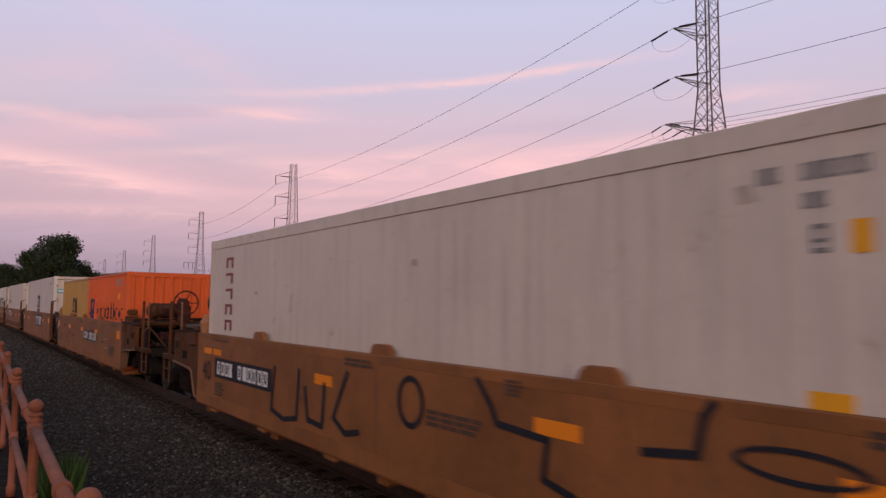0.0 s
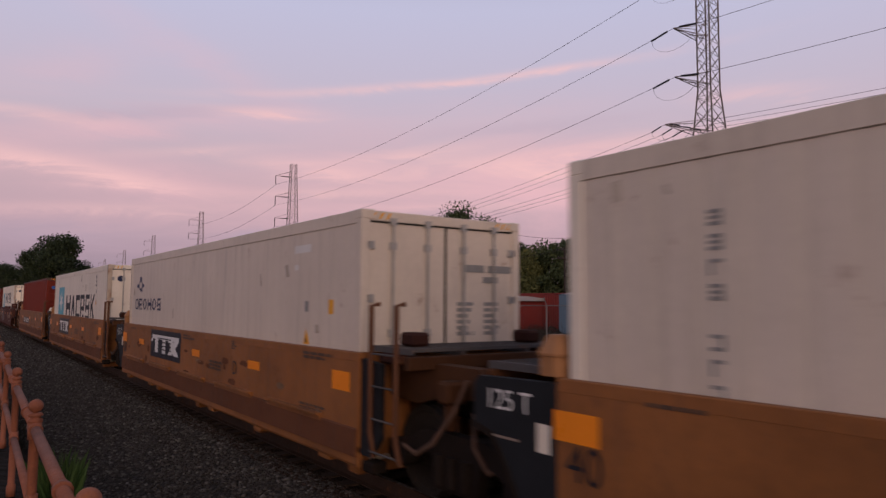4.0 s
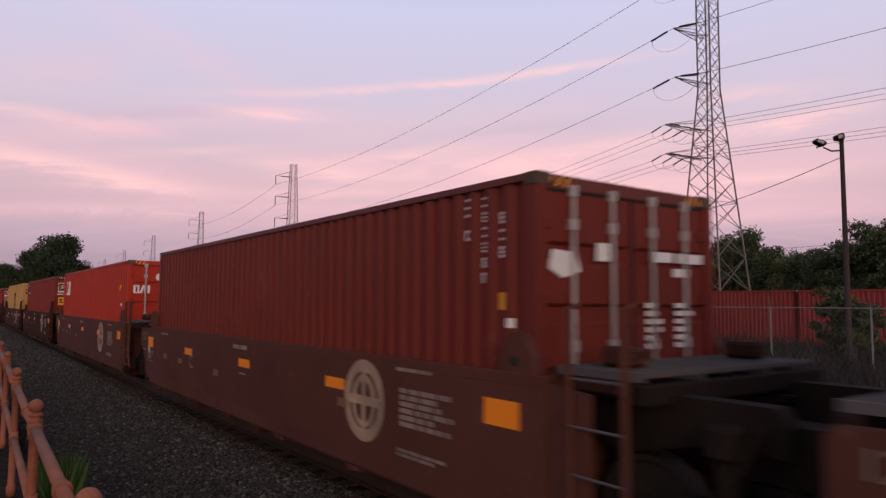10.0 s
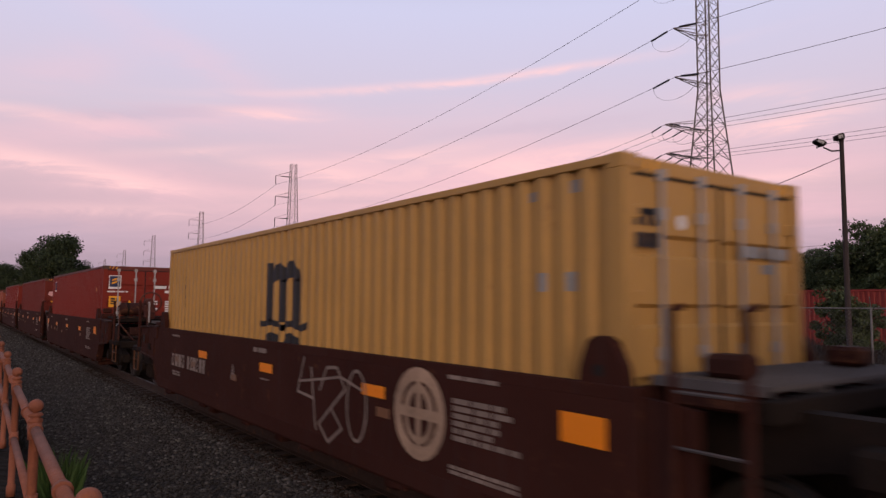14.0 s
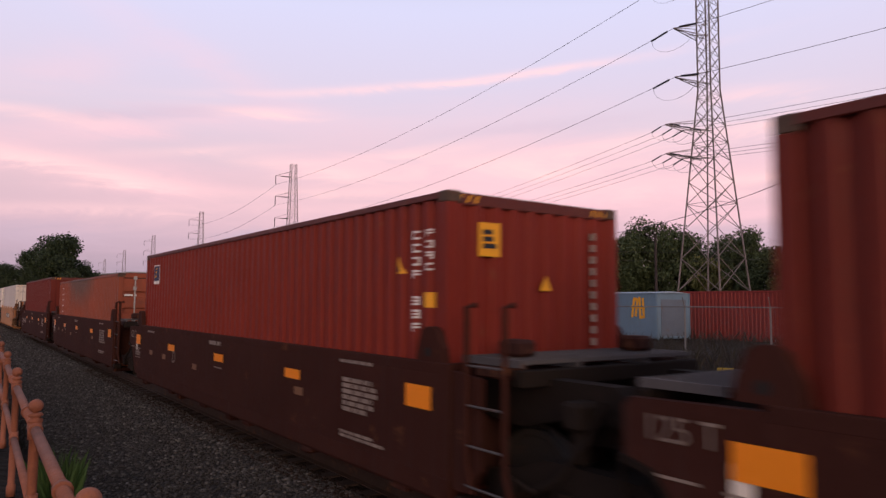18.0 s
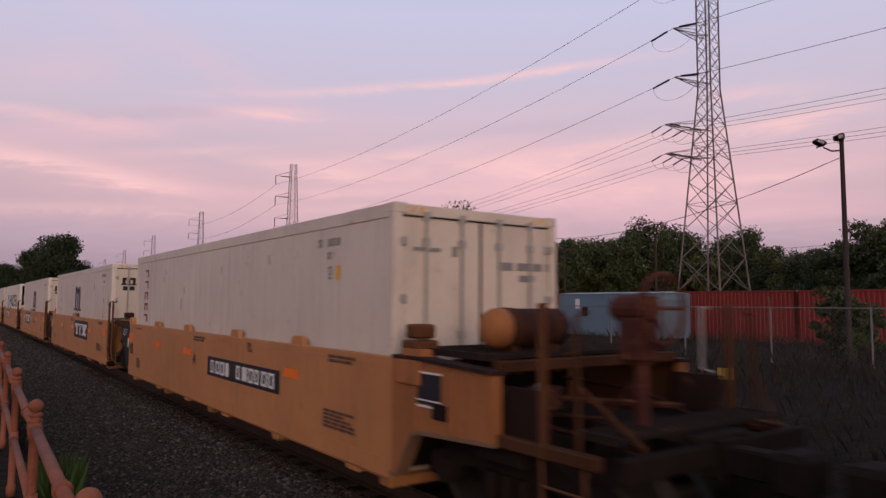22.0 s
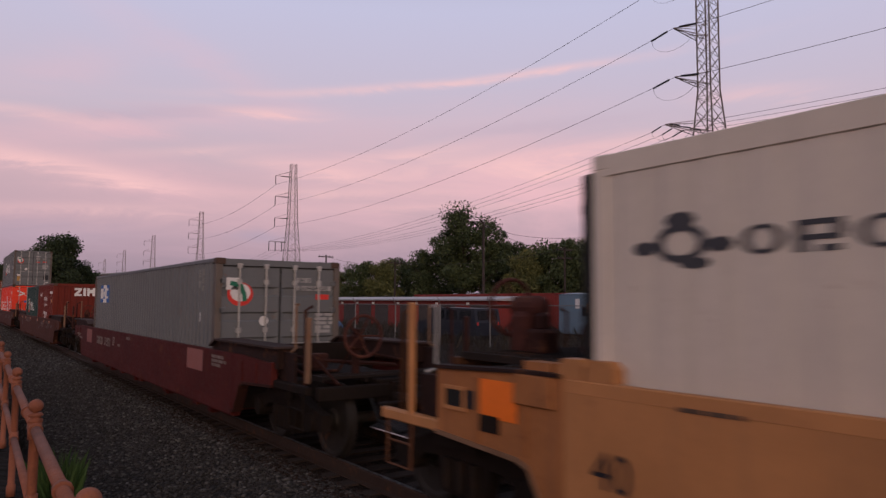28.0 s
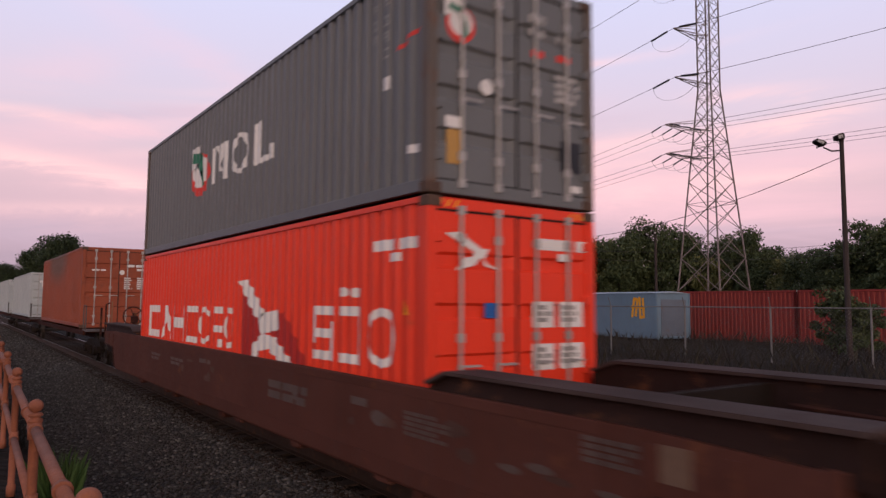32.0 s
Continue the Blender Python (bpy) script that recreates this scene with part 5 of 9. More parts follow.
CARS["c23"] = well_unit(Y["c23"], M_BNSF2, "end", "end", "dark brown single well car with faded markings", top=1.24, ext=2.1, humps=True)


def spine_car(y0, n, label):
    """A low skeleton car that carries its containers above the rails."""
    r = root("spine_car", pose(XC, y0, 0), label, "rail car", "spine cars")
    MOVERS.append((r, XC, y0, 0.0))
    part("spine", boxed(-0.32, 0.32, -1.6, 14.0, 0.62, 1.06, bevel=0.03), M_BNSF, r)
    for yy in (0.2, 4.1, 8.1, 12.0):
        part("outrigger", boxed(-1.22, 1.22, yy - 0.15, yy + 0.15, 0.92, 1.10, bevel=0.02), M_BNSF, r)
    for s in (-1, 1):
        part("side_sill", boxed(*sorted((s * 1.16, s * 1.24)), -1.0, 13.2, 0.88, 1.04, bevel=0.01), M_BNSF, r)
        part("handrail", tube(bmesh.new(), [(s * 1.2, -1.2, 1.0), (s * 1.2, -1.2, 1.9), (s * 1.2, -0.7, 1.9), (s * 1.2, -0.7, 1.0)], 0.02), M_GRATE, r)
    part("end_platform", boxed(-1.2, 1.2, -1.5, -0.5, 1.02, 1.08), M_GRATE, r)
    truck(r, -1.7)
    return r


for k, nm in (("c25", 1), ("c26", 2), ("c27", 3)):
    CARS[k] = spine_car(Y[k], nm, "dark brown skeleton car for containers")

M_RUSTWHITE = shader("rust_stained_white_paint", (0.46, 0.38, 0.30), 0.6, 0, 0.15, 5, 0.75, 0.4, rust_col=(0.20, 0.085, 0.035))
M_GREYPOST = shader("rust_stained_grey_paint", (0.105, 0.085, 0.072), 0.6, 0, 0.15, 5, 0.65, 0.3, rust_col=(0.12, 0.05, 0.025))
load("c0", L40, HC, M_WHITE, "white ribbed freight container with a red upright word", smooth=True)
load("c1a", L20, STD, M_ORANGE, "orange corrugated twenty-foot container with a blue emblem", front="wall")
load("c1b", L20, STD, M_TAN, "tan corrugated twenty-foot container with a black emblem", front="wall")
load("c2", L40, HC, M_WHITE, "white refrigerated container with a black emblem", smooth=True, back_mat=M_GASKET, post_mat=M_CREAM, ribs=0)
load("c3", L40, HC, M_WHITE, "white smooth container with a dark blue emblem", smooth=True, back_mat=M_GASKET, ribs=0)
load("c4", L40, HC, M_CREAM, "aged white container with a blue star emblem and large black letters", smooth=True, post_mat=M_RUSTWHITE, back_mat=M_GASKET, ribs=0)
load("c5", L40, HC, M_BRICKRED, "red corrugated container with yellow warning stickers", rail_mat=M_REDRAIL)
load("c6", L40, HC, M_CHALKY, "grimy white container with a blue star emblem and large black letters", smooth=True, post_mat=M_RUSTWHITE, back_mat=M_GASKET, ribs=0)
load("c7", L40, HC, M_DKRED, "dark red corrugated container with white stickers on its doors", rail_mat=M_REDRAIL)
load("c8", L40, HC, M_CAI, "bright red corrugated container with a white emblem")
load("c9", L40, HC, M_RED, "red corrugated container with a square blue emblem on its doors", rail_mat=M_REDRAIL)
load("c10", L40, HC, M_TAN, "yellow-tan corrugated container with a large black emblem")
load("c11", L40, HC, M_RED, "red corrugated container with a blue and yellow emblem", rail_mat=M_REDRAIL)
load("c12", L40, HC, M_DKRED, "dark red corrugated container with a torn sticker on its doors", rail_mat=M_REDRAIL)
load("c13", L40, HC, M_RED, "red corrugated container with a yellow warning plate on its blank end", rail_mat=M_REDRAIL, front="wall")
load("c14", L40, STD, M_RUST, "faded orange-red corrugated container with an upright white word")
load("c15", L40, HC, M_DKRED, "dark red corrugated container with a blank end", rail_mat=M_REDRAIL, front="wall")
load("c16", L40, HC, M_WHITE, "white ribbed freight container with a red upright word", smooth=True, ribs=0)
load("c17", L40, HC, M_WHITE, "white refrigerated container with a large black emblem", smooth=True, back_mat=M_GASKET, post_mat=M_CREAM, ribs=0)
load("c18", L40, HC, M_WHITE, "white refrigerated container with a large black emblem", smooth=True, back_mat=M_GASKET, post_mat=M_CREAM, ribs=0)
load("c19", L40, HC, M_CREAM, "white container with a blue cooling unit in its end", smooth=True, front="cooler")
load("c20", L40, HC, M_WHITE, "white smooth container with a dark blue emblem", smooth=True, back_mat=M_GASKET, ribs=0)
load("c21", L40, STD, M_GREY, "grey corrugated container with a round red and green emblem", post_mat=M_GREYPOST)
load("c22a", L20, STD, M_DKRED, "dark red twenty-foot container with white lettering", front="wall")
load("c22b", L20, STD, M_GREEN, "dark green twenty-foot container with a red emblem")
load("c23", L40, HC, M_HOT, "vivid red container with a white emblem, in a well car")
load("c24", L40, STD, M_GREY, "grey corrugated container stacked on a red one", z=FLOOR + HC + 0.02, y=Y["c23"], post_mat=M_GREYPOST)
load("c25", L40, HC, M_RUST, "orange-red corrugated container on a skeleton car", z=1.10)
load("c26", L40, STD, M_SILVER, "pale grey corrugated container on a skeleton car", z=1.10)
load("c27", L40, STD, M_SILVER, "pale grey corrugated container on a skeleton car", z=1.10)


# ---- markings on the cars ----
def reflectors(car, at, mat=None, z=1.06, ln=0.48, h=0.125):
    for y in at:
        paint("reflector", [rect(y, y + ln, z, z + h)], mat or M_REFL, car, x=-SX)


def plate_square(car, y, mat=None, z0=1.05, z1=1.27, w=0.44):
    paint("reflective_plate", [rect(y, y + w, z0, z1)], mat or M_REFL, car, x=-SX)


def owner_board(car, y_left, y_right, z0=0.80, z1=1.38, num=False):
    """The dark board with the owner's mark, drawn as plain white shapes."""
    b = paint("owner_board", [rect(y_right, y_left, z0, z1)], M_INK, car, x=-SX)
    w, h = y_left - y_right, z1 - z0
    if num:
        polys = plate_bars(y_left - 0.05 * w, y_left - 0.37 * w, z0 + 0.17 * h, z1 - 0.17 * h, 4, 4)
        polys += plate_bars(y_left - 0.45 * w, y_left - 0.95 * w, z0 + 0.17 * h, z1 - 0.17 * h, 6, 9)
    else:
        a, c = z0 + 0.18 * h, z1 - 0.18 * h
        y = lambda f: y_left - f * w
        polys = [rect(y(0.06), y(0.95), c - 0.15 * h, c)]
        for f in (0.17, 0.42):
            polys.append(rect(y(f), y(f + 0.11), a, c - 0.15 * h))
        polys += [rect(y(0.03), y(0.09), c - 0.26 * h, c - 0.15 * h), [(y(0.60), a), (y(0.73), a), (y(0.95), c - 0.15 * h), (y(0.80), c - 0.15 * h)], [(y(0.80), a), (y(0.95), a), (y(0.76), c - 0.15 * h), (y(0.62), c - 0.15 * h)]]
        paint("stripe", [rect(y(0.26), y(0.72), a + (0.12 + 0.13 * i) * h, a + (0.12 + 0.13 * i) * h + 0.022) for i in range(4)], M_INK, car, x=-SX, lift=0.012)
    paint("owner_mark", polys, M_CHALK, car, x=-SX, lift=0.008)


def stencils(car, mat, seed, spots):
    for i, (a, b, z, h, n) in enumerate(spots):
        paint("stencil", bars(a, b, z, h, n, seed + i), mat, car, x=-SX)


def emblem_ring(car, y, z=1.0, r=0.44):
    """Round faded emblem: a ring, a cross and an inner disc."""
    polys = ring_polys(y, z, r, r, 0.13, 0.13, 22)
    polys += [rect(y - 0.045, y + 0.045, z - r + 0.1, z + r - 0.1), rect(y - r + 0.1, y + r - 0.1, z - 0.05, z + 0.05)]
    polys += ring_polys(y, z, 0.26, 0.28, 0.10, 0.07, 16, 0, 180)
    polys += ring_polys(y, z - 0.05, 0.24, 0.24, 0.06, 0.06, 16, 180, 360)
    paint("round_emblem", polys, M_TANMARK, car, x=-SX, label="faded round emblem")


def yellow_unit(key, letter, at, board=None, num=None, new_paint=False, seed=1, rear_forty=True, front_plate=True, rear_plate=True):
    car = CARS[key]
    reflectors(car, at, M_OREFL if new_paint and key not in ("c18",) else M_REFL)
    if front_plate:
        plate_square(car, 0.0, M_OREFL if key in ("c17", "c18") else M_REFL)
    if rear_plate:
        plate_square(car, 11.80, M_OREFL if new_paint else M_REFL)
    if rear_forty:
        letters("40", 0.27, M_INK, car, 12.12, 0.78, -SX, squeeze=0.95)
    if letter:
        letters(letter, 0.22, M_INK, car, 3.92 if letter not in "AE" else 6.78 if letter == "A" else 8.68, 0.92, -SX)
    if board:
        owner_board(car, *board)
    if num:
        owner_board(car, *num, z0=0.80, z1=1.12, num=True)
    ink = shader("dark_stencil_paint", (0.075, 0.045, 0.03), 0.6, 0, 0.2, 9, bump=0.02)
    stencils(car, ink, seed, [(1.25, 0.40, 1.44, 0.05, 2), (6.75, 6.0, 1.43, 0.05, 2), (11.4, 10.7, 1.42, 0.04, 1), (5.1, 4.2, 1.06, 0.055, 3), (1.35, 0.55, 0.80, 0.045, 5), (11.36, 10.9, 0.72, 0.045, 5), (3.97, 3.72, 1.44, 0.035, 4)])


yellow_unit("c0", "", (7.05, 3.15, 0.9), num=(11.4, 8.9), seed=11, rear_forty=False, rear_plate=False)
reflectors(CARS["c0"], (11.58, 11.08), z=1.16, ln=0.42, h=0.10)
letters("40", 0.34, M_INK, CARS["c0"], 12.06, 0.72, -SX)
car = CARS["c0"]
graf = stroke([(8.79, 1.16), (8.89, 0.58), (8.45, 0.50), (8.04, 0.57), (7.99, 1.19)], 0.07) + stroke([(7.8, 0.98), (7.7, 0.60), (7.3, 0.57), (7.25, 1.08)], 0.07)
graf += stroke([(6.68, 1.26), (7.01, 0.72), (6.72, 0.58), (6.4, 0.64)], 0.07) + ring_polys(5.37, 1.09, 0.24, 0.26, 0.06, 0.06, 18)
graf += stroke([(4.33, 1.41), (4.14, 1.2), (4.07, 1.07), (3.48, 1.03), (3.53, 0.73), (3.2, 0.66)], 0.06) + stroke([(2.61, 1.1), (2.21, 1.15), (2.16, 1.38), (2.09, 1.47)], 0.06)
graf += ring_polys(1.60, 1.19, 0.38, 0.10, 0.05, 0.035, 20)
paint("graffiti", graf, M_INK, car, x=-SX, lift=0.007, label="black scrawled graffiti")
yellow_unit("c1", "A", (8.83, 5.97, 3.3), num=(5.95, 3.35), seed=12)
paint("graffiti", ring_polys(1.9, 1.12, 0.2, 0.2, 0.03, 0.03, 14) + stroke([(2.3, 1.3), (2.1, 0.7), (1.6, 0.75), (1.5, 1.3)], 0.035) + stroke([(2.2, 0.95), (1.5, 1.0)], 0.03), M_FADED, CARS["c1"], x=-SX, label="grey chalk scrawl")
yellow_unit("c2", "", (2.3, 9.3), board=(5.68, 3.13), seed=13)
yellow_unit("c3", "D", (9.95, 5.65, 2.75), board=(9.29, 6.90, 0.86, 1.44), seed=14)
yellow_unit("c4", "C", (5.85, 3.12, 9.6), board=(9.17, 6.60), seed=15)
yellow_unit("c5", "B", (5.75, 2.75, 10.0), num=(9.53, 6.35), seed=16, rear_plate=False)
paint("reflective_plate", [rect(12.89, 13.37, 1.14, 1.45)], M_REFL, CARS["c5"], x=-SX)
paint("notice", [rect(13.42, 13.78, 1.14, 1.32)], M_INK, CARS["c5"], x=-SX)
paint("plate", [rect(12.28, 12.45, 0.92, 1.10)], M_PALEP, CARS["c5"], x=-SX)
yellow_unit("c16", "A", (9.12, 6.9, 2.1), num=(5.88, 2.70), new_paint=True, seed=17, front_plate=False)
paint("notice", [rect(-1.05, -0.65, 1.10, 1.38)], M_INK, CARS["c16"], x=-SX + 0.004)
paint("notice_frame", [rect(-1.06, -0.64, 1.07, 1.09), rect(-1.06, -0.64, 1.385, 1.405), rect(-1.06, -0.64, 1.13, 1.145)], M_CHALK, CARS["c16"], x=-SX - 0.002)
yellow_unit("c17", "E", (8.9, 6.15, 2.5), board=(5.85, 3.10), new_paint=True, seed=18)
yellow_unit("c18", "D", (9.5, 5.9, 3.17), board=(9.15, 6.60), new_paint=True, seed=19)
yellow_unit("c19", "C", (2.9, 5.9), board=(9.30, 6.72), new_paint=True, seed=20)
yellow_unit("c20", "B", (9.53, 6.0, 2.9), num=(9.47, 6.38), new_paint=True, seed=21, rear_plate=False)
paint("reflective_plate", [rect(12.89, 13.37, 1.10, 1.42)], M_OREFL, CARS["c20"], x=-SX)
paint("notice", [rect(13.37, 13.74, 1.14, 1.30)], M_INK, CARS["c20"], x=-SX + 0.004)


def brown_unit(key, seed, ring=None, num=None, letter=None, rear=True):
    car = CARS[key]
    reflectors(car, (3.03, 6.05, 9.02))
    plate_square(car, 0.08)
    if rear:
        plate_square(car, 11.98)
        paint("notice_frame", [rect(11.92, 12.46, 0.95, 0.97), rect(11.92, 12.46, 0.74, 0.755)] + bars(12.42, 11.95, 0.93, 0.05, 3, seed), M_FADED, car, x=-SX)
    if ring:
        emblem_ring(car, ring)
    if num:
        paint("owner_mark", plate_bars(num, num - 0.95, 0.79, 1.03, 4, 3) + plate_bars(num - 1.08, num - 2.2, 0.79, 1.03, 6, 5), M_TANMARK if key == "c6" else M_FADED, car, x=-SX)
        stencils(car, M_FADED, seed + 50, [(num - 0.1, num - 0.7, 0.70, 0.05, 2)])
    if letter:
        letters(letter, 0.24, M_FADED, car, (7.78 if num else 9.17), 0.84, -SX)
    stencils(car, M_FADED, seed, [(1.85, 0.95, 1.21, 0.065, 6), (1.92, 1.12, 1.41, 0.05, 1), (6.80, 6.02, 1.39, 0.09, 1), (11.3, 10.6, 1.40, 0.05, 1), (1.9, 0.9, 0.62, 0.045, 2), (6.5, 6.1, 0.97, 0.03, 1)])
    for y, z in ((10.8, 0.88), (9.68, 0.86), (2.93, 0.87), (7.5, 0.82)):
        paint("dull_reflector", [rect(y, y + 0.26, z, z + 0.10)], shader("dull_old_reflector", (0.16, 0.075, 0.035), 0.6, 0, 0.2, 6), car, x=-SX)


M_SCRAWL = shader("faded_scrawl_paint", (0.185, 0.150, 0.125), 0.7, 0, 0.4, 14)
paint("graffiti", stroke([(3.42, 1.30), (3.11, 1.37), (2.78, 1.35), (2.98, 1.25), (3.29, 1.25)], 0.035) + stroke([(3.40, 1.13), (3.42, 0.77)], 0.035) + stroke([(2.35, 1.38), (2.04, 1.39)], 0.035) + stroke([(1.93, 1.24), (1.71, 1.28), (1.61, 1.24), (1.79, 0.90), (1.89, 0.78), (1.60, 0.74)], 0.035) + stroke([(1.52, 1.41), (0.99, 1.43)], 0.035) + stroke([(1.20, 1.19), (0.77, 1.27), (0.89, 0.98)], 0.035) + stroke([(1.37, 0.96), (1.24, 0.99), (1.18, 0.81)], 0.035) + stroke([(2.65, 1.11), (2.56, 0.81)], 0.035), M_SCRAWL, CARS["c5"], x=-SX, lift=0.006, label="faded blue-grey chalky scrawl")
for sx in (-1.0, 0.98):
    part("locating_cone", lathe(bmesh.new(), [(0.0, 0.0), (0.115, 0.0), (0.115, 0.02), (0.075, 0.15), (0.06, 0.16), (0.0, 0.16)], 12, (0, 0)), M_CREAM, CARS["c5"], "pale cream locating cone", at=pose(sx, -0.32, 1.56))
brown_unit("c6", 31, 10.0, 3.31)
paint("graffiti", [[(9.27, 1.30), (9.19, 0.40), (7.0, 0.37), (7.10, 0.75), (7.9, 1.25), (8.3, 1.36)]], shader("grey_overpaint", (0.12, 0.095, 0.09), 0.7, 0, 0.3, 5), CARS["c6"], x=-SX, lift=0.003, label="grey painted-over patch")
paint("graffiti", stroke([(7.03, 0.62), (6.93, 0.89), (6.70, 0.70)], 0.026) + stroke([(6.55, 0.91), (6.55, 0.67)], 0.026) + stroke([(6.40, 0.72), (6.30, 0.92), (6.11, 0.83), (5.93, 0.92)], 0.026) + stroke([(5.84, 0.75), (5.67, 0.93), (5.50, 0.83)], 0.026) + stroke([(5.42, 0.92), (5.12, 0.84)], 0.026) + stroke([(4.74, 1.04), (4.61, 1.04), (4.64, 0.86), (4.75, 0.86)], 0.026), M_FADED, CARS["c6"], x=-SX, lift=0.006, label="pale scrawled graffiti")
brown_unit("c7", 32, 2.58, None, "C")
brown_unit("c8", 33, 2.92, None, "D")
brown_unit("c9", 34, 2.9, None, "E")
brown_unit("c10", 35, 2.4, 11.3, "A", False)
g10 = stroke([(5.0, 1.36), (5.18, 0.92), (4.72, 0.88), (4.79, 1.25), (4.63, 0.52)], 0.035) + stroke([(4.54, 1.0), (4.36, 1.28), (4.1, 1.30), (3.89, 1.07), (4.55, 0.60), (4.3, 0.42), (3.96, 0.62), (4.2, 0.80)], 0.035) + ring_polys(3.62, 0.92, 0.24, 0.40, 0.035, 0.035, 20) + stroke([(5.15, 1.05), (4.6, 1.12), (4.0, 1.2), (3.5, 1.1)], 0.03)
paint("graffiti", g10, M_FADED, CARS["c10"], x=-SX, lift=0.007, label="grey scrawled graffiti")
brown_unit("c11", 36, None, None, "B")
brown_unit("c12", 37, None, None, "C")
brown_unit("c13", 38, None, None, "D")
brown_unit("c14", 39, None, None, "E")
brown_unit("c15", 40, None, 11.95, "A", False)

car = CARS["c21"]
paint("owner_mark", plate_bars(10.78, 9.75, 0.80, 1.02, 4, 1) + plate_bars(9.55, 8.62, 0.80, 1.02, 4, 2), M_FADED, car, x=-SX)
M_PATCH = shader("faded_pink_patch", (0.26, 0.095, 0.080), 0.7, 0, 0.15, 5)
paint("patch", [rect(11.65, 12.55, 0.76, 1.17)], M_PATCH, car, x=-SX)
paint("patch", [rect(0.2, 1.18, 0.83, 1.20)], M_PATCH, car, x=-SX)
stencils(car, M_FADED, 60, [(6.6, 6.1, 1.16, 0.10, 1), (7.66, 7.26, 0.93, 0.09, 1), (14.5, 13.4, 0.98, 0.10, 2), (8.36, 8.05, 1.08, 0.06, 4), (-0.3, -1.05, 1.16, 0.07, 3), (-1.35, -1.33, 0.9, 0.1, 1)])
M_DIM2 = shader("half_worn_marking_paint", (0.15, 0.105, 0.085), 0.65, 0, 0.35, 8)
M_TANP = shader("tan_patch_paint", (0.13, 0.080, 0.052), 0.65, 0, 0.25, 8)
M_RUSTP = shader("scraped_rusty_paint", (0.066, 0.030, 0.020), 0.75, 0, 0.35, 9, 0.4)
M_DUSTP = shader("dusty_scraped_paint", (0.20, 0.125, 0.075), 0.75, 0, 0.35, 9, 0.3)
M_DIM = shader("worn_faint_marking_paint", (0.085, 0.058, 0.048), 0.65, 0, 0.3, 8)
car = CARS["c22"]
reflectors(car, (-0.42, 7.90, 4.36, 1.55, 10.7, 12.8), shader("dull_orange_reflector", (0.34, 0.105, 0.018), 0.5, 0, 0.15, 6), 1.05, 0.44, 0.12)
paint("owner_mark", plate_bars(10.48, 9.7, 0.90, 1.14, 3, 1) + plate_bars(9.5, 8.85, 0.90, 1.14, 5, 2) + ring_polys(8.65, 1.05, 0.15, 0.12, 0.05, 0.04, 12), M_DIM2, car, x=-SX)
paint("owner_mark", ring_polys(2.5, 0.95, 0.6, 0.12, 0.06, 0.04, 18) + bars(3.0, 2.0, 1.0, 0.10, 1, 3), M_DIM2, car, x=-SX)
stencils(car, M_DIM, 70, [(0.37, -0.30, 1.12, 0.065, 5), (7.0, 6.55, 1.22, 0.09, 1), (8.3, 7.8, 1.02, 0.07, 1), (5.2, 4.8, 1.12, 0.07, 2), (13.0, 12.2, 0.9, 0.06, 4)])
car = CARS["c23"]
stencils(car, M_DIM, 80, [(3.73, 2.3, 0.98, 0.14, 2), (10.5, 9.6, 0.95, 0.08, 2), (8.9, 8.0, 0.95, 0.08, 2), (7.0, 6.2, 1.05, 0.10, 1), (1.3, 0.8, 1.02, 0.12, 1), (-2.14, -2.68, 1.13, 0.05, 4), (0.2, -0.6, 1.0, 0.05, 5)])
paint("patch", [rect(-3.03, -2.80, 0.93, 1.17)], M_TANP, car, x=-SX)
for k, seed, ya, yb in (("c22", 5, -2.0, 6.0), ("c23", 9, -2.5, 9.0), ("c1", 11, 0.5, 11.5), ("c3", 12, 0.5, 11.5), ("c4", 13, 0.5, 11.5), ("c5", 14, 0.5, 11.5)):
    rnd = random.Random(seed)
    for i in range(16):
        y, z, w, h = rnd.uniform(ya, yb), rnd.uniform(0.72, 1.14), rnd.uniform(0.10, 0.42), rnd.uniform(0.03, 0.10)
        polys = [[(y + w * (0.5 + 0.08 * rnd.random()) * math.cos(a), z + h * (0.55 + 0.45 * rnd.random()) * math.sin(a)) for a in [j * math.pi / 5 for j in range(10)]]]
        paint("scuff", polys, rnd.choice((M_DIM, M_RUSTP, M_RUSTP) if k in ("c22", "c23") else (M_DUSTP, M_TTXB, M_TTXB)), CARS[k], x=-SX)

# ---- markings on the containers ----
M_ROSE = shader("brick_red_lettering", (0.20, 0.045, 0.040), 0.55, 0, 0.2, 6)
M_CHARCOAL = shader("charcoal_lettering", (0.045, 0.044, 0.05), 0.55, 0, 0.15, 6)
M_GREYINK = shader("grey_lettering", (0.22, 0.215, 0.21), 0.55, 0, 0.2, 6)
M_SOFTNOTE = shader("weathered_pale_lettering", (0.30, 0.292, 0.285), 0.55, 0, 0.2, 8)
M_NOTE = shader("worn_white_sticker", (0.60, 0.585, 0.57), 0.5, 0, 0.12, 8)
M_PINK = shader("torn_pink_sticker", (0.62, 0.34, 0.32), 0.5, 0, 0.25, 8)


def on(key, name, polys, mat, label="", lift=0.004):
    r, prof = BOX[key]
    return paint(name, polys, mat, r, profile=prof, lift=lift, label=label)


def on_front(key, name, polys, mat, label="", lift=0.004, y=0.03):
    return paint(name, polys, mat, BOX[key][0], "front", x=y, lift=lift, label=label)


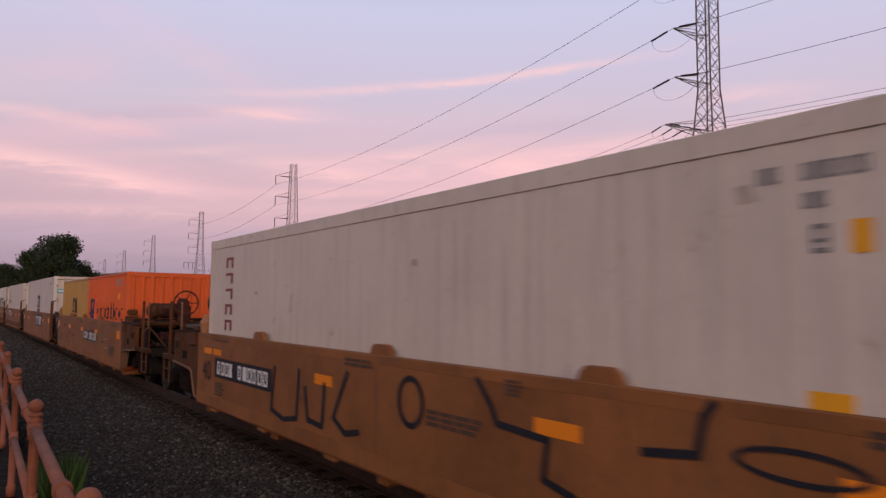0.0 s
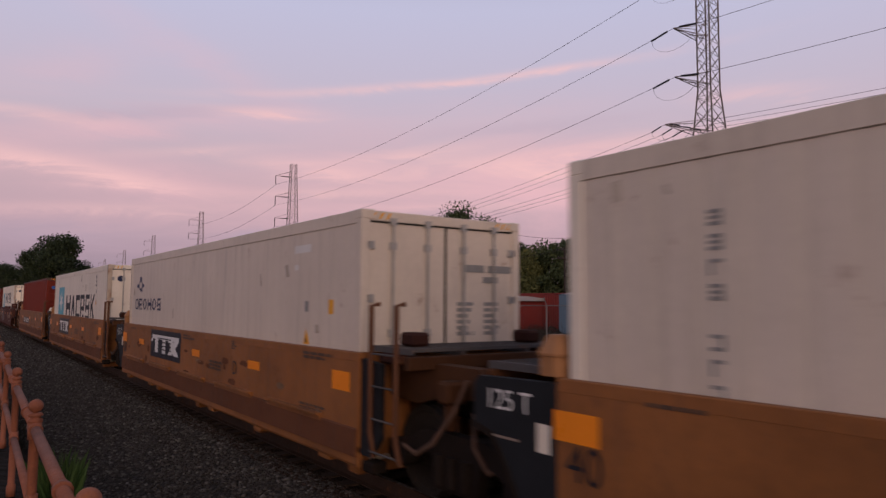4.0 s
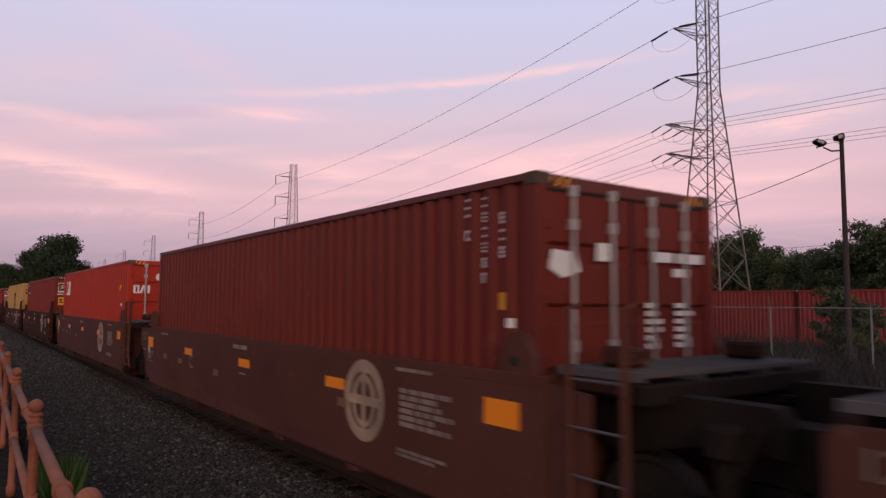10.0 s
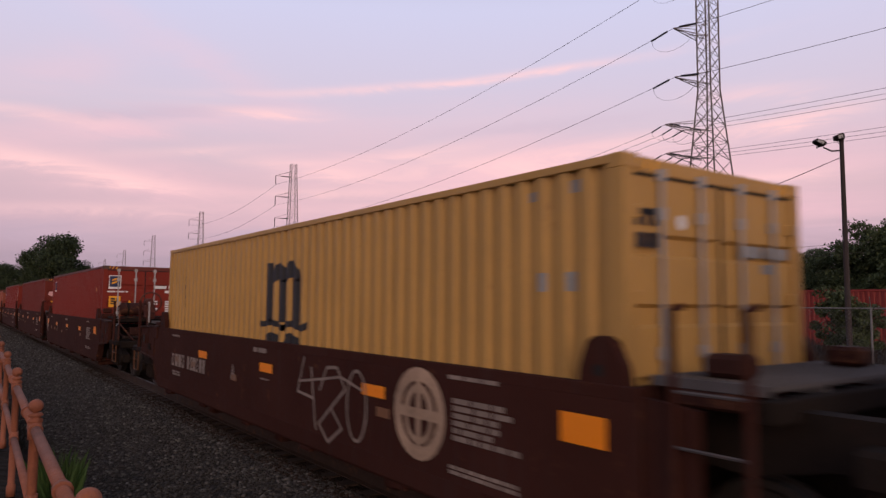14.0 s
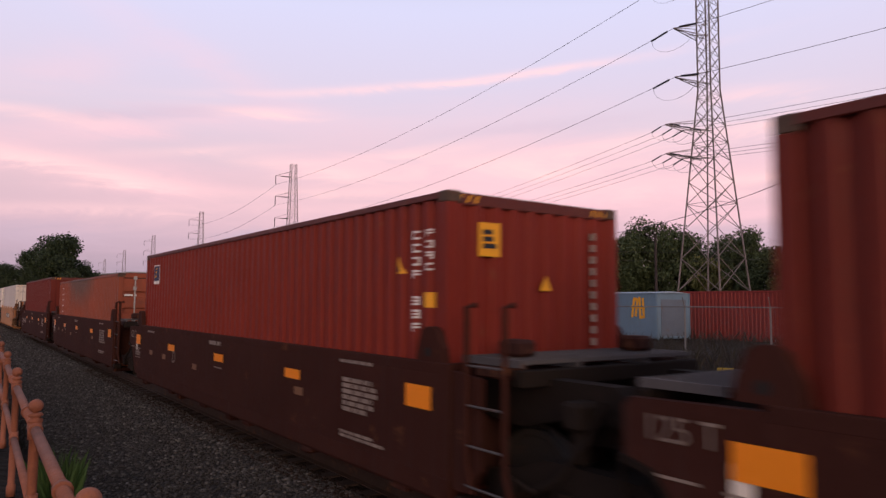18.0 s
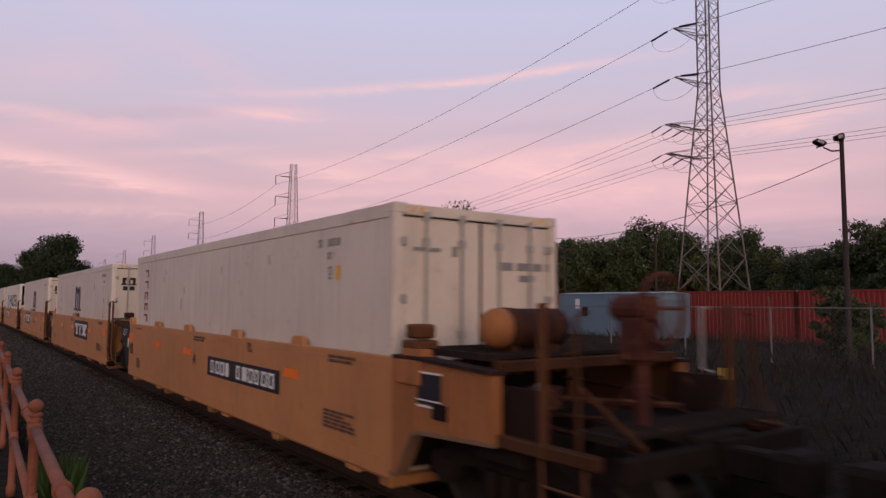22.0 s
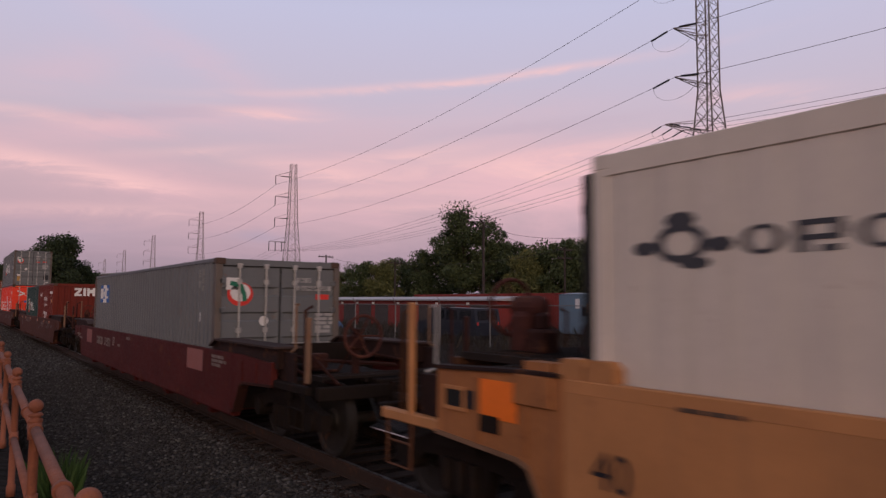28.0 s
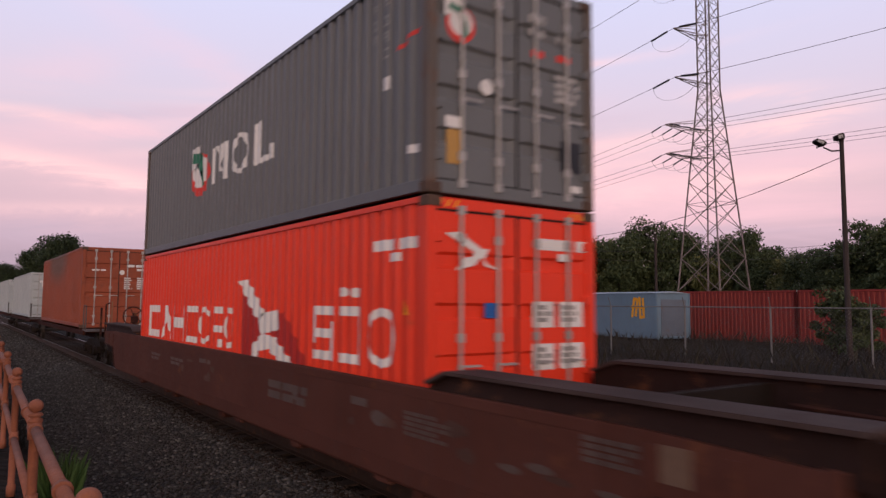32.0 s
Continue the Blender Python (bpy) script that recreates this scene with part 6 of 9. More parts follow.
def upright_word(key, y, w, z_top, z_bot, n, mat, seed=0):
    """A word set upright, letter under letter, as plain blocks."""
    polys = []
    p = (z_top - z_bot) / n
    rnd = random.Random(seed)
    for i in range(n):
        z1 = z_top - i * p
        z0 = z1 - p * 0.68
        polys += [rect(y, y + w * 0.28, z0, z1), rect(y, y + w, z1 - p * 0.17, z1)]
        if rnd.random() < 0.6:
            polys.append(rect(y + w * 0.72, y + w, z0, z1))
    on(key, "upright_word", polys, mat)


def small_column(key, y, w, z_top, z_bot, mat, seed=0):
    n = max(2, int((z_top - z_bot) / (w * 1.22)))
    p = (z_top - z_bot) / n
    rnd = random.Random(seed)
    polys = []
    for i in range(n):
        if i % 5 == 4 and rnd.random() <= 0.5:
            continue
        z1 = z_top - i * p
        z0 = z1 - p * 0.66
        h = z1 - z0
        side = 0.0 if rnd.random() < 0.5 else 0.58
        polys += [rect(y + w * (0.10 + side), y + w * (0.32 + side), z0, z1), rect(y + w * 0.1, y + w * 0.9, z1 - h * 0.24, z1)]
        if rnd.random() < 0.75:
            polys.append(rect(y + w * 0.1, y + w * 0.9, z0, z0 + h * 0.24))
        if rnd.random() < 0.6:
            polys.append(rect(y + w * 0.1, y + w * 0.9, z0 + h * 0.4, z0 + h * 0.6))
    on(key, "number_column", polys, mat)


def triangle_sign(key, y, z, s=0.2):
    on(key, "warning_sign", [[(y - s / 2, z), (y + s / 2, z), (y, z + s)]], M_YELLOW)
    on(key, "warning_mark", [[(y - s * 0.12, z + s * 0.12), (y + s * 0.12, z + s * 0.12), (y, z + s * 0.6)]], M_INK, lift=0.008)


def big_m(key, y_left, y_right, z0, z1):
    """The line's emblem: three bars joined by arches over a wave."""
    w = y_left - y_right
    h = z1 - z0
    y = lambda f: y_left - f * w
    polys = [rect(y(0.0), y(0.25), z0, z1), rect(y(0.43), y(0.64), z0, z1 - h * 0.3), rect(y(0.79), y(1.0), z0, z1 - h * 0.3)]
    polys += ring_polys(y(0.44), z1 - h * 0.34, w * 0.20, h * 0.34, w * 0.105, h * 0.28, 12, 0, 180)
    polys += ring_polys(y(0.80), z1 - h * 0.34, w * 0.20, h * 0.35, w * 0.105, h * 0.28, 12, 0, 180)
    wave = [(-0.18, 0.0), (-0.08, -0.05), (0.08, -0.03), (0.25, 0.0), (0.42, -0.05), (0.56, -0.09), (0.70, -0.03), (0.86, 0.0), (1.0, -0.07), (1.12, -0.08), (1.20, -0.02)]
    polys += stroke([(y(f), z0 + h * g) for f, g in wave], h * 0.10)
    polys += [disc(y(0.25), z0 - h * 0.36, w * 0.23, h * 0.19, 16), disc(y(0.80), z0 - h * 0.36, w * 0.24, h * 0.20, 16)]
    on(key, "emblem", polys, M_INK, "large black emblem over a wave")


def star_panel(key, y_left, y_right, z0, z1, front=False):
    f = on_front if front else on
    cy, cz = (y_left + y_right) / 2, (z0 + z1) / 2
    r = min(abs(y_left - y_right), z1 - z0) * 0.42
    f(key, "star_panel", [rect(y_left, y_right, z0, z1)], M_SKYBLUE, "pale blue emblem panel")
    kw = {"lift": 0.009}
    rays = []
    for i in range(7):
        a = math.pi / 2 + i * 2 * math.pi / 7
        b = 0.30
        ry = abs(y_left - y_right) / 2 * 0.82
        rz = (z1 - z0) / 2 * 0.82
        rays.append([(cy + ry * math.cos(a), cz + rz * math.sin(a)), (cy + ry * 0.34 * math.cos(a + 0.45), cz + rz * 0.34 * math.sin(a + 0.45)), (cy, cz), (cy + ry * 0.34 * math.cos(a - 0.45), cz + rz * 0.34 * math.sin(a - 0.45))])
    f(key, "star", rays, M_CHALK, **kw)


def door_notes(key, s=1.0, mat=None, top=2.48, seed=0, n=True):
    """Numbers and weight tables on the far door leaf, as plain bars."""
    mat = mat or M_NOTE
    k = top / 2.48
    on_front(key, "number", bars(0.26, 1.12, top - 0.18, 0.12, 1, seed, 0.8, 0.05) + bars(0.60, 0.86, top - 0.33, 0.10, 1, seed + 1, 0.8, 0.05), mat)
    if n:
        on_front(key, "weight_table", bars(0.18, 0.47, 1.82 * k, 0.075, 6, seed + 2, 0.62, 0.5) + bars(0.62, 0.90, 1.82 * k, 0.075, 6, seed + 3, 0.62, 0.4), mat)


def corner_stripes(key, H):
    """Yellow and black height stripes on the front header and top rail."""
    polys = []
    for x in (-1.08, -0.98, -0.88, 0.80, 0.90, 1.0):
        polys.append([(x, H - 0.105), (x + 0.03, H - 0.105), (x + 0.07, H - 0.03), (x + 0.04, H - 0.03)])
    on_front(key, "height_stripes", polys, M_YELLOW, y=0.02)


for k, b in BOX.items():
    if k in ("c5", "c7", "c8", "c9", "c10", "c11", "c12", "c13", "c15", "c2", "c3", "c4", "c16", "c17", "c18", "c23"):
        corner_stripes(k, HC)

# white ribbed boxes with an upright red word
for k, sd in (("c0", 1), ("c16", 2)):
    upright_word(k, 11.0, 0.36, 2.55, 0.98, 6, M_ROSE, sd)
    on(k, "number", plate_bars(1.86, 1.72, 2.50, 2.60, 3, sd) + plate_bars(1.60, 1.24, 2.50, 2.60, 6, sd) + plate_bars(1.60, 1.46, 2.34, 2.43, 3, sd), M_GREYINK)
    on(k, "notice", mark("frame", 1.555, 1.455, 2.09, 2.25, 0.16) + [rect(1.535, 1.475, 2.15, 2.17)], M_GREYINK)
    on(k, "warning_label", [rect(1.24, 1.35, 2.08, 2.26)], M_YELLOW)
on("c0", "warning_label", [rect(1.36, 1.60, 1.22, 1.34)], M_YELLOW)
on("c0", "height_label", [rect(0.35, 0.95, 2.78, 2.84)], M_YELLOW)
door_notes("c16", mat=M_GREYINK, seed=91, n=False)
on_front("c16", "label", bars(-0.95, -0.5, 2.42, 0.06, 1, 3) + [rect(-0.42, -0.34, 2.33, 2.45)], M_GREYINK)

# orange twenty-foot box
emb = [[(5.51, 1.873), (5.16, 1.873), (5.30, 1.60), (5.42, 1.26), (5.58, 1.23), (5.73, 1.38)], [(5.30, 1.60), (5.22, 1.56), (5.04, 1.24), (5.36, 1.24), (5.42, 1.27)],
       [(5.09, 1.873), (4.80, 1.875), (4.97, 1.56), (5.22, 1.56)], [(5.22, 1.56), (4.79, 1.545), (4.79, 1.40), (5.13, 1.39)], [(5.13, 1.40), (4.99, 1.39), (4.95, 1.255), (5.05, 1.24)]]
on("c1a", "emblem", emb, M_NAVY, "dark blue slanted emblem")
low = even(4.01, 0.40, 10, 0.72)
on("c1a", "brand_word", mark("gate", 4.38, 4.06, 1.26, 1.73, 0.2) + marks(("ring",) * 4 + ("bar",) + ("ring",) * 5, low[:4] + [(2.55, 2.40)] + low[5:], 1.28, 1.62, 0.26) + [rect(3.70, 3.63, 1.10, 1.6), rect(2.10, 2.04, 1.28, 1.75), rect(1.80, 1.74, 1.28, 1.75)], M_INK)
triangle_sign("c1a", 1.03, 1.86, 0.22)
on("c1a", "number", bars(1.4, 0.6, 2.42, 0.11, 2, 4), M_GREYINK)
# tan twenty-foot box
big_m("c1b", 3.42, 2.35, 1.42, 1.92)
small_column("c1b", 5.05, 0.11, 2.25, 0.95, M_INK, 1)
small_column("c1b", 4.74, 0.11, 2.12, 0.95, M_INK, 2)
on("c1b", "label", [rect(0.85, 1.0, 1.5, 1.7), rect(1.25, 1.35, 2.2, 2.4)], M_GREYINK)

# white refrigerated boxes
for k, ml, mr, up in (("c2", 6.6, 5.5, False), ("c17", 6.93, 5.78, True), ("c18", 6.65, 5.40, True)):
    big_m(k, ml, mr, 1.52, 2.33 if up else 2.10)
    if up:
        small_column(k, 10.84, 0.12, 2.38, 0.95, M_CHARCOAL, 4)
        small_column(k, 10.60, 0.11, 2.24, 0.95, M_CHARCOAL, 5)
    else:
        small_column(k, 10.9, 0.12, 2.4, 1.0, M_GREYINK, 4)
    on(k, "number", bars(1.70, 0.9, 2.62, 0.12, 1, 7) + bars(1.4, 1.1, 2.42, 0.09, 1, 8), M_GREYINK)
    triangle_sign(k, 1.30, 1.30, 0.22)
    on(k, "label", [rect(0.45, 0.58, 1.70, 1.88), rect(1.2, 1.3, 1.75, 1.9)], M_GREYINK)
    a = -0.50 if k == "c2" else -0.94
    on_front(k, "emblem", [rect(a, a + 0.09, 2.30, 2.48), rect(a + 0.14, a + 0.22, 2.30, 2.46), rect(a + 0.28, a + 0.36, 2.30, 2.46), rect(a, a + 0.36, 2.42, 2.49), rect(a - 0.03, a + 0.39, 2.27, 2.31), rect(a + 0.02, a + 0.16, 2.12, 2.24), rect(a + 0.20, a + 0.34, 2.12, 2.24)], M_INK)
    on_front(k, "weight_table", [rect(0.24, 0.58, 1.50, 2.08)] if k != "c2" else [], M_NOTE) if k != "c2" else None
    on_front(k, "number", bars(0.35, 1.1, 2.47, 0.12, 1, 9, 0.8, 0.05) + bars(0.22, 0.58, 2.08, 0.09, 5, 10) + bars(0.66, 1.06, 2.08, 0.09, 6, 11), M_GREYINK, lift=0.009)
    on_front(k, "round_label", [disc(-0.28 if k != "c2" else -0.34, 2.40 if k != "c2" else 2.60, 0.07, 0.08, 12)], M_GREYINK)
on_front("c2", "blue_sticker", [rect(-1.11, -0.63, 2.14, 2.33)], M_SKYBLUE)
on_front("c2", "sticker_text", bars(-1.05, -0.7, 2.27, 0.09, 1, 2), M_CHALK, lift=0.009)
on_front("c18", "yellow_label", [rect(-0.39, -0.10, 1.31, 1.45)], M_YELLOW)

# white boxes with a dark blue emblem and word
for k, low in (("c3", True), ("c20", False)):
    cy, cz = (11.10 if low else 11.45), 2.20
    on(k, "emblem", ring_polys(cy, cz, 0.20, 0.13, 0.07, 0.05, 14) + [disc(cy + 0.28, cz - 0.02, 0.10, 0.05, 8), disc(cy - 0.28, cz - 0.02, 0.10, 0.05, 8), disc(cy, cz + 0.15, 0.12, 0.06, 8), disc(cy - 0.1, cz - 0.13, 0.12, 0.04, 8)], (M_NAVY if low else M_CHARCOAL), "small dark blue emblem")
    if low:
        on(k, "brand_word", marks(("ring", "step", "ring", "gate", "ring", "stack"), ((11.60, 11.26), (11.20, 10.86), (10.79, 10.42), (10.33, 9.94), (9.86, 9.51), (9.41, 9.10)), 1.60, 1.87, 0.25), M_NAVY)
    else:
        on(k, "brand_word", marks(("ring", "step", "ring", "gate", "ring", "stack"), even(11.06, 9.10, 6, 0.84), 2.10, 2.28, 0.25), M_CHARCOAL)
    on(k, "number", bars(1.88, 1.28, 2.57, 0.14, 1, 5, 0.75, 0.0) + bars(1.88, 1.68, 2.31, 0.10, 1, 6), M_CHALK)
    on(k, "label", [rect(1.41, 1.52, 1.68, 1.82)], M_GREYINK)
    on(k, "warning_label", [rect(0.70, 0.82, 1.66, 1.84)], M_YELLOW)
    triangle_sign(k, 1.46, 1.26, 0.2)
on("c3", "height_label", [rect(0.9, 1.5, 2.78, 2.84)], M_YELLOW)
door_notes("c3", mat=M_GREYINK, seed=95)

# boxes with a star panel and large black letters
WORD_A = ((8.58, 7.42), (7.21, 6.24), (6.06, 5.16), (4.99, 4.13), (3.91, 3.09), (2.89, 2.07))
WORD_B = ((8.29, 7.29), (7.17, 6.26), (6.13, 5.38), (5.23, 4.48), (4.32, 3.62), (3.42, 2.66))
for k, z0, z1, word in (("c4", 1.16, 2.02, WORD_A), ("c6", 1.58, 2.37, WORD_B), ("c19", 1.40, 2.20, WORD_A)):
    star_panel(k, 10.82, 9.20, 1.20 if k != "c19" else 1.16, 2.36 if k != "c19" else 2.22)
    on(k, "brand_word", marks(("gate", "peak", "comb", "step", "stack", "fork"), word, z0, z1, 0.25), M_INK, "large black block marks")
    on(k, "number", bars(2.02, 1.80, 2.62, 0.13, 3, 4) if k == "c4" else bars(1.55, 1.33, 2.58, 0.13, 3, 4) if k == "c6" else bars(0.62, 0.34, 2.66, 0.12, 3, 4), M_GREYINK)
    if k != "c19":
        star_panel(k, -0.56, -0.10, 1.62, 2.10, True)
        star_panel(k, 0.14, 0.62, 1.62, 2.10, True)
        on_front(k, "panel_text", bars(-0.54, -0.12, 1.58, 0.05, 2, 5) + bars(0.16, 0.6, 1.58, 0.05, 2, 6), M_GREYINK)
        on_front(k, "number", bars(0.42, 1.10, 2.50, 0.11, 2, 7), M_GREYINK)
        on_front(k, "round_label", [disc(-0.86, 2.48, 0.09, 0.09, 14)], M_NAVY)
triangle_sign("c4", 1.88, 1.70, 0.22)
on("c4", "label", [rect(1.83, 1.93, 2.03, 2.17)], M_GREYINK)
on("c6", "brand_word", [rect(a, b, 1.0, z) for a, b, z in ((8.23, 7.62, 1.33), (7.39, 6.79, 1.33), (6.60, 6.25, 1.36), (5.74, 5.53, 1.36), (4.79, 4.45, 1.38), (4.03, 3.80, 1.40), (3.58, 3.30, 1.40), (3.19, 2.75, 1.42))], M_INK)

# red and yellow corrugated boxes
small_column("c5", 0.66, 0.09, 2.45, 1.24, M_NOTE, 1)
small_column("c5", 0.39, 0.09, 2.45, 2.03, M_NOTE, 2)
on("c5", "warning_label", [rect(0.38, 0.52, 1.78, 1.95)], M_YELLOW)
on("c5", "notice", [rect(0.38, 0.52, 1.52, 1.71)], M_NOTE)
triangle_sign("c5", 0.45, 1.25, 0.2)
on_front("c5", "red_sign", [rect(-0.60, -0.22, 2.05, 2.32)], M_REDM)
on_front("c5", "sign_text", bars(-0.54, -0.28, 2.24, 0.11, 1, 3), M_CHALK, lift=0.009)
on_front("c5", "round_label", [disc(-0.92, 2.44, 0.09, 0.08, 12)], M_BLUE)
door_notes("c5", seed=101)

for k in ("c7", "c12"):
    for y, w, zt, zb in ((0.91, 0.10, 2.77, 2.33), (0.65, 0.11, 2.76, 1.94), (0.42, 0.10, 2.60, 2.15)):
        small_column(k, y, w, zt, zb, M_NOTE, int(y * 100))
    on(k, "warning_label", [rect(0.40, 0.52, 1.75, 1.90)], M_YELLOW)
    on(k, "notice", [rect(0.74, 0.90, 1.71, 1.79), rect(0.40, 0.52, 1.50, 1.62)] if k == "c12" else [rect(0.31, 0.38, 1.60, 1.68)], M_NOTE)
    on_front(k, "torn_sticker", [[(-1.06, 2.10), (-0.90, 2.02), (-0.68, 2.08), (-0.74, 2.24), (-1.02, 2.26)]], M_PINK if k == "c12" else M_NOTE, "torn sticker")
    on_front(k, "notice", [rect(-0.48, -0.31, 2.18, 2.34)], M_NOTE)
    door_notes(k, seed=103)
on_front("c12", "yellow_label", [rect(-0.93, -0.76, 1.73, 1.80)], M_YELLOW)


def white_mark(key, y_left, y_right, z0, z1, front=False):
    w, h = y_left - y_right, z1 - z0
    y = lambda f: y_left - f * w
    t = abs(w) * 0.13
    polys = [rect(y(0.0), y(0.14), z0 + h * 0.1, z1 - h * 0.05), rect(y(0.0), y(0.36), z1 - h * 0.15, z1), rect(y(0.0), y(0.36), z0, z0 + h * 0.15), rect(y(0.25), y(0.36), z0 + h * 0.15, z1 - h * 0.15),
             [(y(0.36), z0), (y(0.50), z0), (y(0.70), z1), (y(0.56), z1)], rect(y(0.66), y(0.76), z0, z1), rect(y(0.86), y(1.0), z0, z1)]
    (on_front if front else on)(key, "emblem", polys, M_CHALK, "white block emblem")


white_mark("c8", 11.53, 10.62, 2.03, 2.55)
white_mark("c8", -1.08, -0.67, 2.02, 2.23, True)
triangle_sign("c8", 1.03, 2.10, 0.18)
small_column("c8", 0.66, 0.09, 2.51, 1.51, M_NOTE, 3)
small_column("c8", 0.45, 0.09, 2.51, 2.2, M_NOTE, 4)
on("c8", "warning_label", [rect(0.43, 0.55, 1.90, 2.04)], M_YELLOW)
on("c8", "notice", [rect(0.80, 0.97, 1.67, 1.75)], M_NOTE)
on_front("c8", "round_label", [disc(-0.43, 2.46, 0.10, 0.10, 14)], M_NOTE)
on_front("c8", "warning_sign", [[(-0.52, 1.40), (-0.35, 1.40), (-0.435, 1.56)]], M_YELLOW)
door_notes("c8", seed=105)


def flag_mark(key, y_left, y_right, z0, z1, front=False, blue=True):
    """Square blue sign with two slanted yellow bars and a pale border."""
    f = on_front if front else on
    w, h = y_left - y_right, z1 - z0
    y = lambda q: y_left - q * w
    f(key, "sign_border", [rect(y_left, y_right, z0, z1)], M_NOTE)
    f(key, "sign", [rect(y(0.07), y(0.93), z0 + h * 0.16, z1 - h * 0.06)], M_NAVY, "blue sign with yellow bars", lift=0.008)
    polys = [[(y(0.22), z1 - h * 0.42), (y(0.80), z1 - h * 0.26), (y(0.86), z1 - h * 0.14), (y(0.30), z1 - h * 0.28)],
             [(y(0.22), z1 - h * 0.66), (y(0.66), z1 - h * 0.52), (y(0.72), z1 - h * 0.40), (y(0.26), z1 - h * 0.52)]]
    f(key, "sign_bars", polys, M_YELLOW, lift=0.012)


for k in ("c9", "c11", "c13"):
    flag_mark(k, 11.45, 11.08, 2.20, 2.63)
for k in ("c9", "c11"):
    flag_mark(k, -1.05, -0.70, 2.18, 2.60, True)
    on_front(k, "yellow_notice", [rect(-1.03, -0.70, 1.62, 1.96)], M_YELLOW, "yellow warning notice")
    on_front(k, "notice_text", bars(-0.98, -0.75, 1.90, 0.07, 3, 4), M_INK, lift=0.009)
    on_front(k, "web_text", bars(-1.08, -0.3, 2.12, 0.06, 1, 5), M_NOTE)
    on_front(k, "warning_sign", [[(-0.53, 1.68), (-0.35, 1.68), (-0.44, 1.85)]], M_YELLOW)
    door_notes(k, seed=107)
    small_column(k, 0.66, 0.09, 2.55, 1.5, M_NOTE, 9)
    triangle_sign(k, 1.15, 2.12, 0.18)
triangle_sign("c13", 0.87, 2.11, 0.18)
small_column("c13", 0.52, 0.10, 2.54, 1.47, M_NOTE, 5)
small_column("c13", 0.29, 0.09, 2.54, 2.09, M_NOTE, 6)
on("c13", "warning_label", [rect(0.25, 0.39, 1.76, 1.91)], M_YELLOW)
on_front("c13", "yellow_notice", [rect(-0.83, -0.55, 2.27, 2.61)], M_YELLOW, "yellow warning notice", y=0.012)
on_front("c13", "notice_text", bars(-0.78, -0.60, 2.54, 0.07, 3, 4), M_INK, lift=0.009, y=0.012)
on_front("c13", "warning_sign", [[(0.0, 1.94), (0.17, 1.94), (0.085, 2.10)]], M_YELLOW, y=0.012)
on_front("c13", "number_column", [rect(0.78, 0.86, 2.52 - i * 0.13, 2.60 - i * 0.13) for i in range(10)], M_FADED, y=0.012)
big_m("c10", 6.75, 5.55, 1.52, 2.38)
small_column("c10", 10.92, 0.12, 2.30, 1.16, M_INK, 7)
on("c10", "label", [rect(0.92, 1.02, 2.64, 2.72), rect(0.45, 0.55, 2.66, 2.76), rect(0.80, 0.88, 1.9, 2.05), rect(0.5, 0.58, 1.9, 2.05)], M_GREYINK)
on_front("c10", "emblem", [rect(-1.08, -1.01, 2.38, 2.50), rect(-0.97, -0.91, 2.38, 2.50), rect(-0.87, -0.81, 2.38, 2.50), rect(-1.08, -0.81, 2.46, 2.51), rect(-1.06, -0.96, 2.22, 2.33), rect(-0.92, -0.82, 2.22, 2.33)], M_INK)
door_notes("c10", mat=M_GREYINK, seed=109, n=False)
on_front("c10", "round_label", [disc(-0.52, 2.43, 0.06, 0.06, 12)], M_NOTE)
upright_word("c14", 11.0, 0.34, 2.31, 0.95, 6, M_CHALK, 8)
small_column("c14", 0.70, 0.10, 2.17, 1.53, M_NOTE, 7)
small_column("c14", 0.42, 0.10, 2.17, 1.61, M_NOTE, 8)
on_front("c14", "round_label", [disc(-0.40, 1.92, 0.09, 0.10, 14)], M_NOTE)
on_front("c14", "stencil", bars(-1.05, -0.70, 2.0, 0.07, 1, 3), M_NOTE)
door_notes("c14", top=2.18, seed=111)
for y, w, zt, zb in ((0.95, 0.10, 2.70, 2.2), (0.66, 0.11, 2.70, 1.9), (0.40, 0.10, 2.55, 2.1)):
    small_column("c15", y, w, zt, zb, M_NOTE, int(y * 100))
on_front("c15", "number_column", [rect(0.78, 0.86, 2.52 - i * 0.13, 2.60 - i * 0.13) for i in range(8)], M_FADED, y=0.012)


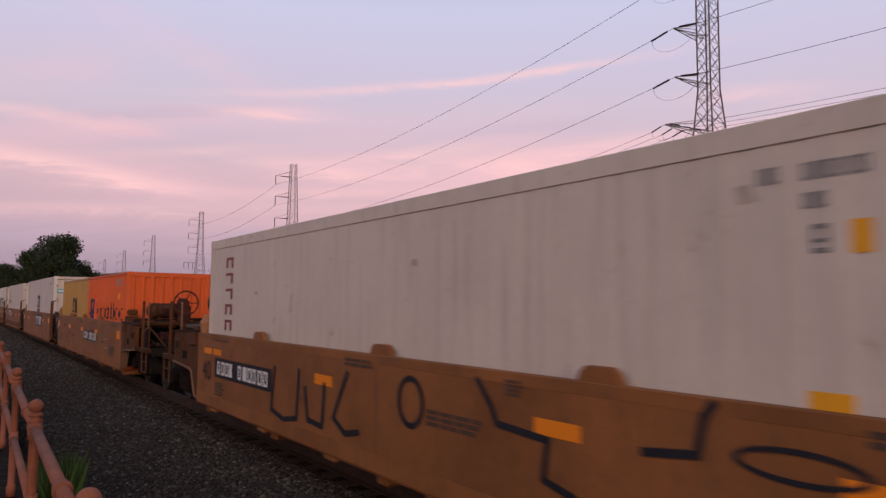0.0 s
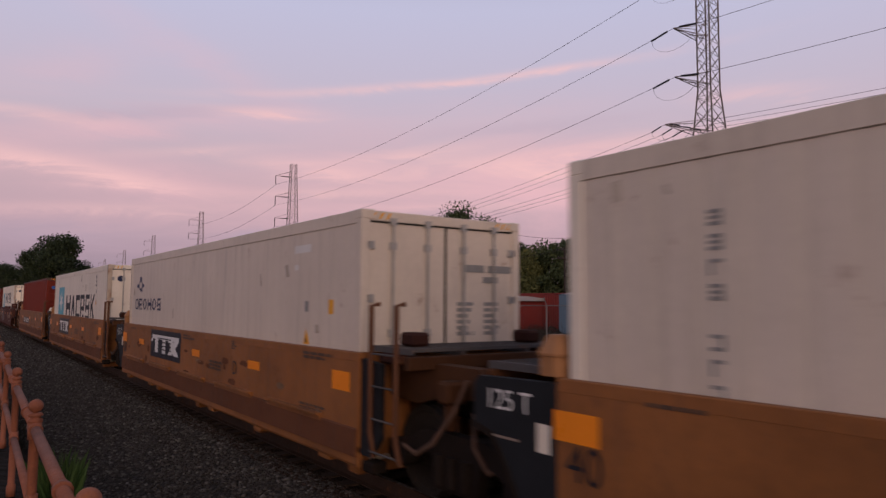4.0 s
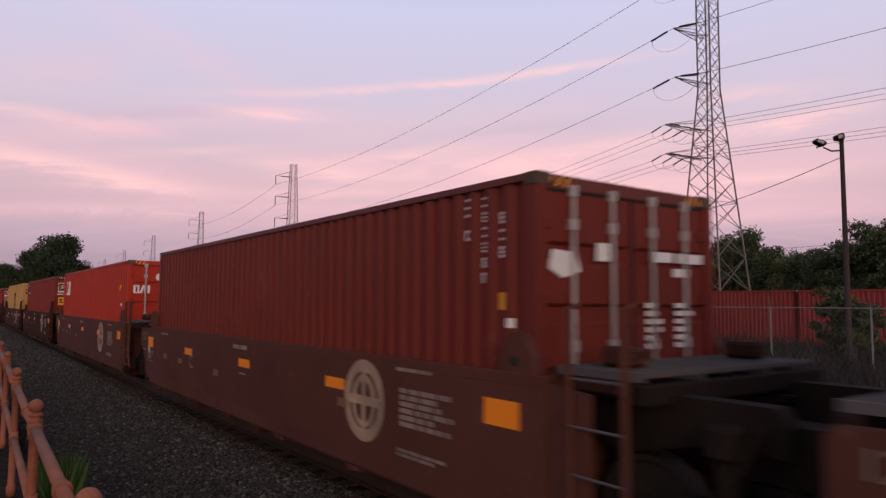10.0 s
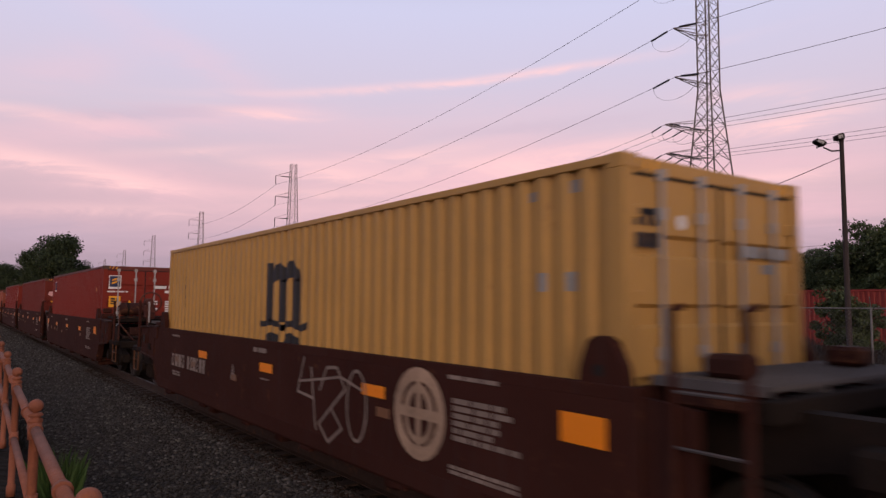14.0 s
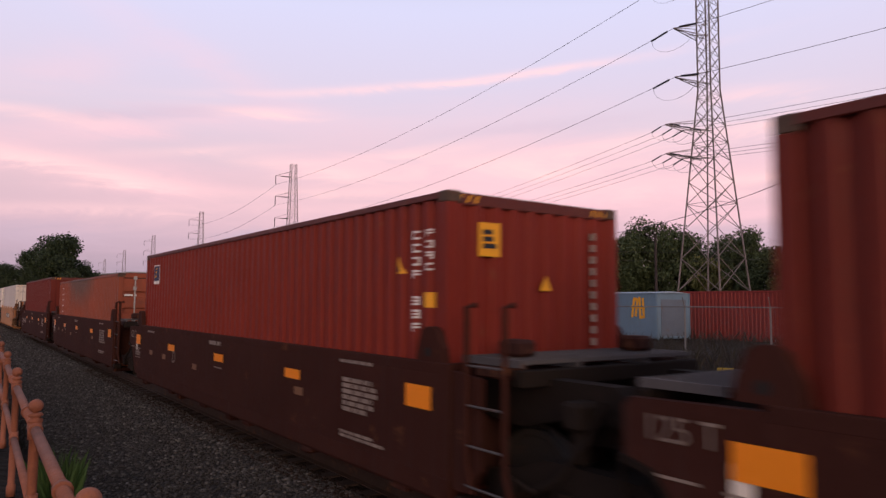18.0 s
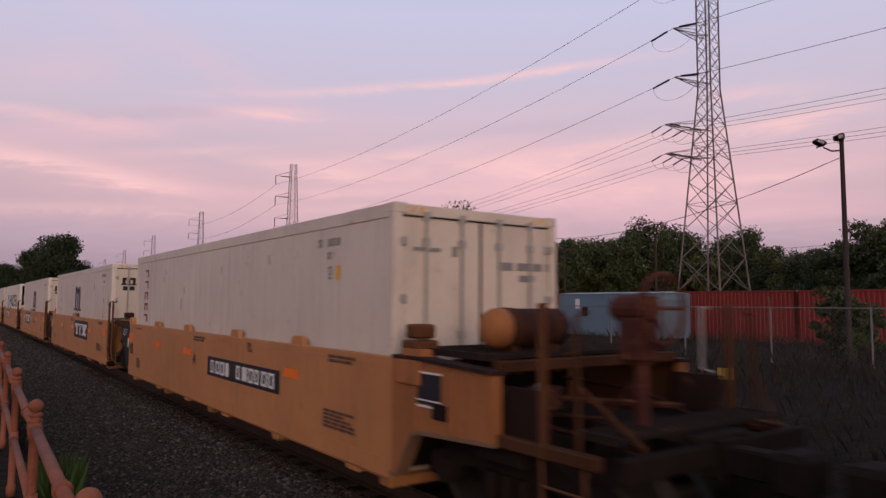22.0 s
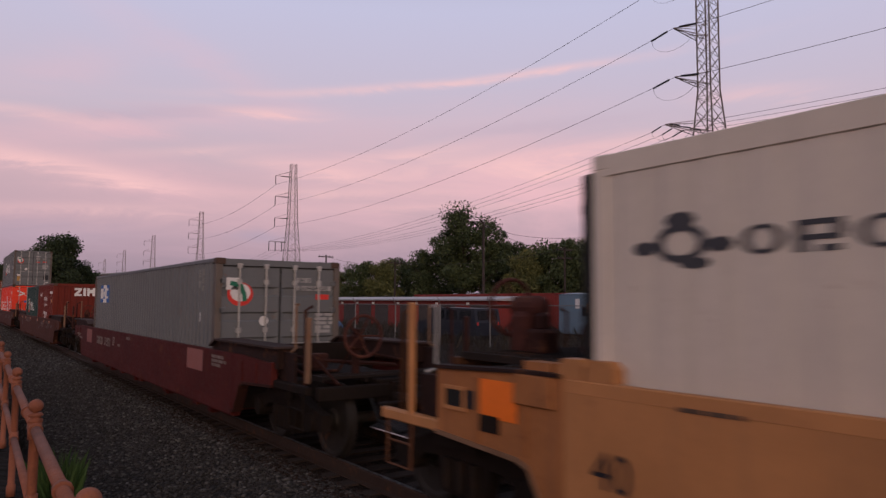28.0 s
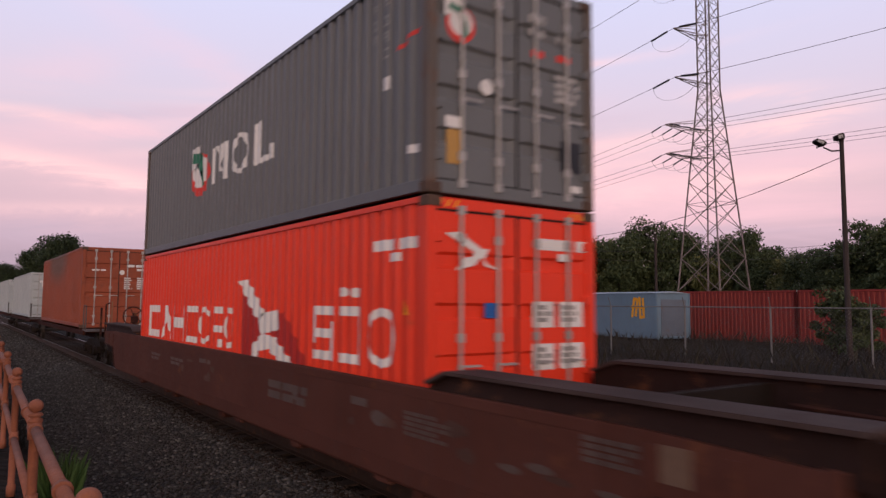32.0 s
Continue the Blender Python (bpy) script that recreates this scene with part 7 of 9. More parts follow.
def cooling_unit(key):
    """Machinery in a refrigerated box's end: dark recess, white covers with grilles, navy band, condenser fan between white frame plates."""
    r = BOX[key][0]
    w = CW - 0.12
    part("machinery_recess", boxed(-w, w, 0.30, 0.34, 0.15, HC - 0.13), M_GASKET, r)
    part("blue_band", boxed(-w, 0.55, 0.05, 0.28, 1.74, 2.12, bevel=0.01), M_NAVY, r, "dark blue machinery band")
    part("blue_band", boxed(0.552, w, 0.03, 0.28, 1.60, 1.96, bevel=0.01), M_NAVY, r, "dark blue machinery band")
    cover = part("cover", boxed(-0.22, 0.34, 0.02, 0.26, 2.10, 2.80, bevel=0.02), M_CREAM, r, "white machinery cover")
    front = part("cover", boxed(0.36, w, 0.01, 0.26, 2.06, 2.66, bevel=0.03), M_CREAM, r, "white machinery cover")
    for own, x0, x1, z0, z1, n in ((cover, -0.08, 0.02, 2.26, 2.66, 12), (cover, 0.07, 0.28, 2.44, 2.68, 7), (cover, 0.07, 0.28, 2.24, 2.38, 4), (front, 0.44, 1.02, 2.57, 2.63, 2), (front, 0.50, 1.02, 2.10, 2.16, 2)):
        part("grille", box(bmesh.new(), x0, x1, 0.002, 0.018, z0, z1), M_GASKET, own)
        for i in range(n):
            zz = z0 + (z1 - z0) * (i + 0.5) / n
            part("louvre", box(bmesh.new(), x0, x1, -0.004, 0.006, zz - 0.007, zz + 0.007), M_GRATE, own)
    part("evaporator_box", boxed(-w, -0.24, 0.12, 0.28, 2.40, 2.76, bevel=0.02), M_STEEL, r)
    part("compressor", lathe(bmesh.new(), [(0.05, 2.13), (0.14, 2.16), (0.14, 2.36), (0.09, 2.42), (0.02, 2.43)], 14, (-0.86, 0.16)), M_STEEL, r)
    for x0, x1, z0, z1 in ((-0.66, -0.54, 2.16, 2.60), (-0.52, -0.44, 2.06, 2.50), (-0.98, -0.90, 1.80, 2.10)):
        part("panel", boxed(x0, x1, 0.03, 0.18, z0, z1, bevel=0.01), M_CREAM, r)
    part("pipe", tube(bmesh.new(), [(-0.38, 0.12, 2.06), (-0.38, 0.12, 2.56), (-0.28, 0.12, 2.62)], 0.025), shader("copper_pipe", (0.30, 0.13, 0.07), 0.4, 0.7, 0.1, 5), r)
    fan = part("fan_ring", lathe(bmesh.new(), [(0.30, 0.06), (0.36, 0.04), (0.36, 0.24), (0.30, 0.24)], 26, (0.22, 1.36), "y"), M_STEEL, r)
    for i in range(6):
        part("fan_blade", box(bmesh.new(), 0.06, 0.29, -0.01, 0.01, -0.06, 0.06), M_GASKET, fan, at=pose(0.22, 0.16, 1.36, 0, i * 60, 0) @ pose(0, 0, 0, 25))
    part("fan_hub", box(bmesh.new(), 0.16, 0.28, 0.05, 0.12, 1.30, 1.42, bevel=0.02), M_CREAM, fan)
    for a, c, d in ((-0.62, -0.30, -0.16), (0.62, 0.80, 0.66)):
        part("brace", prism(bmesh.new(), [(a, 1.02), (c, 1.02), (d, 1.70), (d - 0.14, 1.70)], 0.08, 0.24, "y"), M_CREAM, r, "white frame plate")
    part("tray", boxed(-w, -0.66, 0.06, 0.3, 1.06, 1.50, bevel=0.03), M_CREAM, r)
    part("lower_cover", boxed(-w, w, 0.08, 0.28, 0.2, 0.98, bevel=0.02), M_CREAM, r)
    star_panel(key, 0.64, 0.90, 2.24, 2.52, True)
    paint("text", bars(0.6, 0.9, 2.20, 0.05, 1, 3) + bars(0.7, 1.0, 1.86, 0.05, 1, 4), M_GREYINK, r, "front", x=0.008)


cooling_unit("c19")

# grey, green and red boxes of the last cars
r21 = BOX["c21"][0]
on("c21", "sign", [rect(11.22, 9.92, 1.76, 2.28)], M_BLUE, "blue sign with white shapes")
on("c21", "sign_band", [rect(10.80, 10.36, 1.76, 2.28)], M_CHALK, lift=0.008)
on("c21", "brand_word", mark("gate", 11.14, 10.86, 1.88, 2.18) + mark("comb", 10.30, 10.02, 1.88, 2.18), M_CHALK, lift=0.010)
on("c21", "brand_word", ring_polys(10.58, 2.02, 0.15, 0.17, 0.06, 0.06, 16), M_BLUE, lift=0.012)


def round_badge(key, y_left, y_right, z0, z1, front=False):
    """Red round badge with a white field and a green bent figure."""
    f = on_front if front else on
    w, h = abs(y_left - y_right), z1 - z0
    d = (y_right - y_left) / w
    cy, cz = (y_left + y_right) / 2, z0 + h * 0.42
    f(key, "badge", [disc(cy, cz, w * 0.46, h * 0.42, 20)], M_REDM, "round red badge with a green figure")
    f(key, "badge_field", [disc(cy, cz + h * 0.06, w * 0.36, h * 0.32, 18), [(y_left, cz + h * 0.15), (y_left + d * w * 0.5, cz + h * 0.15), (y_left + d * w * 0.5, z1), (y_left, z1)]], M_NOTE, lift=0.008)
    y = lambda q: y_left + d * q * w
    f(key, "badge_figure", stroke([(y(0.18), z0 + h * 0.80), (y(0.5), z0 + h * 0.74), (y(0.62), z0 + h * 0.45), (y(0.66), z0 + h * 0.22)], w * 0.16), M_GREENM, lift=0.012)


round_badge("c21", -1.02, -0.50, 1.73, 2.24, True)
on_front("c21", "round_label", [disc(-0.31, 1.46, 0.09, 0.09, 14)], M_NOTE)
on_front("c21", "number", plate_bars(0.32, 0.64, 2.18, 2.27, 4, 5) + plate_bars(0.32, 1.05, 2.03, 2.12, 8, 6), M_SOFTNOTE)
on_front("c21", "red_label", [rect(0.72, 1.0, 1.86, 1.96)], M_REDM)
on_front("c21", "weight_table", bars(0.72, 1.14, 1.60, 0.08, 5, 7), M_SOFTNOTE)
small_column("c21", 0.95, 0.11, 2.40, 2.0, M_GREYINK, 3)
small_column("c21", 0.72, 0.11, 2.40, 1.95, M_GREYINK, 4)
on("c21", "notice", [rect(0.83, 0.98, 1.43, 1.60)], M_NOTE)

on("c22a", "number", bars(1.13, 0.26, 2.23, 0.13, 1, 3, 0.8, 0.0) + bars(0.79, 0.51, 2.07, 0.11, 1, 4), M_NOTE)
on("c22a", "notice", [rect(0.60, 0.75, 1.71, 1.86)], M_NOTE)
on("c22a", "warning_label", [rect(0.34, 0.48, 1.71, 1.86)], M_YELLOW)
on("c22a", "brand_word", marks(("gate", "frame", "fork", "gate", "ring"), even(5.10, 4.30, 5), 2.02, 2.18, 0.26), M_NOTE)
stars = []
for cy, cz in ((3.25, 1.90), (2.82, 1.90), (2.42, 1.90), (2.20, 1.90), (3.02, 1.60), (2.78, 1.60), (2.40, 1.60)):
    for i in range(3):
        a = i * math.pi / 3
        stars += stroke([(cy - 0.12 * math.cos(a), cz - 0.11 * math.sin(a)), (cy + 0.12 * math.cos(a), cz + 0.11 * math.sin(a))], 0.05)
on("c22a", "star_marks", stars, M_CHALK, "rows of white star marks")
on("c22a", "brand_word", [rect(3.36, 2.98, 1.18, 1.29), [(3.12, 0.90), (3.26, 0.90), (3.0, 1.18), (2.98, 1.29)], rect(2.88, 2.74, 0.9, 1.28), rect(2.66, 2.54, 0.9, 1.28), rect(2.24, 2.12, 0.9, 1.28), rect(2.50, 2.28, 1.10, 1.26)], M_CHALK)
on_front("c22a", "brand_word", [rect(-0.36, -0.06, 2.30, 2.39), [(-0.36, 2.12), (-0.22, 2.12), (-0.06, 2.30), (-0.20, 2.30)], rect(-0.36, -0.06, 2.03, 2.12), rect(0.0, 0.11, 2.03, 2.39), rect(0.16, 0.26, 2.03, 2.39), rect(0.38, 0.49, 2.03, 2.39), rect(0.26, 0.38, 2.16, 2.32)], M_CHALK, y=0.012)
on_front("c22a", "number_column", [rect(0.755, 0.825, 2.37 - i * 0.12, 2.44 - i * 0.12) for i in range(11) if i != 4], M_FADED, y=0.012)

round_badge("c22b", 5.0, 4.15, 1.14, 1.92)


def three_marks(key, y_left, y_right, z0, z1, seed=3):
    w = y_left - y_right
    h = z1 - z0
    y = lambda f: y_left - f * w
    polys = [rect(y(0.0), y(0.07), z0, z1), rect(y(0.20), y(0.30), z0, z1), [(y(0.07), z1), (y(0.11), z1), (y(0.18), z0 + h * 0.25), (y(0.145), z0 + h * 0.25)], [(y(0.20), z1), (y(0.16), z1), (y(0.13), z0 + h * 0.3), (y(0.155), z0 + h * 0.3)],
             rect(y(0.74), y(0.83), z0, z1), rect(y(0.83), y(1.0), z0, z0 + h * 0.14), rect(y(0.94), y(1.0), z0 + h * 0.14, z0 + h * 0.35)]
    polys += ring_polys(y(0.50), (z0 + z1) / 2, w * 0.155, h * 0.52, w * 0.06, h * 0.12, 20)
    on(key, "brand_word", polys, M_CHALK, "large white block marks")


three_marks("c22b", 3.98, 1.98, 1.27, 1.74)
on("c22b", "number", bars(1.48, 1.30, 2.38, 0.14, 5, 8, 0.6) + bars(1.24, 1.08, 2.38, 0.14, 5, 9, 0.6), M_GREYINK)
round_badge("c24", 8.45, 7.20, 0.92, 1.92)
three_marks("c24", 7.05, 4.15, 1.05, 1.72)
for y, w, zt, zb in ((1.05, 0.13, 2.30, 1.76), (0.80, 0.13, 2.30, 1.55)):
    small_column("c24", y, w, zt, zb, M_GREYINK, 6)
on("c24", "notice", [rect(0.23, 0.39, 0.45, 0.54), rect(0.8, 0.92, 1.25, 1.4)], M_NOTE)
on("c24", "red_scrape", [[(0.62, 1.62), (0.25, 1.74), (0.25, 1.79), (0.60, 1.68)]], M_REDM)
round_badge("c24", -1.01, -0.58, 1.63, 2.10, True)
on_front("c24", "round_label", [disc(-0.44, 1.22, 0.09, 0.09, 14)], M_NOTE)
on_front("c24", "number", plate_bars(0.18, 0.47, 2.12, 2.22, 4, 5) + plate_bars(0.18, 0.44, 1.96, 2.05, 3, 5) + plate_bars(0.61, 0.89, 1.96, 2.05, 4, 6), M_SOFTNOTE)
on_front("c24", "red_label", [rect(0.22, 0.42, 1.72, 1.80), rect(0.62, 0.86, 1.74, 1.82)], M_REDM)
on_front("c24", "weight_table", bars(0.60, 1.0, 1.58, 0.09, 4, 7), M_SOFTNOTE)
on_front("c24", "dark_patch", [rect(0.69, 1.02, 0.43, 0.80)], M_INK)
on_front("c24", "notice", [rect(-0.99, -0.75, 0.71, 0.83), rect(0.85, 1.02, 0.2, 0.28)], M_NOTE)
on_front("c24", "tan_sheet", [rect(-0.97, -0.75, 0.33, 0.69)], M_TAN)

on("c23", "brand_word", marks(("comb", "peak", "gate", "frame", "ring", "step", "ring"), ((11.40, 10.42), (10.25, 9.48), (9.33, 8.54), (8.38, 7.66), (7.55, 6.90), (6.70, 6.18), (6.10, 5.68)), 1.02, 1.72, 0.085), M_CHALK, "row of thin white marks")
on("c23", "brand_word", marks(("stack", "frame", "ring"), ((2.58, 2.02), (1.93, 1.36), (1.22, 0.60)), 1.09, 1.76, 0.12) + [disc(1.80, 1.93, 0.09, 0.06, 10), disc(1.50, 1.92, 0.09, 0.06, 10)], M_CHALK, "large white block marks")
on("c23", "emblem_shade", [[(5.35, 2.10), (4.35, 1.62), (4.25, 1.35), (5.0, 0.85), (5.2, 0.95)], [(4.2, 1.45), (3.6, 1.68), (2.75, 0.95), (2.8, 0.80), (3.9, 1.30)]], M_DARKRM)
on("c23", "emblem", [[(5.45, 2.14), (5.05, 2.16), (4.35, 1.68), (4.45, 1.50), (4.75, 1.62)], [(4.55, 1.62), (3.75, 1.70), (3.70, 1.42), (4.40, 1.32)], [(4.95, 0.80), (4.75, 1.15), (4.35, 1.34), (3.9, 1.30), (4.1, 1.12), (4.55, 1.06), (4.75, 0.80)], [(3.9, 1.30), (4.15, 1.12), (3.4, 0.86), (2.85, 0.76), (2.75, 0.80), (3.4, 1.05)]], M_CHALK, "white crossed-wing emblem", lift=0.009)
on("c23", "number", bars(1.07, 0.24, 2.49, 0.14, 1, 3, 0.85, 0.0) + bars(0.78, 0.48, 2.34, 0.13, 1, 4), M_NOTE)
triangle_sign("c23", 0.42, 1.68, 0.16)
on_front("c23", "emblem", [[(-0.98, 2.52), (-0.80, 2.54), (-0.50, 2.38), (-0.60, 2.34)], [(-0.60, 2.38), (-0.40, 2.38), (-0.46, 2.28), (-0.62, 2.28)], [(-0.85, 2.14), (-0.72, 2.28), (-0.50, 2.30), (-0.60, 2.20), (-0.76, 2.16)], [(-0.50, 2.30), (-0.42, 2.22), (-0.22, 2.15), (-0.46, 2.20)]], M_CHALK, "white crossed-wing emblem")
on_front("c23", "number", bars(0.29, 1.18, 2.54, 0.15, 1, 5, 0.85, 0.0) + bars(0.63, 0.93, 2.38, 0.12, 1, 6), M_NOTE)
for x0, x1 in ((0.23, 0.56), (0.65, 1.03)):
    for z0, z1 in ((1.54, 1.83), (1.07, 1.36)):
        on_front("c23", "weight_plate", [rect(x0, x1, z0, z1)], M_NOTE)
        on_front("c23", "plate_text", bars(x0 + 0.04, x1 - 0.04, z1 - 0.04, 0.07, 3, int(x0 * 10)), M_GREYINK, lift=0.009)
on_front("c23", "blue_label", [rect(-0.46, -0.30, 1.65, 1.81)], M_BLUE)
on_front("c25", "label", bars(-0.9, -0.4, 2.1, 0.08, 1, 3) + [disc(0.1, 2.0, 0.09, 0.09, 12)], M_NOTE)
door_notes("c25", seed=120)
on_front("c26", "emblem", [rect(-0.75, -0.35, 2.0, 2.12), rect(-0.62, -0.48, 1.75, 2.0)], M_CHALK)

for k, z0, z1 in (("c20", 1.30, 2.78), ("c17", 1.45, 2.80), ("c18", 1.6, 2.75), ("c3", 1.5, 2.75)):
    rear = part("rear_machinery", boxed(-CW + 0.02, CW - 0.02, L40 + 0.002, L40 + 0.13, z0, z1, bevel=0.02), M_GASKET, BOX[k][0], "black machinery cover")
    for q in (0.25, 0.55, 0.8):
        part("rib", boxed(-CW + 0.06, CW - 0.06, L40 + 0.12, L40 + 0.16, z0 + (z1 - z0) * q, z0 + (z1 - z0) * q + 0.07), M_STEEL, rear)

# scuffs and stains on the white boxes
M_SCUFF = shader("grey_scuff_stain", (0.43, 0.365, 0.30), 0.6, 0, 0.3, 7)
for k, seed in (("c0", 1), ("c2", 2), ("c3", 3), ("c4", 4), ("c6", 5), ("c16", 6), ("c17", 7), ("c18", 8), ("c19", 9), ("c20", 10)):
    rnd = random.Random(seed)
    for i in range(5):
        y, z = rnd.uniform(0.4, 11.8), rnd.uniform(1.4, 2.6)
        w, h = rnd.uniform(0.02, 0.09), rnd.uniform(0.05, 0.28)
        t = rnd.uniform(-0.3, 0.3)
        on(k, "scuff", [[(y - w, z), (y + w * 0.6, z - h * 0.1), (y + w + t * h, z + h * 0.9), (y - w * 0.3 + t * h, z + h)]], M_SCUFF, lift=0.003)


# ---- beyond the track ----
M_GALV = shader("galvanised_fence_steel", (0.17, 0.165, 0.165), 0.6, 0.5, 0.15, 9)
M_LATT = shader("weathered_tower_steel", (0.20, 0.165, 0.155), 0.7, 0.3, 0.15, 3)
M_GLASSI = shader("dark_insulator", (0.022, 0.020, 0.022), 0.35, 0, 0.1, 3)
M_WIRE = shader("dull_line_wire", (0.06, 0.055, 0.06), 0.7, 0.4, 0.05, 3, bump=0)
M_BARK = shader("grey_brown_bark", (0.055, 0.042, 0.032), 0.95, 0, 0.3, 6, 0, 0, 0.5)
M_POLE = shader("dark_pole_timber", (0.040, 0.030, 0.028), 0.9, 0, 0.25, 6, 0, 0, 0.4)
M_STORE = shader("red_storage_wall", (0.175, 0.022, 0.017), 0.6, 0, 0.1, 3, 0, 0.2)
M_ROLL = shader("dark_roller_door", (0.045, 0.038, 0.036), 0.6, 0, 0.1, 3)
M_ROOF = shader("pale_metal_roof", (0.34, 0.33, 0.33), 0.5, 0.3, 0.1, 3)
M_BRICK = shader("red_brick_wall", (0.22, 0.055, 0.040), 0.9, 0, 0.12, 6, 0, 0, 0.3)
M_BLUEBOX = shader("faded_blue_box_paint", (0.115, 0.175, 0.228), 0.6, 0, 0.1, 4, 0.08, 0.25)
M_RV = shader("white_camper_shell", (0.62, 0.60, 0.58), 0.4, 0, 0.06, 4, 0, 0.1)
M_PANE = shader("dark_window_glass", (0.010, 0.012, 0.015), 0.12, 0, 0.02, 3, bump=0)


def leaf_material(name, a, b):
    m = bpy.data.materials.new(name)
    m.use_nodes = True
    nt = m.node_tree
    bsdf = nt.nodes["Principled BSDF"]
    g = nt.nodes.new("ShaderNodeNewGeometry")
    r = ramp(nt, [(0.0, a), (1.0, b)])
    wire(nt, g, "Random Per Island", r, 0)
    wire(nt, r, 0, bsdf, "Base Color")
    bsdf.inputs["Roughness"].default_value = 0.7
    bsdf.inputs["Specular IOR Level"].default_value = 0.25
    return m


M_LEAF = leaf_material("summer_leaves", (0.021, 0.034, 0.013), (0.072, 0.090, 0.034))
M_LEAFD = leaf_material("dark_leaves", (0.012, 0.021, 0.009), (0.040, 0.056, 0.022))
M_LEAFY = leaf_material("yellowing_leaves", (0.050, 0.064, 0.020), (0.140, 0.138, 0.048))
M_GRASS = leaf_material("rough_grass", (0.014, 0.0112, 0.0075), (0.028, 0.0235, 0.0145))
M_WEED = leaf_material("fresh_weed", (0.018, 0.042, 0.008), (0.052, 0.094, 0.022))
M_DRYG = leaf_material("dry_weeds", (0.014, 0.0092, 0.0070), (0.028, 0.0190, 0.0140))


def mesh_np(name, v, f, mat):
    me = bpy.data.meshes.new(name)
    n = f.shape[1]
    me.vertices.add(len(v))
    me.vertices.foreach_set("co", np.asarray(v, dtype=np.float32).ravel())
    me.loops.add(f.size)
    me.loops.foreach_set("vertex_index", f.astype(np.int32).ravel())
    me.polygons.add(len(f))
    me.polygons.foreach_set("loop_start", np.arange(0, f.size, n, dtype=np.int32))
    me.update()
    me.materials.append(mat)
    return me


def crown_mesh(seed, height, width, base, count, leaf, mat, lumps=16):
    """Many small bent leaves gathered on lumps, with gaps between."""
    rng = np.random.default_rng(seed)
    cs = []
    for i in range(lumps):
        h = base + (height - base) * (0.10 + 0.82 * (i + rng.random()) / lumps)
        t = (h - base) / (height - base)
        rad = width / 2 * (0.35 + 0.75 * math.sin(math.pi * min(1, 0.22 + 0.72 * t))) * 0.75
        a = rng.random() * 6.283
        d = rad * math.sqrt(rng.random())
        cs.append((d * math.cos(a), d * math.sin(a), h, width * (0.10 + 0.13 * rng.random() ** 1.3)))
    cs = np.array(cs)
    k = rng.integers(lumps, size=count)
    d = rng.normal(size=(count, 3))
    d /= np.linalg.norm(d, axis=1)[:, None]
    rr = cs[k, 3] * (0.45 + 0.65 * rng.random(count))
    c = cs[k, :3] + d * rr[:, None] * np.array([1, 1, 0.8])
    u = rng.normal(size=(count, 3))
    u /= np.linalg.norm(u, axis=1)[:, None]
    w = np.cross(u, rng.normal(size=(count, 3)))
    w /= np.linalg.norm(w, axis=1)[:, None]
    s = leaf * (0.6 + 0.8 * rng.random(count))[:, None]
    v = np.stack([c - u * s, c + w * s * 0.55, c + u * s, c - w * s * 0.55], 1).reshape(-1, 3)
    f = np.arange(4 * count).reshape(-1, 4)
    return mesh_np("crown", v, f, mat), cs


def tree(x, y, z, seed, height, width, base, count, leaf, mat, label, lumps=16):
    r = root("tree", pose(x, y, z), label, "tree", "trees beyond the yard")
    me, cs = crown_mesh(seed, height, width, base, count, leaf, mat, lumps)
    bm = bmesh.new()
    top = height * 0.72
    rod(bm, (0, 0, -0.3), (0.1, 0.05, base * 0.8), height * 0.026, 8, height * 0.019)
    rod(bm, (0.1, 0.05, base * 0.8), (0.0, 0.1, top), height * 0.019, 8, height * 0.006)
    part("trunk", bm, M_BARK, r)
    for c in cs[::5]:
        z0 = max(base * 0.6, c[2] - height * 0.22)
        part("limb", rod(bmesh.new(), (0.05, 0.05, min(z0, top)), c[:3], height * 0.010, 5, height * 0.003), M_BARK, r)
    part("crown", me, None, r)
    return r


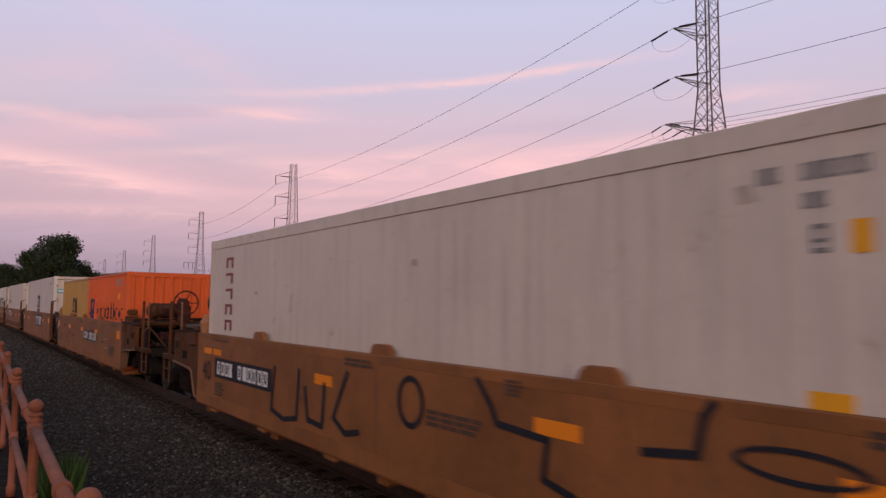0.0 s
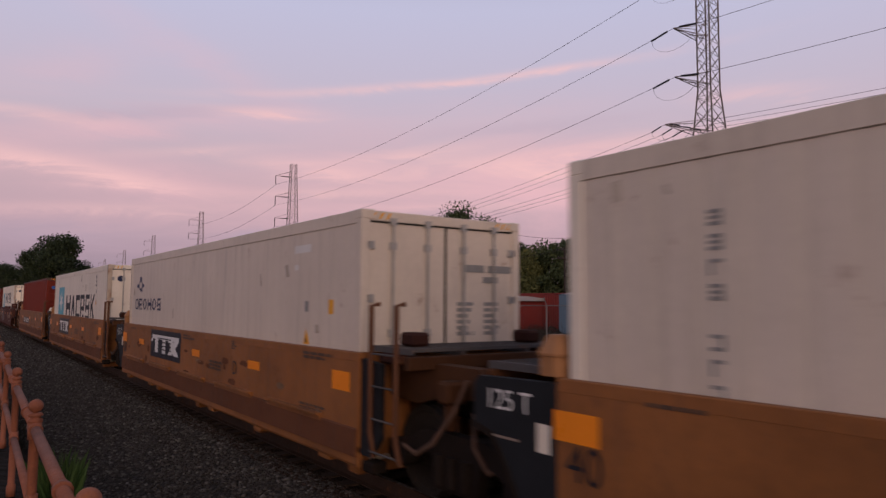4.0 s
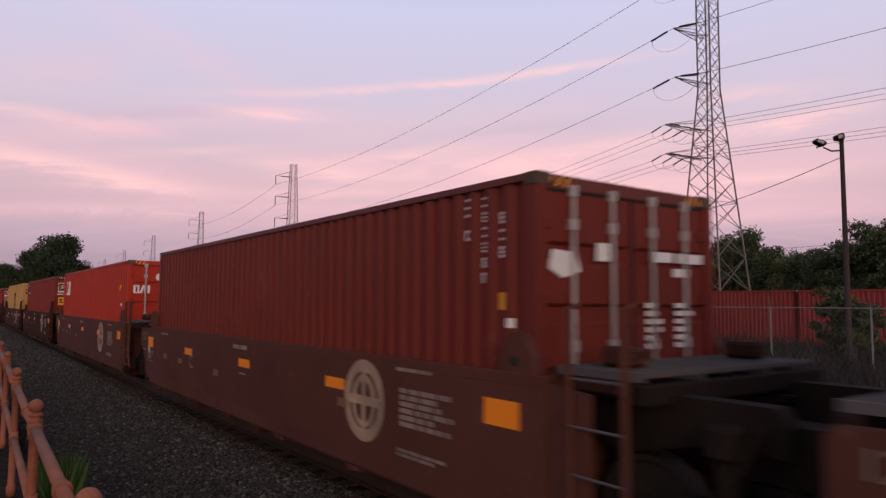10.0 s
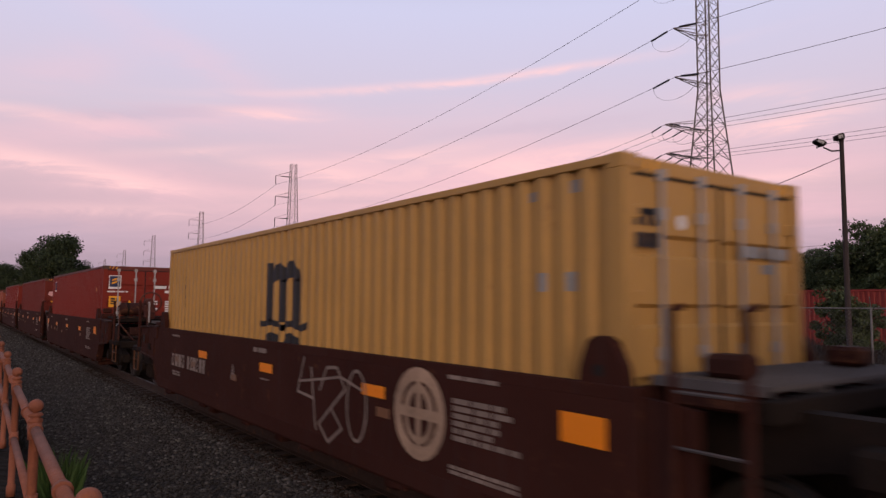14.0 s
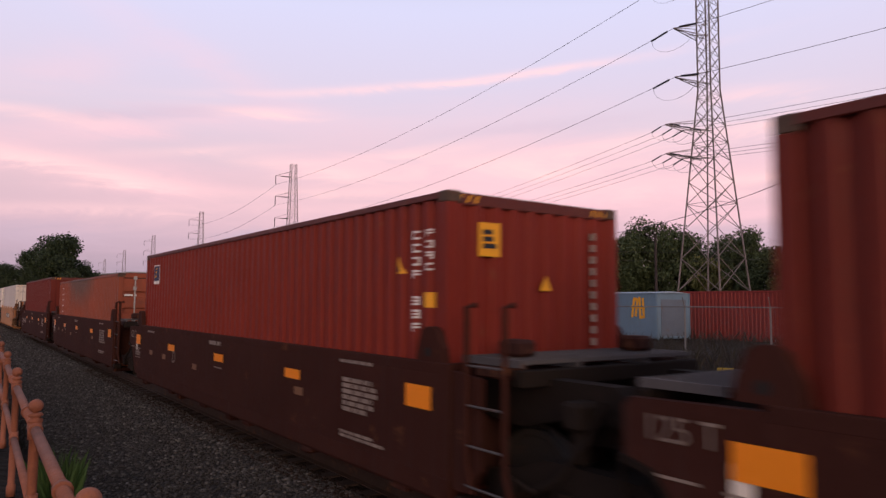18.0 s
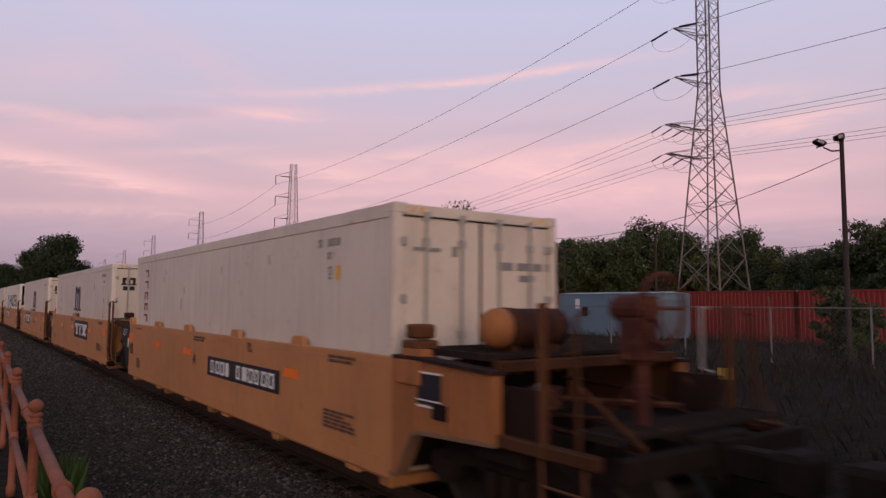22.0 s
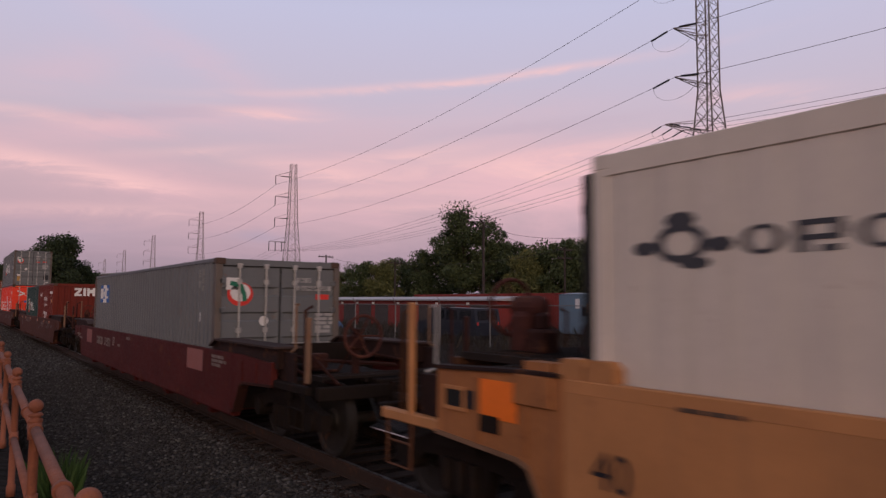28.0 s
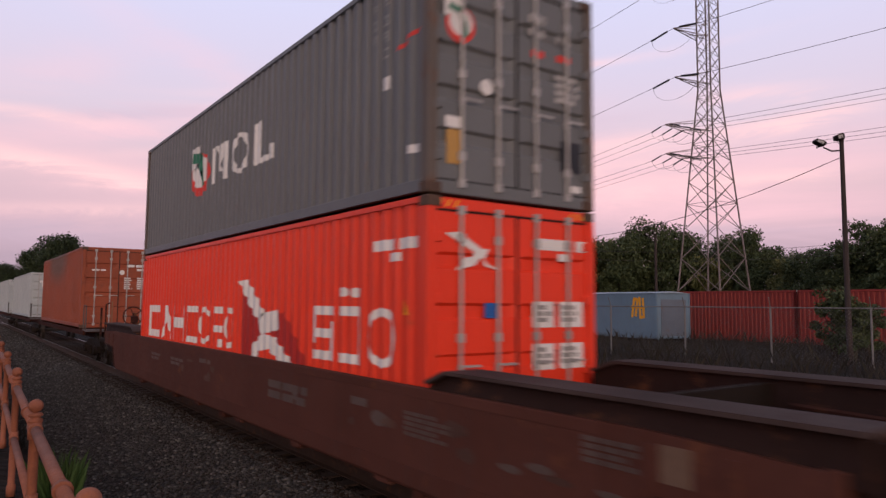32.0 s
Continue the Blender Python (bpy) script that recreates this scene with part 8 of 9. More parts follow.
def trees():
    protos = []
    for i, (h, w, b, n, mt) in enumerate(((14.0, 9.0, 2.2, 9500, M_LEAF), (10.0, 8.0, 2.0, 8500, M_LEAF), (9.0, 7.0, 1.6, 8000, M_LEAFY), (12.5, 8.0, 3.0, 9500, M_LEAF))):
        az = radians((39.2, 46.5, 42.8, 40.6)[i])
        d = (98, 100, 92, 112)[i]
        protos.append(tree(d * math.sin(az), d * math.cos(az), -0.1, 40 + i, h, w, b, int(n * 1.5), 0.15, mt,
                           ("tall dark green tree with an open crown", "dense dark green leafy tree", "yellow-green bushy summer tree", "tall dark green tree with a rounded crown")[i], 40))
    rnd = random.Random(5)
    # (azimuth, distance, which, size)
    row = [(27.0, 118, 2, 0.78), (29.0, 112, 1, 0.82), (30.9, 108, 2, 0.88), (32.0, 116, 1, 0.90), (34.6, 105, 1, 0.95), (36.3, 106, 0, 0.90), (37.6, 99, 0, 1.08),
           (33.4, 112, 1, 0.80), (42.0, 104, 1, 1.05), (44.2, 96, 2, 1.05), (45.6, 92, 1, 1.0), (47.8, 98, 2, 1.12), (48.9, 103, 2, 1.18), (50.2, 95, 1, 1.05),
           (51.6, 100, 0, 0.86), (53.0, 97, 0, 0.92), (54.5, 96, 1, 1.10), (55.9, 101, 1, 1.0), (57.2, 93, 2, 0.86), (58.6, 96, 1, 1.02), (59.7, 92, 0, 0.78), (61.2, 90, 1, 0.84),
           (62.6, 86, 2, 0.80), (64.0, 82, 1, 0.76), (65.3, 76, 0, 0.5), (66.7, 74, 1, 0.76), (68.2, 72, 3, 0.74), (69.8, 70, 1, 0.85), (71.5, 74, 0, 0.74), (73.5, 70, 1, 1.0)]
    for az, d, k, s in row:
        s *= 1.08
        a = radians(az)
        m = pose(d * math.sin(a), d * math.cos(a), -0.1, 0, 0, rnd.uniform(0, 360)) @ Matrix.Diagonal((s * rnd.uniform(0.9, 1.15), s * rnd.uniform(0.9, 1.15), s, 1))
        copy_thing(protos[k], m)
    a = radians(6.5)
    dark = tree(122 * math.sin(a), 122 * math.cos(a), -0.1, 52, 12.3, 8.9, 2.6, 21000, 0.17, M_LEAFD, "dense dark green tree with a rounded crown", 60)
    for az, d, k, s in ((5.0, 126, 1, 0.80), (7.6, 128, 1, 0.72), (3.4, 140, 0, 0.68), (2.2, 150, 1, 0.66), (0.6, 165, 1, 0.7), (9.0, 150, 2, 0.62), (10.8, 170, 1, 0.52), (-1.2, 170, 0, 0.85),
                        (12.5, 190, 2, 0.8), (14.6, 200, 1, 0.8), (16.5, 190, 2, 0.75), (19, 180, 1, 0.8), (22, 165, 2, 0.9), (24.5, 150, 1, 0.85)):
        a = radians(az)
        m = pose(d * math.sin(a), d * math.cos(a), -0.1, 0, 0, rnd.uniform(0, 360)) @ Matrix.Diagonal((s * 1.1, s * 1.1, s, 1))
        copy_thing(dark if az < 12 else protos[k], m)


trees()


def strut(bm, p, q, w):
    rod(bm, p, q, w, 4, caps=False)


def lattice_tower(name_at, strain):
    """Lattice steel transmission tower, 36 m high, with short arms to one side; a strain tower has two long arms for three phases each below them."""
    r = root("lattice_tower", name_at, "tall grey lattice steel transmission tower" + (" with taut side insulators" if strain else " with hanging insulators"), "pylon", "transmission towers")
    hw = (lambda z: 2.60 - 0.0802 * z if z < 23.3 else 0.73) if strain else (lambda z: 2.3 - 0.0645 * z if z < 20 else 1.01 - 0.03 * (z - 20))
    levels = [0, 3.4, 6.6, 9.4, 11.9, 14.1, 16.1, 17.9, 19.6, 21.2, 22.6, 23.9, 25.2, 26.5, 27.8, 29.1, 30.4, 31.7, 33.0, 34.3]
    cor = [(-1, -1), (1, -1), (1, 1), (-1, 1)]
    for cx, cy in cor:
        part("leg", tube(bmesh.new(), [(cx * hw(z), cy * hw(z), z) for z in ((0, 23.3, 34.3) if strain else (0, 20, 34.3))], 0.078, 4), M_LATT, r)
    for i in range(4):
        (ax, ay), (bx, by) = cor[i], cor[(i + 1) % 4]
        br = bmesh.new()

        def lace(p, q, w):
            if strain:
                part("brace", rod(bmesh.new(), p, q, w, 4, caps=False), M_LATT, r)
            else:
                strut(br, p, q, w)

        for z0, z1 in zip(levels, levels[1:]):
            w = 0.036 if z0 < 20 else 0.028
            lace((ax * hw(z0), ay * hw(z0), z0), (bx * hw(z1), by * hw(z1), z1), w)
            lace((bx * hw(z0), by * hw(z0), z0), (ax * hw(z1), ay * hw(z1), z1), w)
            if z1 in (11.9, 17.9, 22.6, 30.4, 34.3):
                lace((ax * hw(z1), ay * hw(z1), z1), (bx * hw(z1), by * hw(z1), z1), w * 0.8)
        if strain:
            br.free()
        else:
            tagged(part("bracing", br, M_LATT, r), kind="stuff")
    for z, tip, n in ARMS_STRAIN if strain else ARMS_HUNG:
        h = hw(z)
        arm = part("cross_arm", rod(bmesh.new(), (-h, 0, z), (-tip, 0, z), 0.045, 4), M_LATT, r)
        for s in (-1, 1):
            for p, q, w in (((-h, s * h, z), (-tip, 0, z), 0.045), ((-h, s * h, z + 1.2), (-tip, 0, z + 0.05), 0.038), ((-h, s * h, z), (-h - (tip - h) * 0.5, -s * h * 0.5, z), 0.03)):
                part("arm_strut", rod(bmesh.new(), p, q, w, 4), M_LATT, arm)
        for k in range(n):
            xx = -tip + k * 1.5
            if not strain:
                part("insulator", rod(bmesh.new(), (xx, 0, z), (xx, 0, z - 2.1), 0.09, 6), M_GLASSI, r, "dark string insulator")
                continue
            for s in (-1, 1):
                far = 2.6 if n == 1 else 1.6
                part("insulator", rod(bmesh.new(), (xx, s * (far - 1.9 if n == 1 else 0.5), z - 0.06), (xx, s * far, z - 0.40), 0.095 if n == 1 else 0.06, 6), M_GLASSI, r, "dark string insulator")
                part("insulator_link", rod(bmesh.new(), (xx, 0, z), (xx, s * (far - 1.85 if n == 1 else 0.55), z - 0.06), 0.02, 4), M_WIRE, r)
            sag = 1.7 if n == 1 else 1.0
            part("jumper", tube(bmesh.new(), [(xx, far * math.cos(math.pi * i / 10), z - 0.42 - sag * math.sin(math.pi * i / 10)) for i in range(11)], 0.015, 4), M_WIRE, r)
    for cx, cy in cor:
        part("footing", box(bmesh.new(), cx * hw(0) - 0.4, cx * hw(0) + 0.4, cy * hw(0) - 0.4, cy * hw(0) + 0.4, -0.4, 0.35, bevel=0.04), shader("pale_concrete", (0.36, 0.34, 0.32), 0.9, 0, 0.1, 3), r)
    return r


ARMS_STRAIN = [(33.2, 5.2, 1), (28.35, 5.2, 1), (23.6, 5.1, 1), (18.8, 6.6, 3), (16.05, 6.6, 3)]
ARMS_HUNG = [(31.2, 4.2, 1), (26.4, 4.2, 1), (21.4, 4.2, 1), (15.9, 5.4, 3)]
TOWERS = [(59.98, 38.4), (64.15, 149.0), (72.5, 249.0), (80.0, 352.0), (89.0, 466.0), (97.0, 580.0)]


def line_wires():
    lattice_tower(pose(*TOWERS[0], 0.0, 0, 0, -3), True)
    t1 = lattice_tower(pose(*TOWERS[1], 0.0, 0, 0, -3), False)
    for x, y in TOWERS[2:]:
        copy_thing(t1, pose(x, y, 0, 0, 0, -4))
    (x0, y0), (x1, y1), (x2, y2) = TOWERS[:3]
    spans = []
    for i, (z, tip, n) in enumerate(ARMS_STRAIN):
        zf, tf, _ = ARMS_HUNG[min(i, 3)]
        for k in range(n):
            a = (x0 - tip + k * 1.5, y0 + (2.6 if n == 1 else 1.6), z - 0.4)
            b = (x1 - tf + k * 1.5, y1, zf - 2.1)
            spans.append((a, b, 2.4, 0.023 if n == 1 else 0.017))
            spans.append(((x0 - tip + k * 1.5, y0 - (2.6 if n == 1 else 1.6), z - 0.4), (x0 - tip - 6 + k * 1.5, y0 - 118, z + 1.0), 2.6, 0.023 if n == 1 else 0.017))
            if i < 4:
                spans.append((b, (x2 - tf + k * 1.5, y2, zf - 2.1), 2.4, 0.030 if n == 1 else 0.023))
    for p, q, s, rad in spans:
        pts = [(p[0] + (q[0] - p[0]) * t / 24, p[1] + (q[1] - p[1]) * t / 24, p[2] + (q[2] - p[2]) * t / 24 - 4 * s * (t / 24) * (1 - t / 24)) for t in range(25)]
        tagged(part("power_line", tube(bmesh.new(), pts, rad, 4), M_WIRE), "thin dark overhead power line", "power line", "power lines")


line_wires()


def chain_fence():
    r = root("chain_link_fence", pose(0, 0, 0.0), "galvanised chain-link fence with round steel posts", "fence")
    a, b = Vector((21.35, 21.8, 0.0)), Vector((0.759, -2.954, 0.0))
    post = rod(bmesh.new(), (0, 0, -0.3), (0, 0, 2.02), 0.034, 8)
    rod(post, (0, 0, 2.02), (-0.22, -0.06, 2.36), 0.016, 5)
    post_me = mesh_of("post", post, M_GALV)
    turn = math.degrees(math.atan2(b.y, b.x))
    ln = b.length
    rail_me = mesh_of("top_rail", rod(bmesh.new(), (0, 0, 1.99), (ln, 0, 1.99), 0.022, 6), M_GALV)
    net = bmesh.new()
    h = 1.95
    step = 0.13
    n = int((ln + h) / step)
    for i in range(n):
        u = i * step
        for d in (1, -1):
            p0, p1 = u - h, u
            q0, q1 = max(0, p0), min(ln, p1)
            if q1 - q0 < 0.02:
                continue
            z0, z1 = (q0 - p0, q1 - p0)
            if d < 0:
                z0, z1 = h - z0, h - z1
            rod(net, (q0, 0, 0.03 + z0), (q1, 0, 0.03 + z1), 0.0017, 3, caps=False)
    net_me = mesh_of("chain_link", net, M_GALV)
    for k in range(-14, 8):
        p = a + b * k
        at = pose(p.x, p.y, 0, 0, 0, turn)
        part("post", post_me, None, r, at=pose(p.x, p.y, 0))
        part("top_rail", rail_me, None, r, at=at)
        part("chain_link", net_me, None, r, at=at)


chain_fence()


def blades(name, spots, count, hmin, hmax, width, mat, label, seed, z_of, spread=0.25, cat="grass"):
    rng = np.random.default_rng(seed)
    vs, fs, n = [], [], 0
    for i in range(count):
        x, y = spots(rng)
        h = hmin + (hmax - hmin) * rng.random() ** 2
        a = rng.random() * 6.283
        lean = h * spread * rng.normal(size=2)
        d = np.array([math.cos(a), math.sin(a)]) * width * (0.6 + 0.8 * rng.random())
        z = z_of(x, y) - 0.03
        vs += [(x - d[0], y - d[1], z), (x + d[0], y + d[1], z), (x + lean[0] * 0.4, y + lean[1] * 0.4, z + h * 0.6), (x + lean[0], y + lean[1], z + h)]
        fs += [(n, n + 1, n + 2), (n, n + 2, n + 3)]
        n += 4
    me = mesh_np(name, np.array(vs), np.array(fs), mat)
    return tagged(new(name, me), label, cat, kind="stuff")


def field_z(x, y):
    return -0.62 + (x - 8.9) * 0.176 if x < 11 else (-0.25 + (x - 11) * 0.054 if x < 16 else 0.02)


blades("field_grass", lambda r: (10.5 + 34 * r.random() ** 1.3, -6 + 75 * r.random()), 42000, 0.10, 0.55, 0.009, M_DRYG, "dry brown weeds and grass before the fence", 3, field_z)
blades("far_grass", lambda r: (16 + 26 * r.random(), 4 + 60 * r.random()), 20000, 0.12, 0.8, 0.010, M_GRASS, "rough green weeds along the fence", 4, field_z)
blades("path_weeds", lambda r: (1.04 + 0.05 * r.normal(), 8.25 + 0.14 * r.normal()), 1100, 0.38, 0.86, 0.008, M_WEED, "fresh green weeds at the foot of the railing", 6, lambda x, y: -0.32, 0.15, "weeds")
blades("ditch_weeds", lambda r: (1.05 + 0.25 * r.normal(), 3 + 16 * r.random()), 2200, 0.05, 0.3, 0.006, M_GRASS, "low weeds along the edge of the ballast", 7, lambda x, y: -0.45, 0.3, "weeds")
gravel("far_gravel", 1.35, 3.98, 25, 75, 15000, 0.030, 0.055, 12, "grey crushed stones beside the far track")
gravel("near_gravel", 1.35, 3.98, 3.2, 26, 30000, 0.014, 0.036, 11, "loose grey crushed stones beside the track")
gravel("tie_gravel", 3.62, 4.10, 3.2, 60, 9000, 0.016, 0.036, 13, "rust-brown stones spilled round the tie ends", M_RUSTSHADE)


def storage_row():
    """Low self-storage building with red walls and dark roller doors."""
    x0, y0, x1, y1 = 31.8, 37.5, 29.0, 69.0
    ln = math.hypot(x1 - x0, y1 - y0)
    r = root("storage_building", pose(x0, y0, 0, 0, 0, math.degrees(math.atan2(y1 - y0, x1 - x0))), "long low storage building with red walls and dark roller doors", "building")
    H = 2.28
    part("wall", boxed(0, ln, -6, 0, -0.2, H), M_STORE, r)
    part("roof", prism(bmesh.new(), [(-6.3, H), (0.35, H), (0.35, H + 0.10), (-3, H + 0.35), (-6.3, H + 0.10)], -0.3, ln + 0.3, "x"), M_ROOF, r)
    door = bmesh.new()
    zs = [0.05 + i * 0.1 for i in range(20)]
    for i, z in enumerate(zs[:-1]):
        box(door, 0, 1.9, 0.012, 0.03 if i % 2 else 0.045, z, z + 0.1)
    dm = mesh_of("roller_door", door, M_ROLL)
    lamp = mesh_of("wall_lamp", box(bmesh.new(), -0.12, 0.12, 0.0, 0.12, 1.98, 2.14, bevel=0.02), M_RV)
    k, at = 0, 0.8
    while at < ln - 2.2:
        part("roller_door", dm, None, r, at=pose(at, 0, 0))
        part("wall_lamp", lamp, None, r, at=pose(at + 2.15, 0, 0))
        at += 2.5 if k % 3 else 3.6
        k += 1


storage_row()


def yard_container(x, y, L, H, turn, mat, label):
    r = root("storage_container", pose(x, y, 0.03, 0, 0, turn), label, "container", "containers in the yard")
    prof = corr(L, 0.036)
    for s in (1, -1):
        part("side_wall", kept(("side_wall", s, L, H, False), lambda: folded(prof, 0.13, H - 0.09, s), mat), None, r)
        part("top_rail", boxed(*sorted((-s * CW, -s * (CW - 0.06))), 0, L, H - 0.11, H, bevel=0.01), mat, r)
        part("bottom_rail", boxed(*sorted((-s * CW, -s * (CW - 0.06))), 0, L, 0.0, 0.14), mat, r)
    part("roof", boxed(-CW + 0.05, CW - 0.05, 0, L, H - 0.04, H - 0.01), M_ROOF, r)
    part("end_wall", boxed(-CW + 0.05, CW - 0.05, 0, 0.05, 0.1, H - 0.1), mat, r)
    part("end_wall", boxed(-CW + 0.05, CW - 0.05, L - 0.05, L, 0.1, H - 0.1), mat, r)
    return r


for i in range(5):
    yard_container(37.9 + 0.02 * i, -6.0 + i * 12.35, L40, 2.86, 0.6, M_STORE, "red corrugated container parked in a long row in the yard")


def blue_box():
    r = root("blue_storage_box", pose(31.35, 23.55, 0.05, 0, 0, -5), "faded blue box body with a yellow scrawl, standing behind the fence", "box body")
    L, W, H = 8.1, 2.7, 2.66
    part("body", boxed(0, W, 0, L, 0.15, H, bevel=0.03), M_BLUEBOX, r)
    part("roof", prism(bmesh.new(), [(-0.05, H), (W + 0.05, H), (W * 0.5, H + 0.10)], -0.05, L + 0.05, "y"), shader("pale_blue_roof", (0.22, 0.28, 0.33), 0.5, 0, 0.1, 3), r)
    part("roller_door", box(bmesh.new(), 0.35, W - 0.35, -0.02, 0.0, 0.3, H - 0.35), shader("dull_grey_blue_door", (0.10, 0.12, 0.15), 0.6, 0, 0.15, 3, 0.2), r)
    for x in (0.02, W - 0.1):
        part("corner_post", box(bmesh.new(), x, x + 0.08, -0.04, 0.05, 0.1, H, bevel=0.01), M_BLUEBOX, r)
    for z in (0.75, 1.35, 1.95):
        part("side_seam", box(bmesh.new(), -0.012, 0.0, 0.05, L - 0.05, z, z + 0.03), M_BLUEBOX, r)
    part("skid", box(box(bmesh.new(), 0.3, 0.5, 0.2, L - 0.2, -0.1, 0.15), W - 0.5, W - 0.3, 0.2, L - 0.2, -0.1, 0.15), M_STEEL, r)
    paint("graffiti", stroke([(1.75, 1.35), (1.6, 2.35), (1.35, 2.3), (1.5, 1.4)], 0.16) + stroke([(1.2, 2.4), (1.15, 1.3), (0.9, 1.35), (0.95, 2.35)], 0.16) + stroke([(1.8, 1.9), (0.85, 1.85)], 0.14), M_YELLOW, r, x=-0.012)
    paint("notice", [rect(6.1, 6.5, 1.75, 2.35)], M_RV, r, x=-0.012)
    paint("vent", [rect(5.4, 5.9, 1.3, 1.85)], M_PANE, r, x=-0.012)


blue_box()


def at_az(az, d):
    return d * math.sin(radians(az)), d * math.cos(radians(az))


def camper(x, y, turn, label):
    r = root("camper_van", pose(x, y, 0.05, 0, 0, turn), label, "camper", "campers in the lot")
    part("body", prism(bmesh.new(), [(0, 0.45), (0, 2.4), (0.3, 2.55), (5.9, 2.55), (6.7, 2.45), (6.95, 2.05), (7.1, 1.15), (7.3, 0.95), (7.35, 0.45)], -1.15, 1.15, "x"), M_RV, r)
    part("windscreen", prism(bmesh.new(), [(6.955, 2.0), (7.09, 1.2), (7.13, 1.2), (6.99, 2.0)], -0.98, 0.98, "x"), M_PANE, r)
    part("side_window", box(bmesh.new(), -1.165, -1.15, 1.0, 2.2, 1.4, 2.0), M_PANE, r)
    part("side_window", box(bmesh.new(), -1.165, -1.15, 3.4, 4.6, 1.5, 2.2), M_PANE, r)
    part("bumper", box(bmesh.new(), -1.1, 1.1, 7.33, 7.45, 0.42, 0.68, bevel=0.03), M_GREYINK, r)
    part("grille", box(bmesh.new(), -0.5, 0.5, 7.34, 7.38, 0.70, 0.92), M_PANE, r)
    for xx in (-0.85, 0.85):
        part("headlight", box(bmesh.new(), xx - 0.14, xx + 0.14, 7.33, 7.37, 0.74, 0.92, bevel=0.02), M_CHALK, r)
        part("mirror", box(bmesh.new(), xx * 1.5 - 0.08, xx * 1.5 + 0.08, 6.9, 7.0, 1.3, 1.65, bevel=0.02), M_PANE, r)
    part("roof_unit", box(bmesh.new(), -0.35, 0.35, 3.0, 3.9, 2.55, 2.78, bevel=0.05), M_RV, r)
    part("stripe", box(bmesh.new(), -1.160, -1.15, 0.1, 5.8, 1.05, 1.2), M_MAROON, r)
    for yy in (1.5, 6.1):
        for s in (-1, 1):
            part("wheel", lathe(bmesh.new(), [(0.2, s * 0.95), (0.36, s * 0.95), (0.36, s * 1.14), (0.2, s * 1.15)], 14, (yy, 0.36), "x"), M_GASKET, r)
    return r


camper(*at_az(17.5, 74), 160, "white camper van with a dark windscreen parked in the lot")
camper(*at_az(19.7, 72), 163, "white camper van with a dark windscreen parked in the lot")


def brick_block():
    r = root("brick_building", pose(36, 112, 0, 0, 0, 8), "flat-roofed red brick building behind the lot", "building")
    part("wall", boxed(-14, 8, 0, 14, -0.2, 6.3), M_BRICK, r)
    part("parapet", boxed(-14.2, 8.2, -0.2, 14.2, 6.3, 6.5, bevel=0.03), M_ROOF, r)
    part("door", box(bmesh.new(), -9.5, -6.5, -0.04, 0.0, -0.1, 3.0), M_ROLL, r, "dark roller door")
    part("sign", box(bmesh.new(), -4.2, -3.4, -0.05, 0.0, 4.0, 4.4), M_RV, r)


brick_block()


def pole(x, y, h, label, flood=False, cross=0, rad=0.14):
    r = root("light_pole" if flood else "utility_pole", pose(x, y, 0, 0, 0, -math.degrees(math.atan2(x, y)) if flood else 0), label, "pole", "poles")
    part("shaft", rod(bmesh.new(), (0, 0, -0.3), (0.0, 0, h), rad, 10, rad * 0.7), M_POLE, r, smooth=False)
    if flood:
        part("bracket", tube(bmesh.new(), [(0, 0, h - 0.42), (-0.35, 0.02, h - 0.40), (-0.62, 0.05, h - 0.22)], 0.03), M_POLE, r)
        for px, pz, ry, w, d in ((-0.74, h - 0.04, 24, 0.20, 0.10), (-0.08, h + 0.10, -8, 0.14, 0.14)):
            f = part("floodlight", prism(bmesh.new(), [(-w, -d * 0.6), (w * 0.6, -d), (w, -d * 0.5), (w, d * 0.5), (w * 0.6, d), (-w, d * 0.6)], -0.16, 0.16, "y"), M_STEEL, r, "dark box floodlight", at=pose(px, 0.0, pz, 0, ry, 30))
            part("lens", box(bmesh.new(), -w * 0.8, w * 0.5, -0.172, -0.158, -d * 0.5, d * 0.5), shader("unlit_lamp_glass", (0.25, 0.25, 0.26), 0.2, 0, 0.05, 3), f)
            part("yoke", tube(bmesh.new(), [(0.0, -0.18, 0.0), (0.05, -0.18, -d - 0.06), (0.05, 0.18, -d - 0.06), (0.0, 0.18, 0.0)], 0.014, 5), M_STEEL, f)
    for k in range(cross):
        c = part("cross_arm", box(bmesh.new(), -1.1, 1.1, -0.06, 0.06, h - 0.35 - k * 0.9, h - 0.22 - k * 0.9), M_POLE, r)
        for xx in (-1.0, -0.5, 0.5, 1.0):
            part("insulator", rod(bmesh.new(), (xx, 0, h - 0.22 - k * 0.9), (xx, 0, h - 0.06 - k * 0.9), 0.04, 6), M_GLASSI, c)
    return r


pole(*at_az(66.35, 30.0), 8.42, "dark floodlight pole at the edge of the yard", True, rad=0.11)
pole(*at_az(39.2, 60.0), 9.2, "tall wooden pole with a small floodlight", True)
pole(*at_az(45.9, 75.0), 8.2, "wooden utility pole with cross arms", False, 2)
pole(*at_az(53.1, 62.0), 8.2, "wooden pole with a floodlight on top", True)
pole(*at_az(26.1, 95.0), 8.6, "wooden utility pole with cross arms", False, 2)
pole(*at_az(25.6, 92.0), 7.4, "short bare wooden pole beside the lot", False, 0)
pole(*at_az(31.8, 90.0), 7.6, "wooden utility pole with cross arms", False, 1)


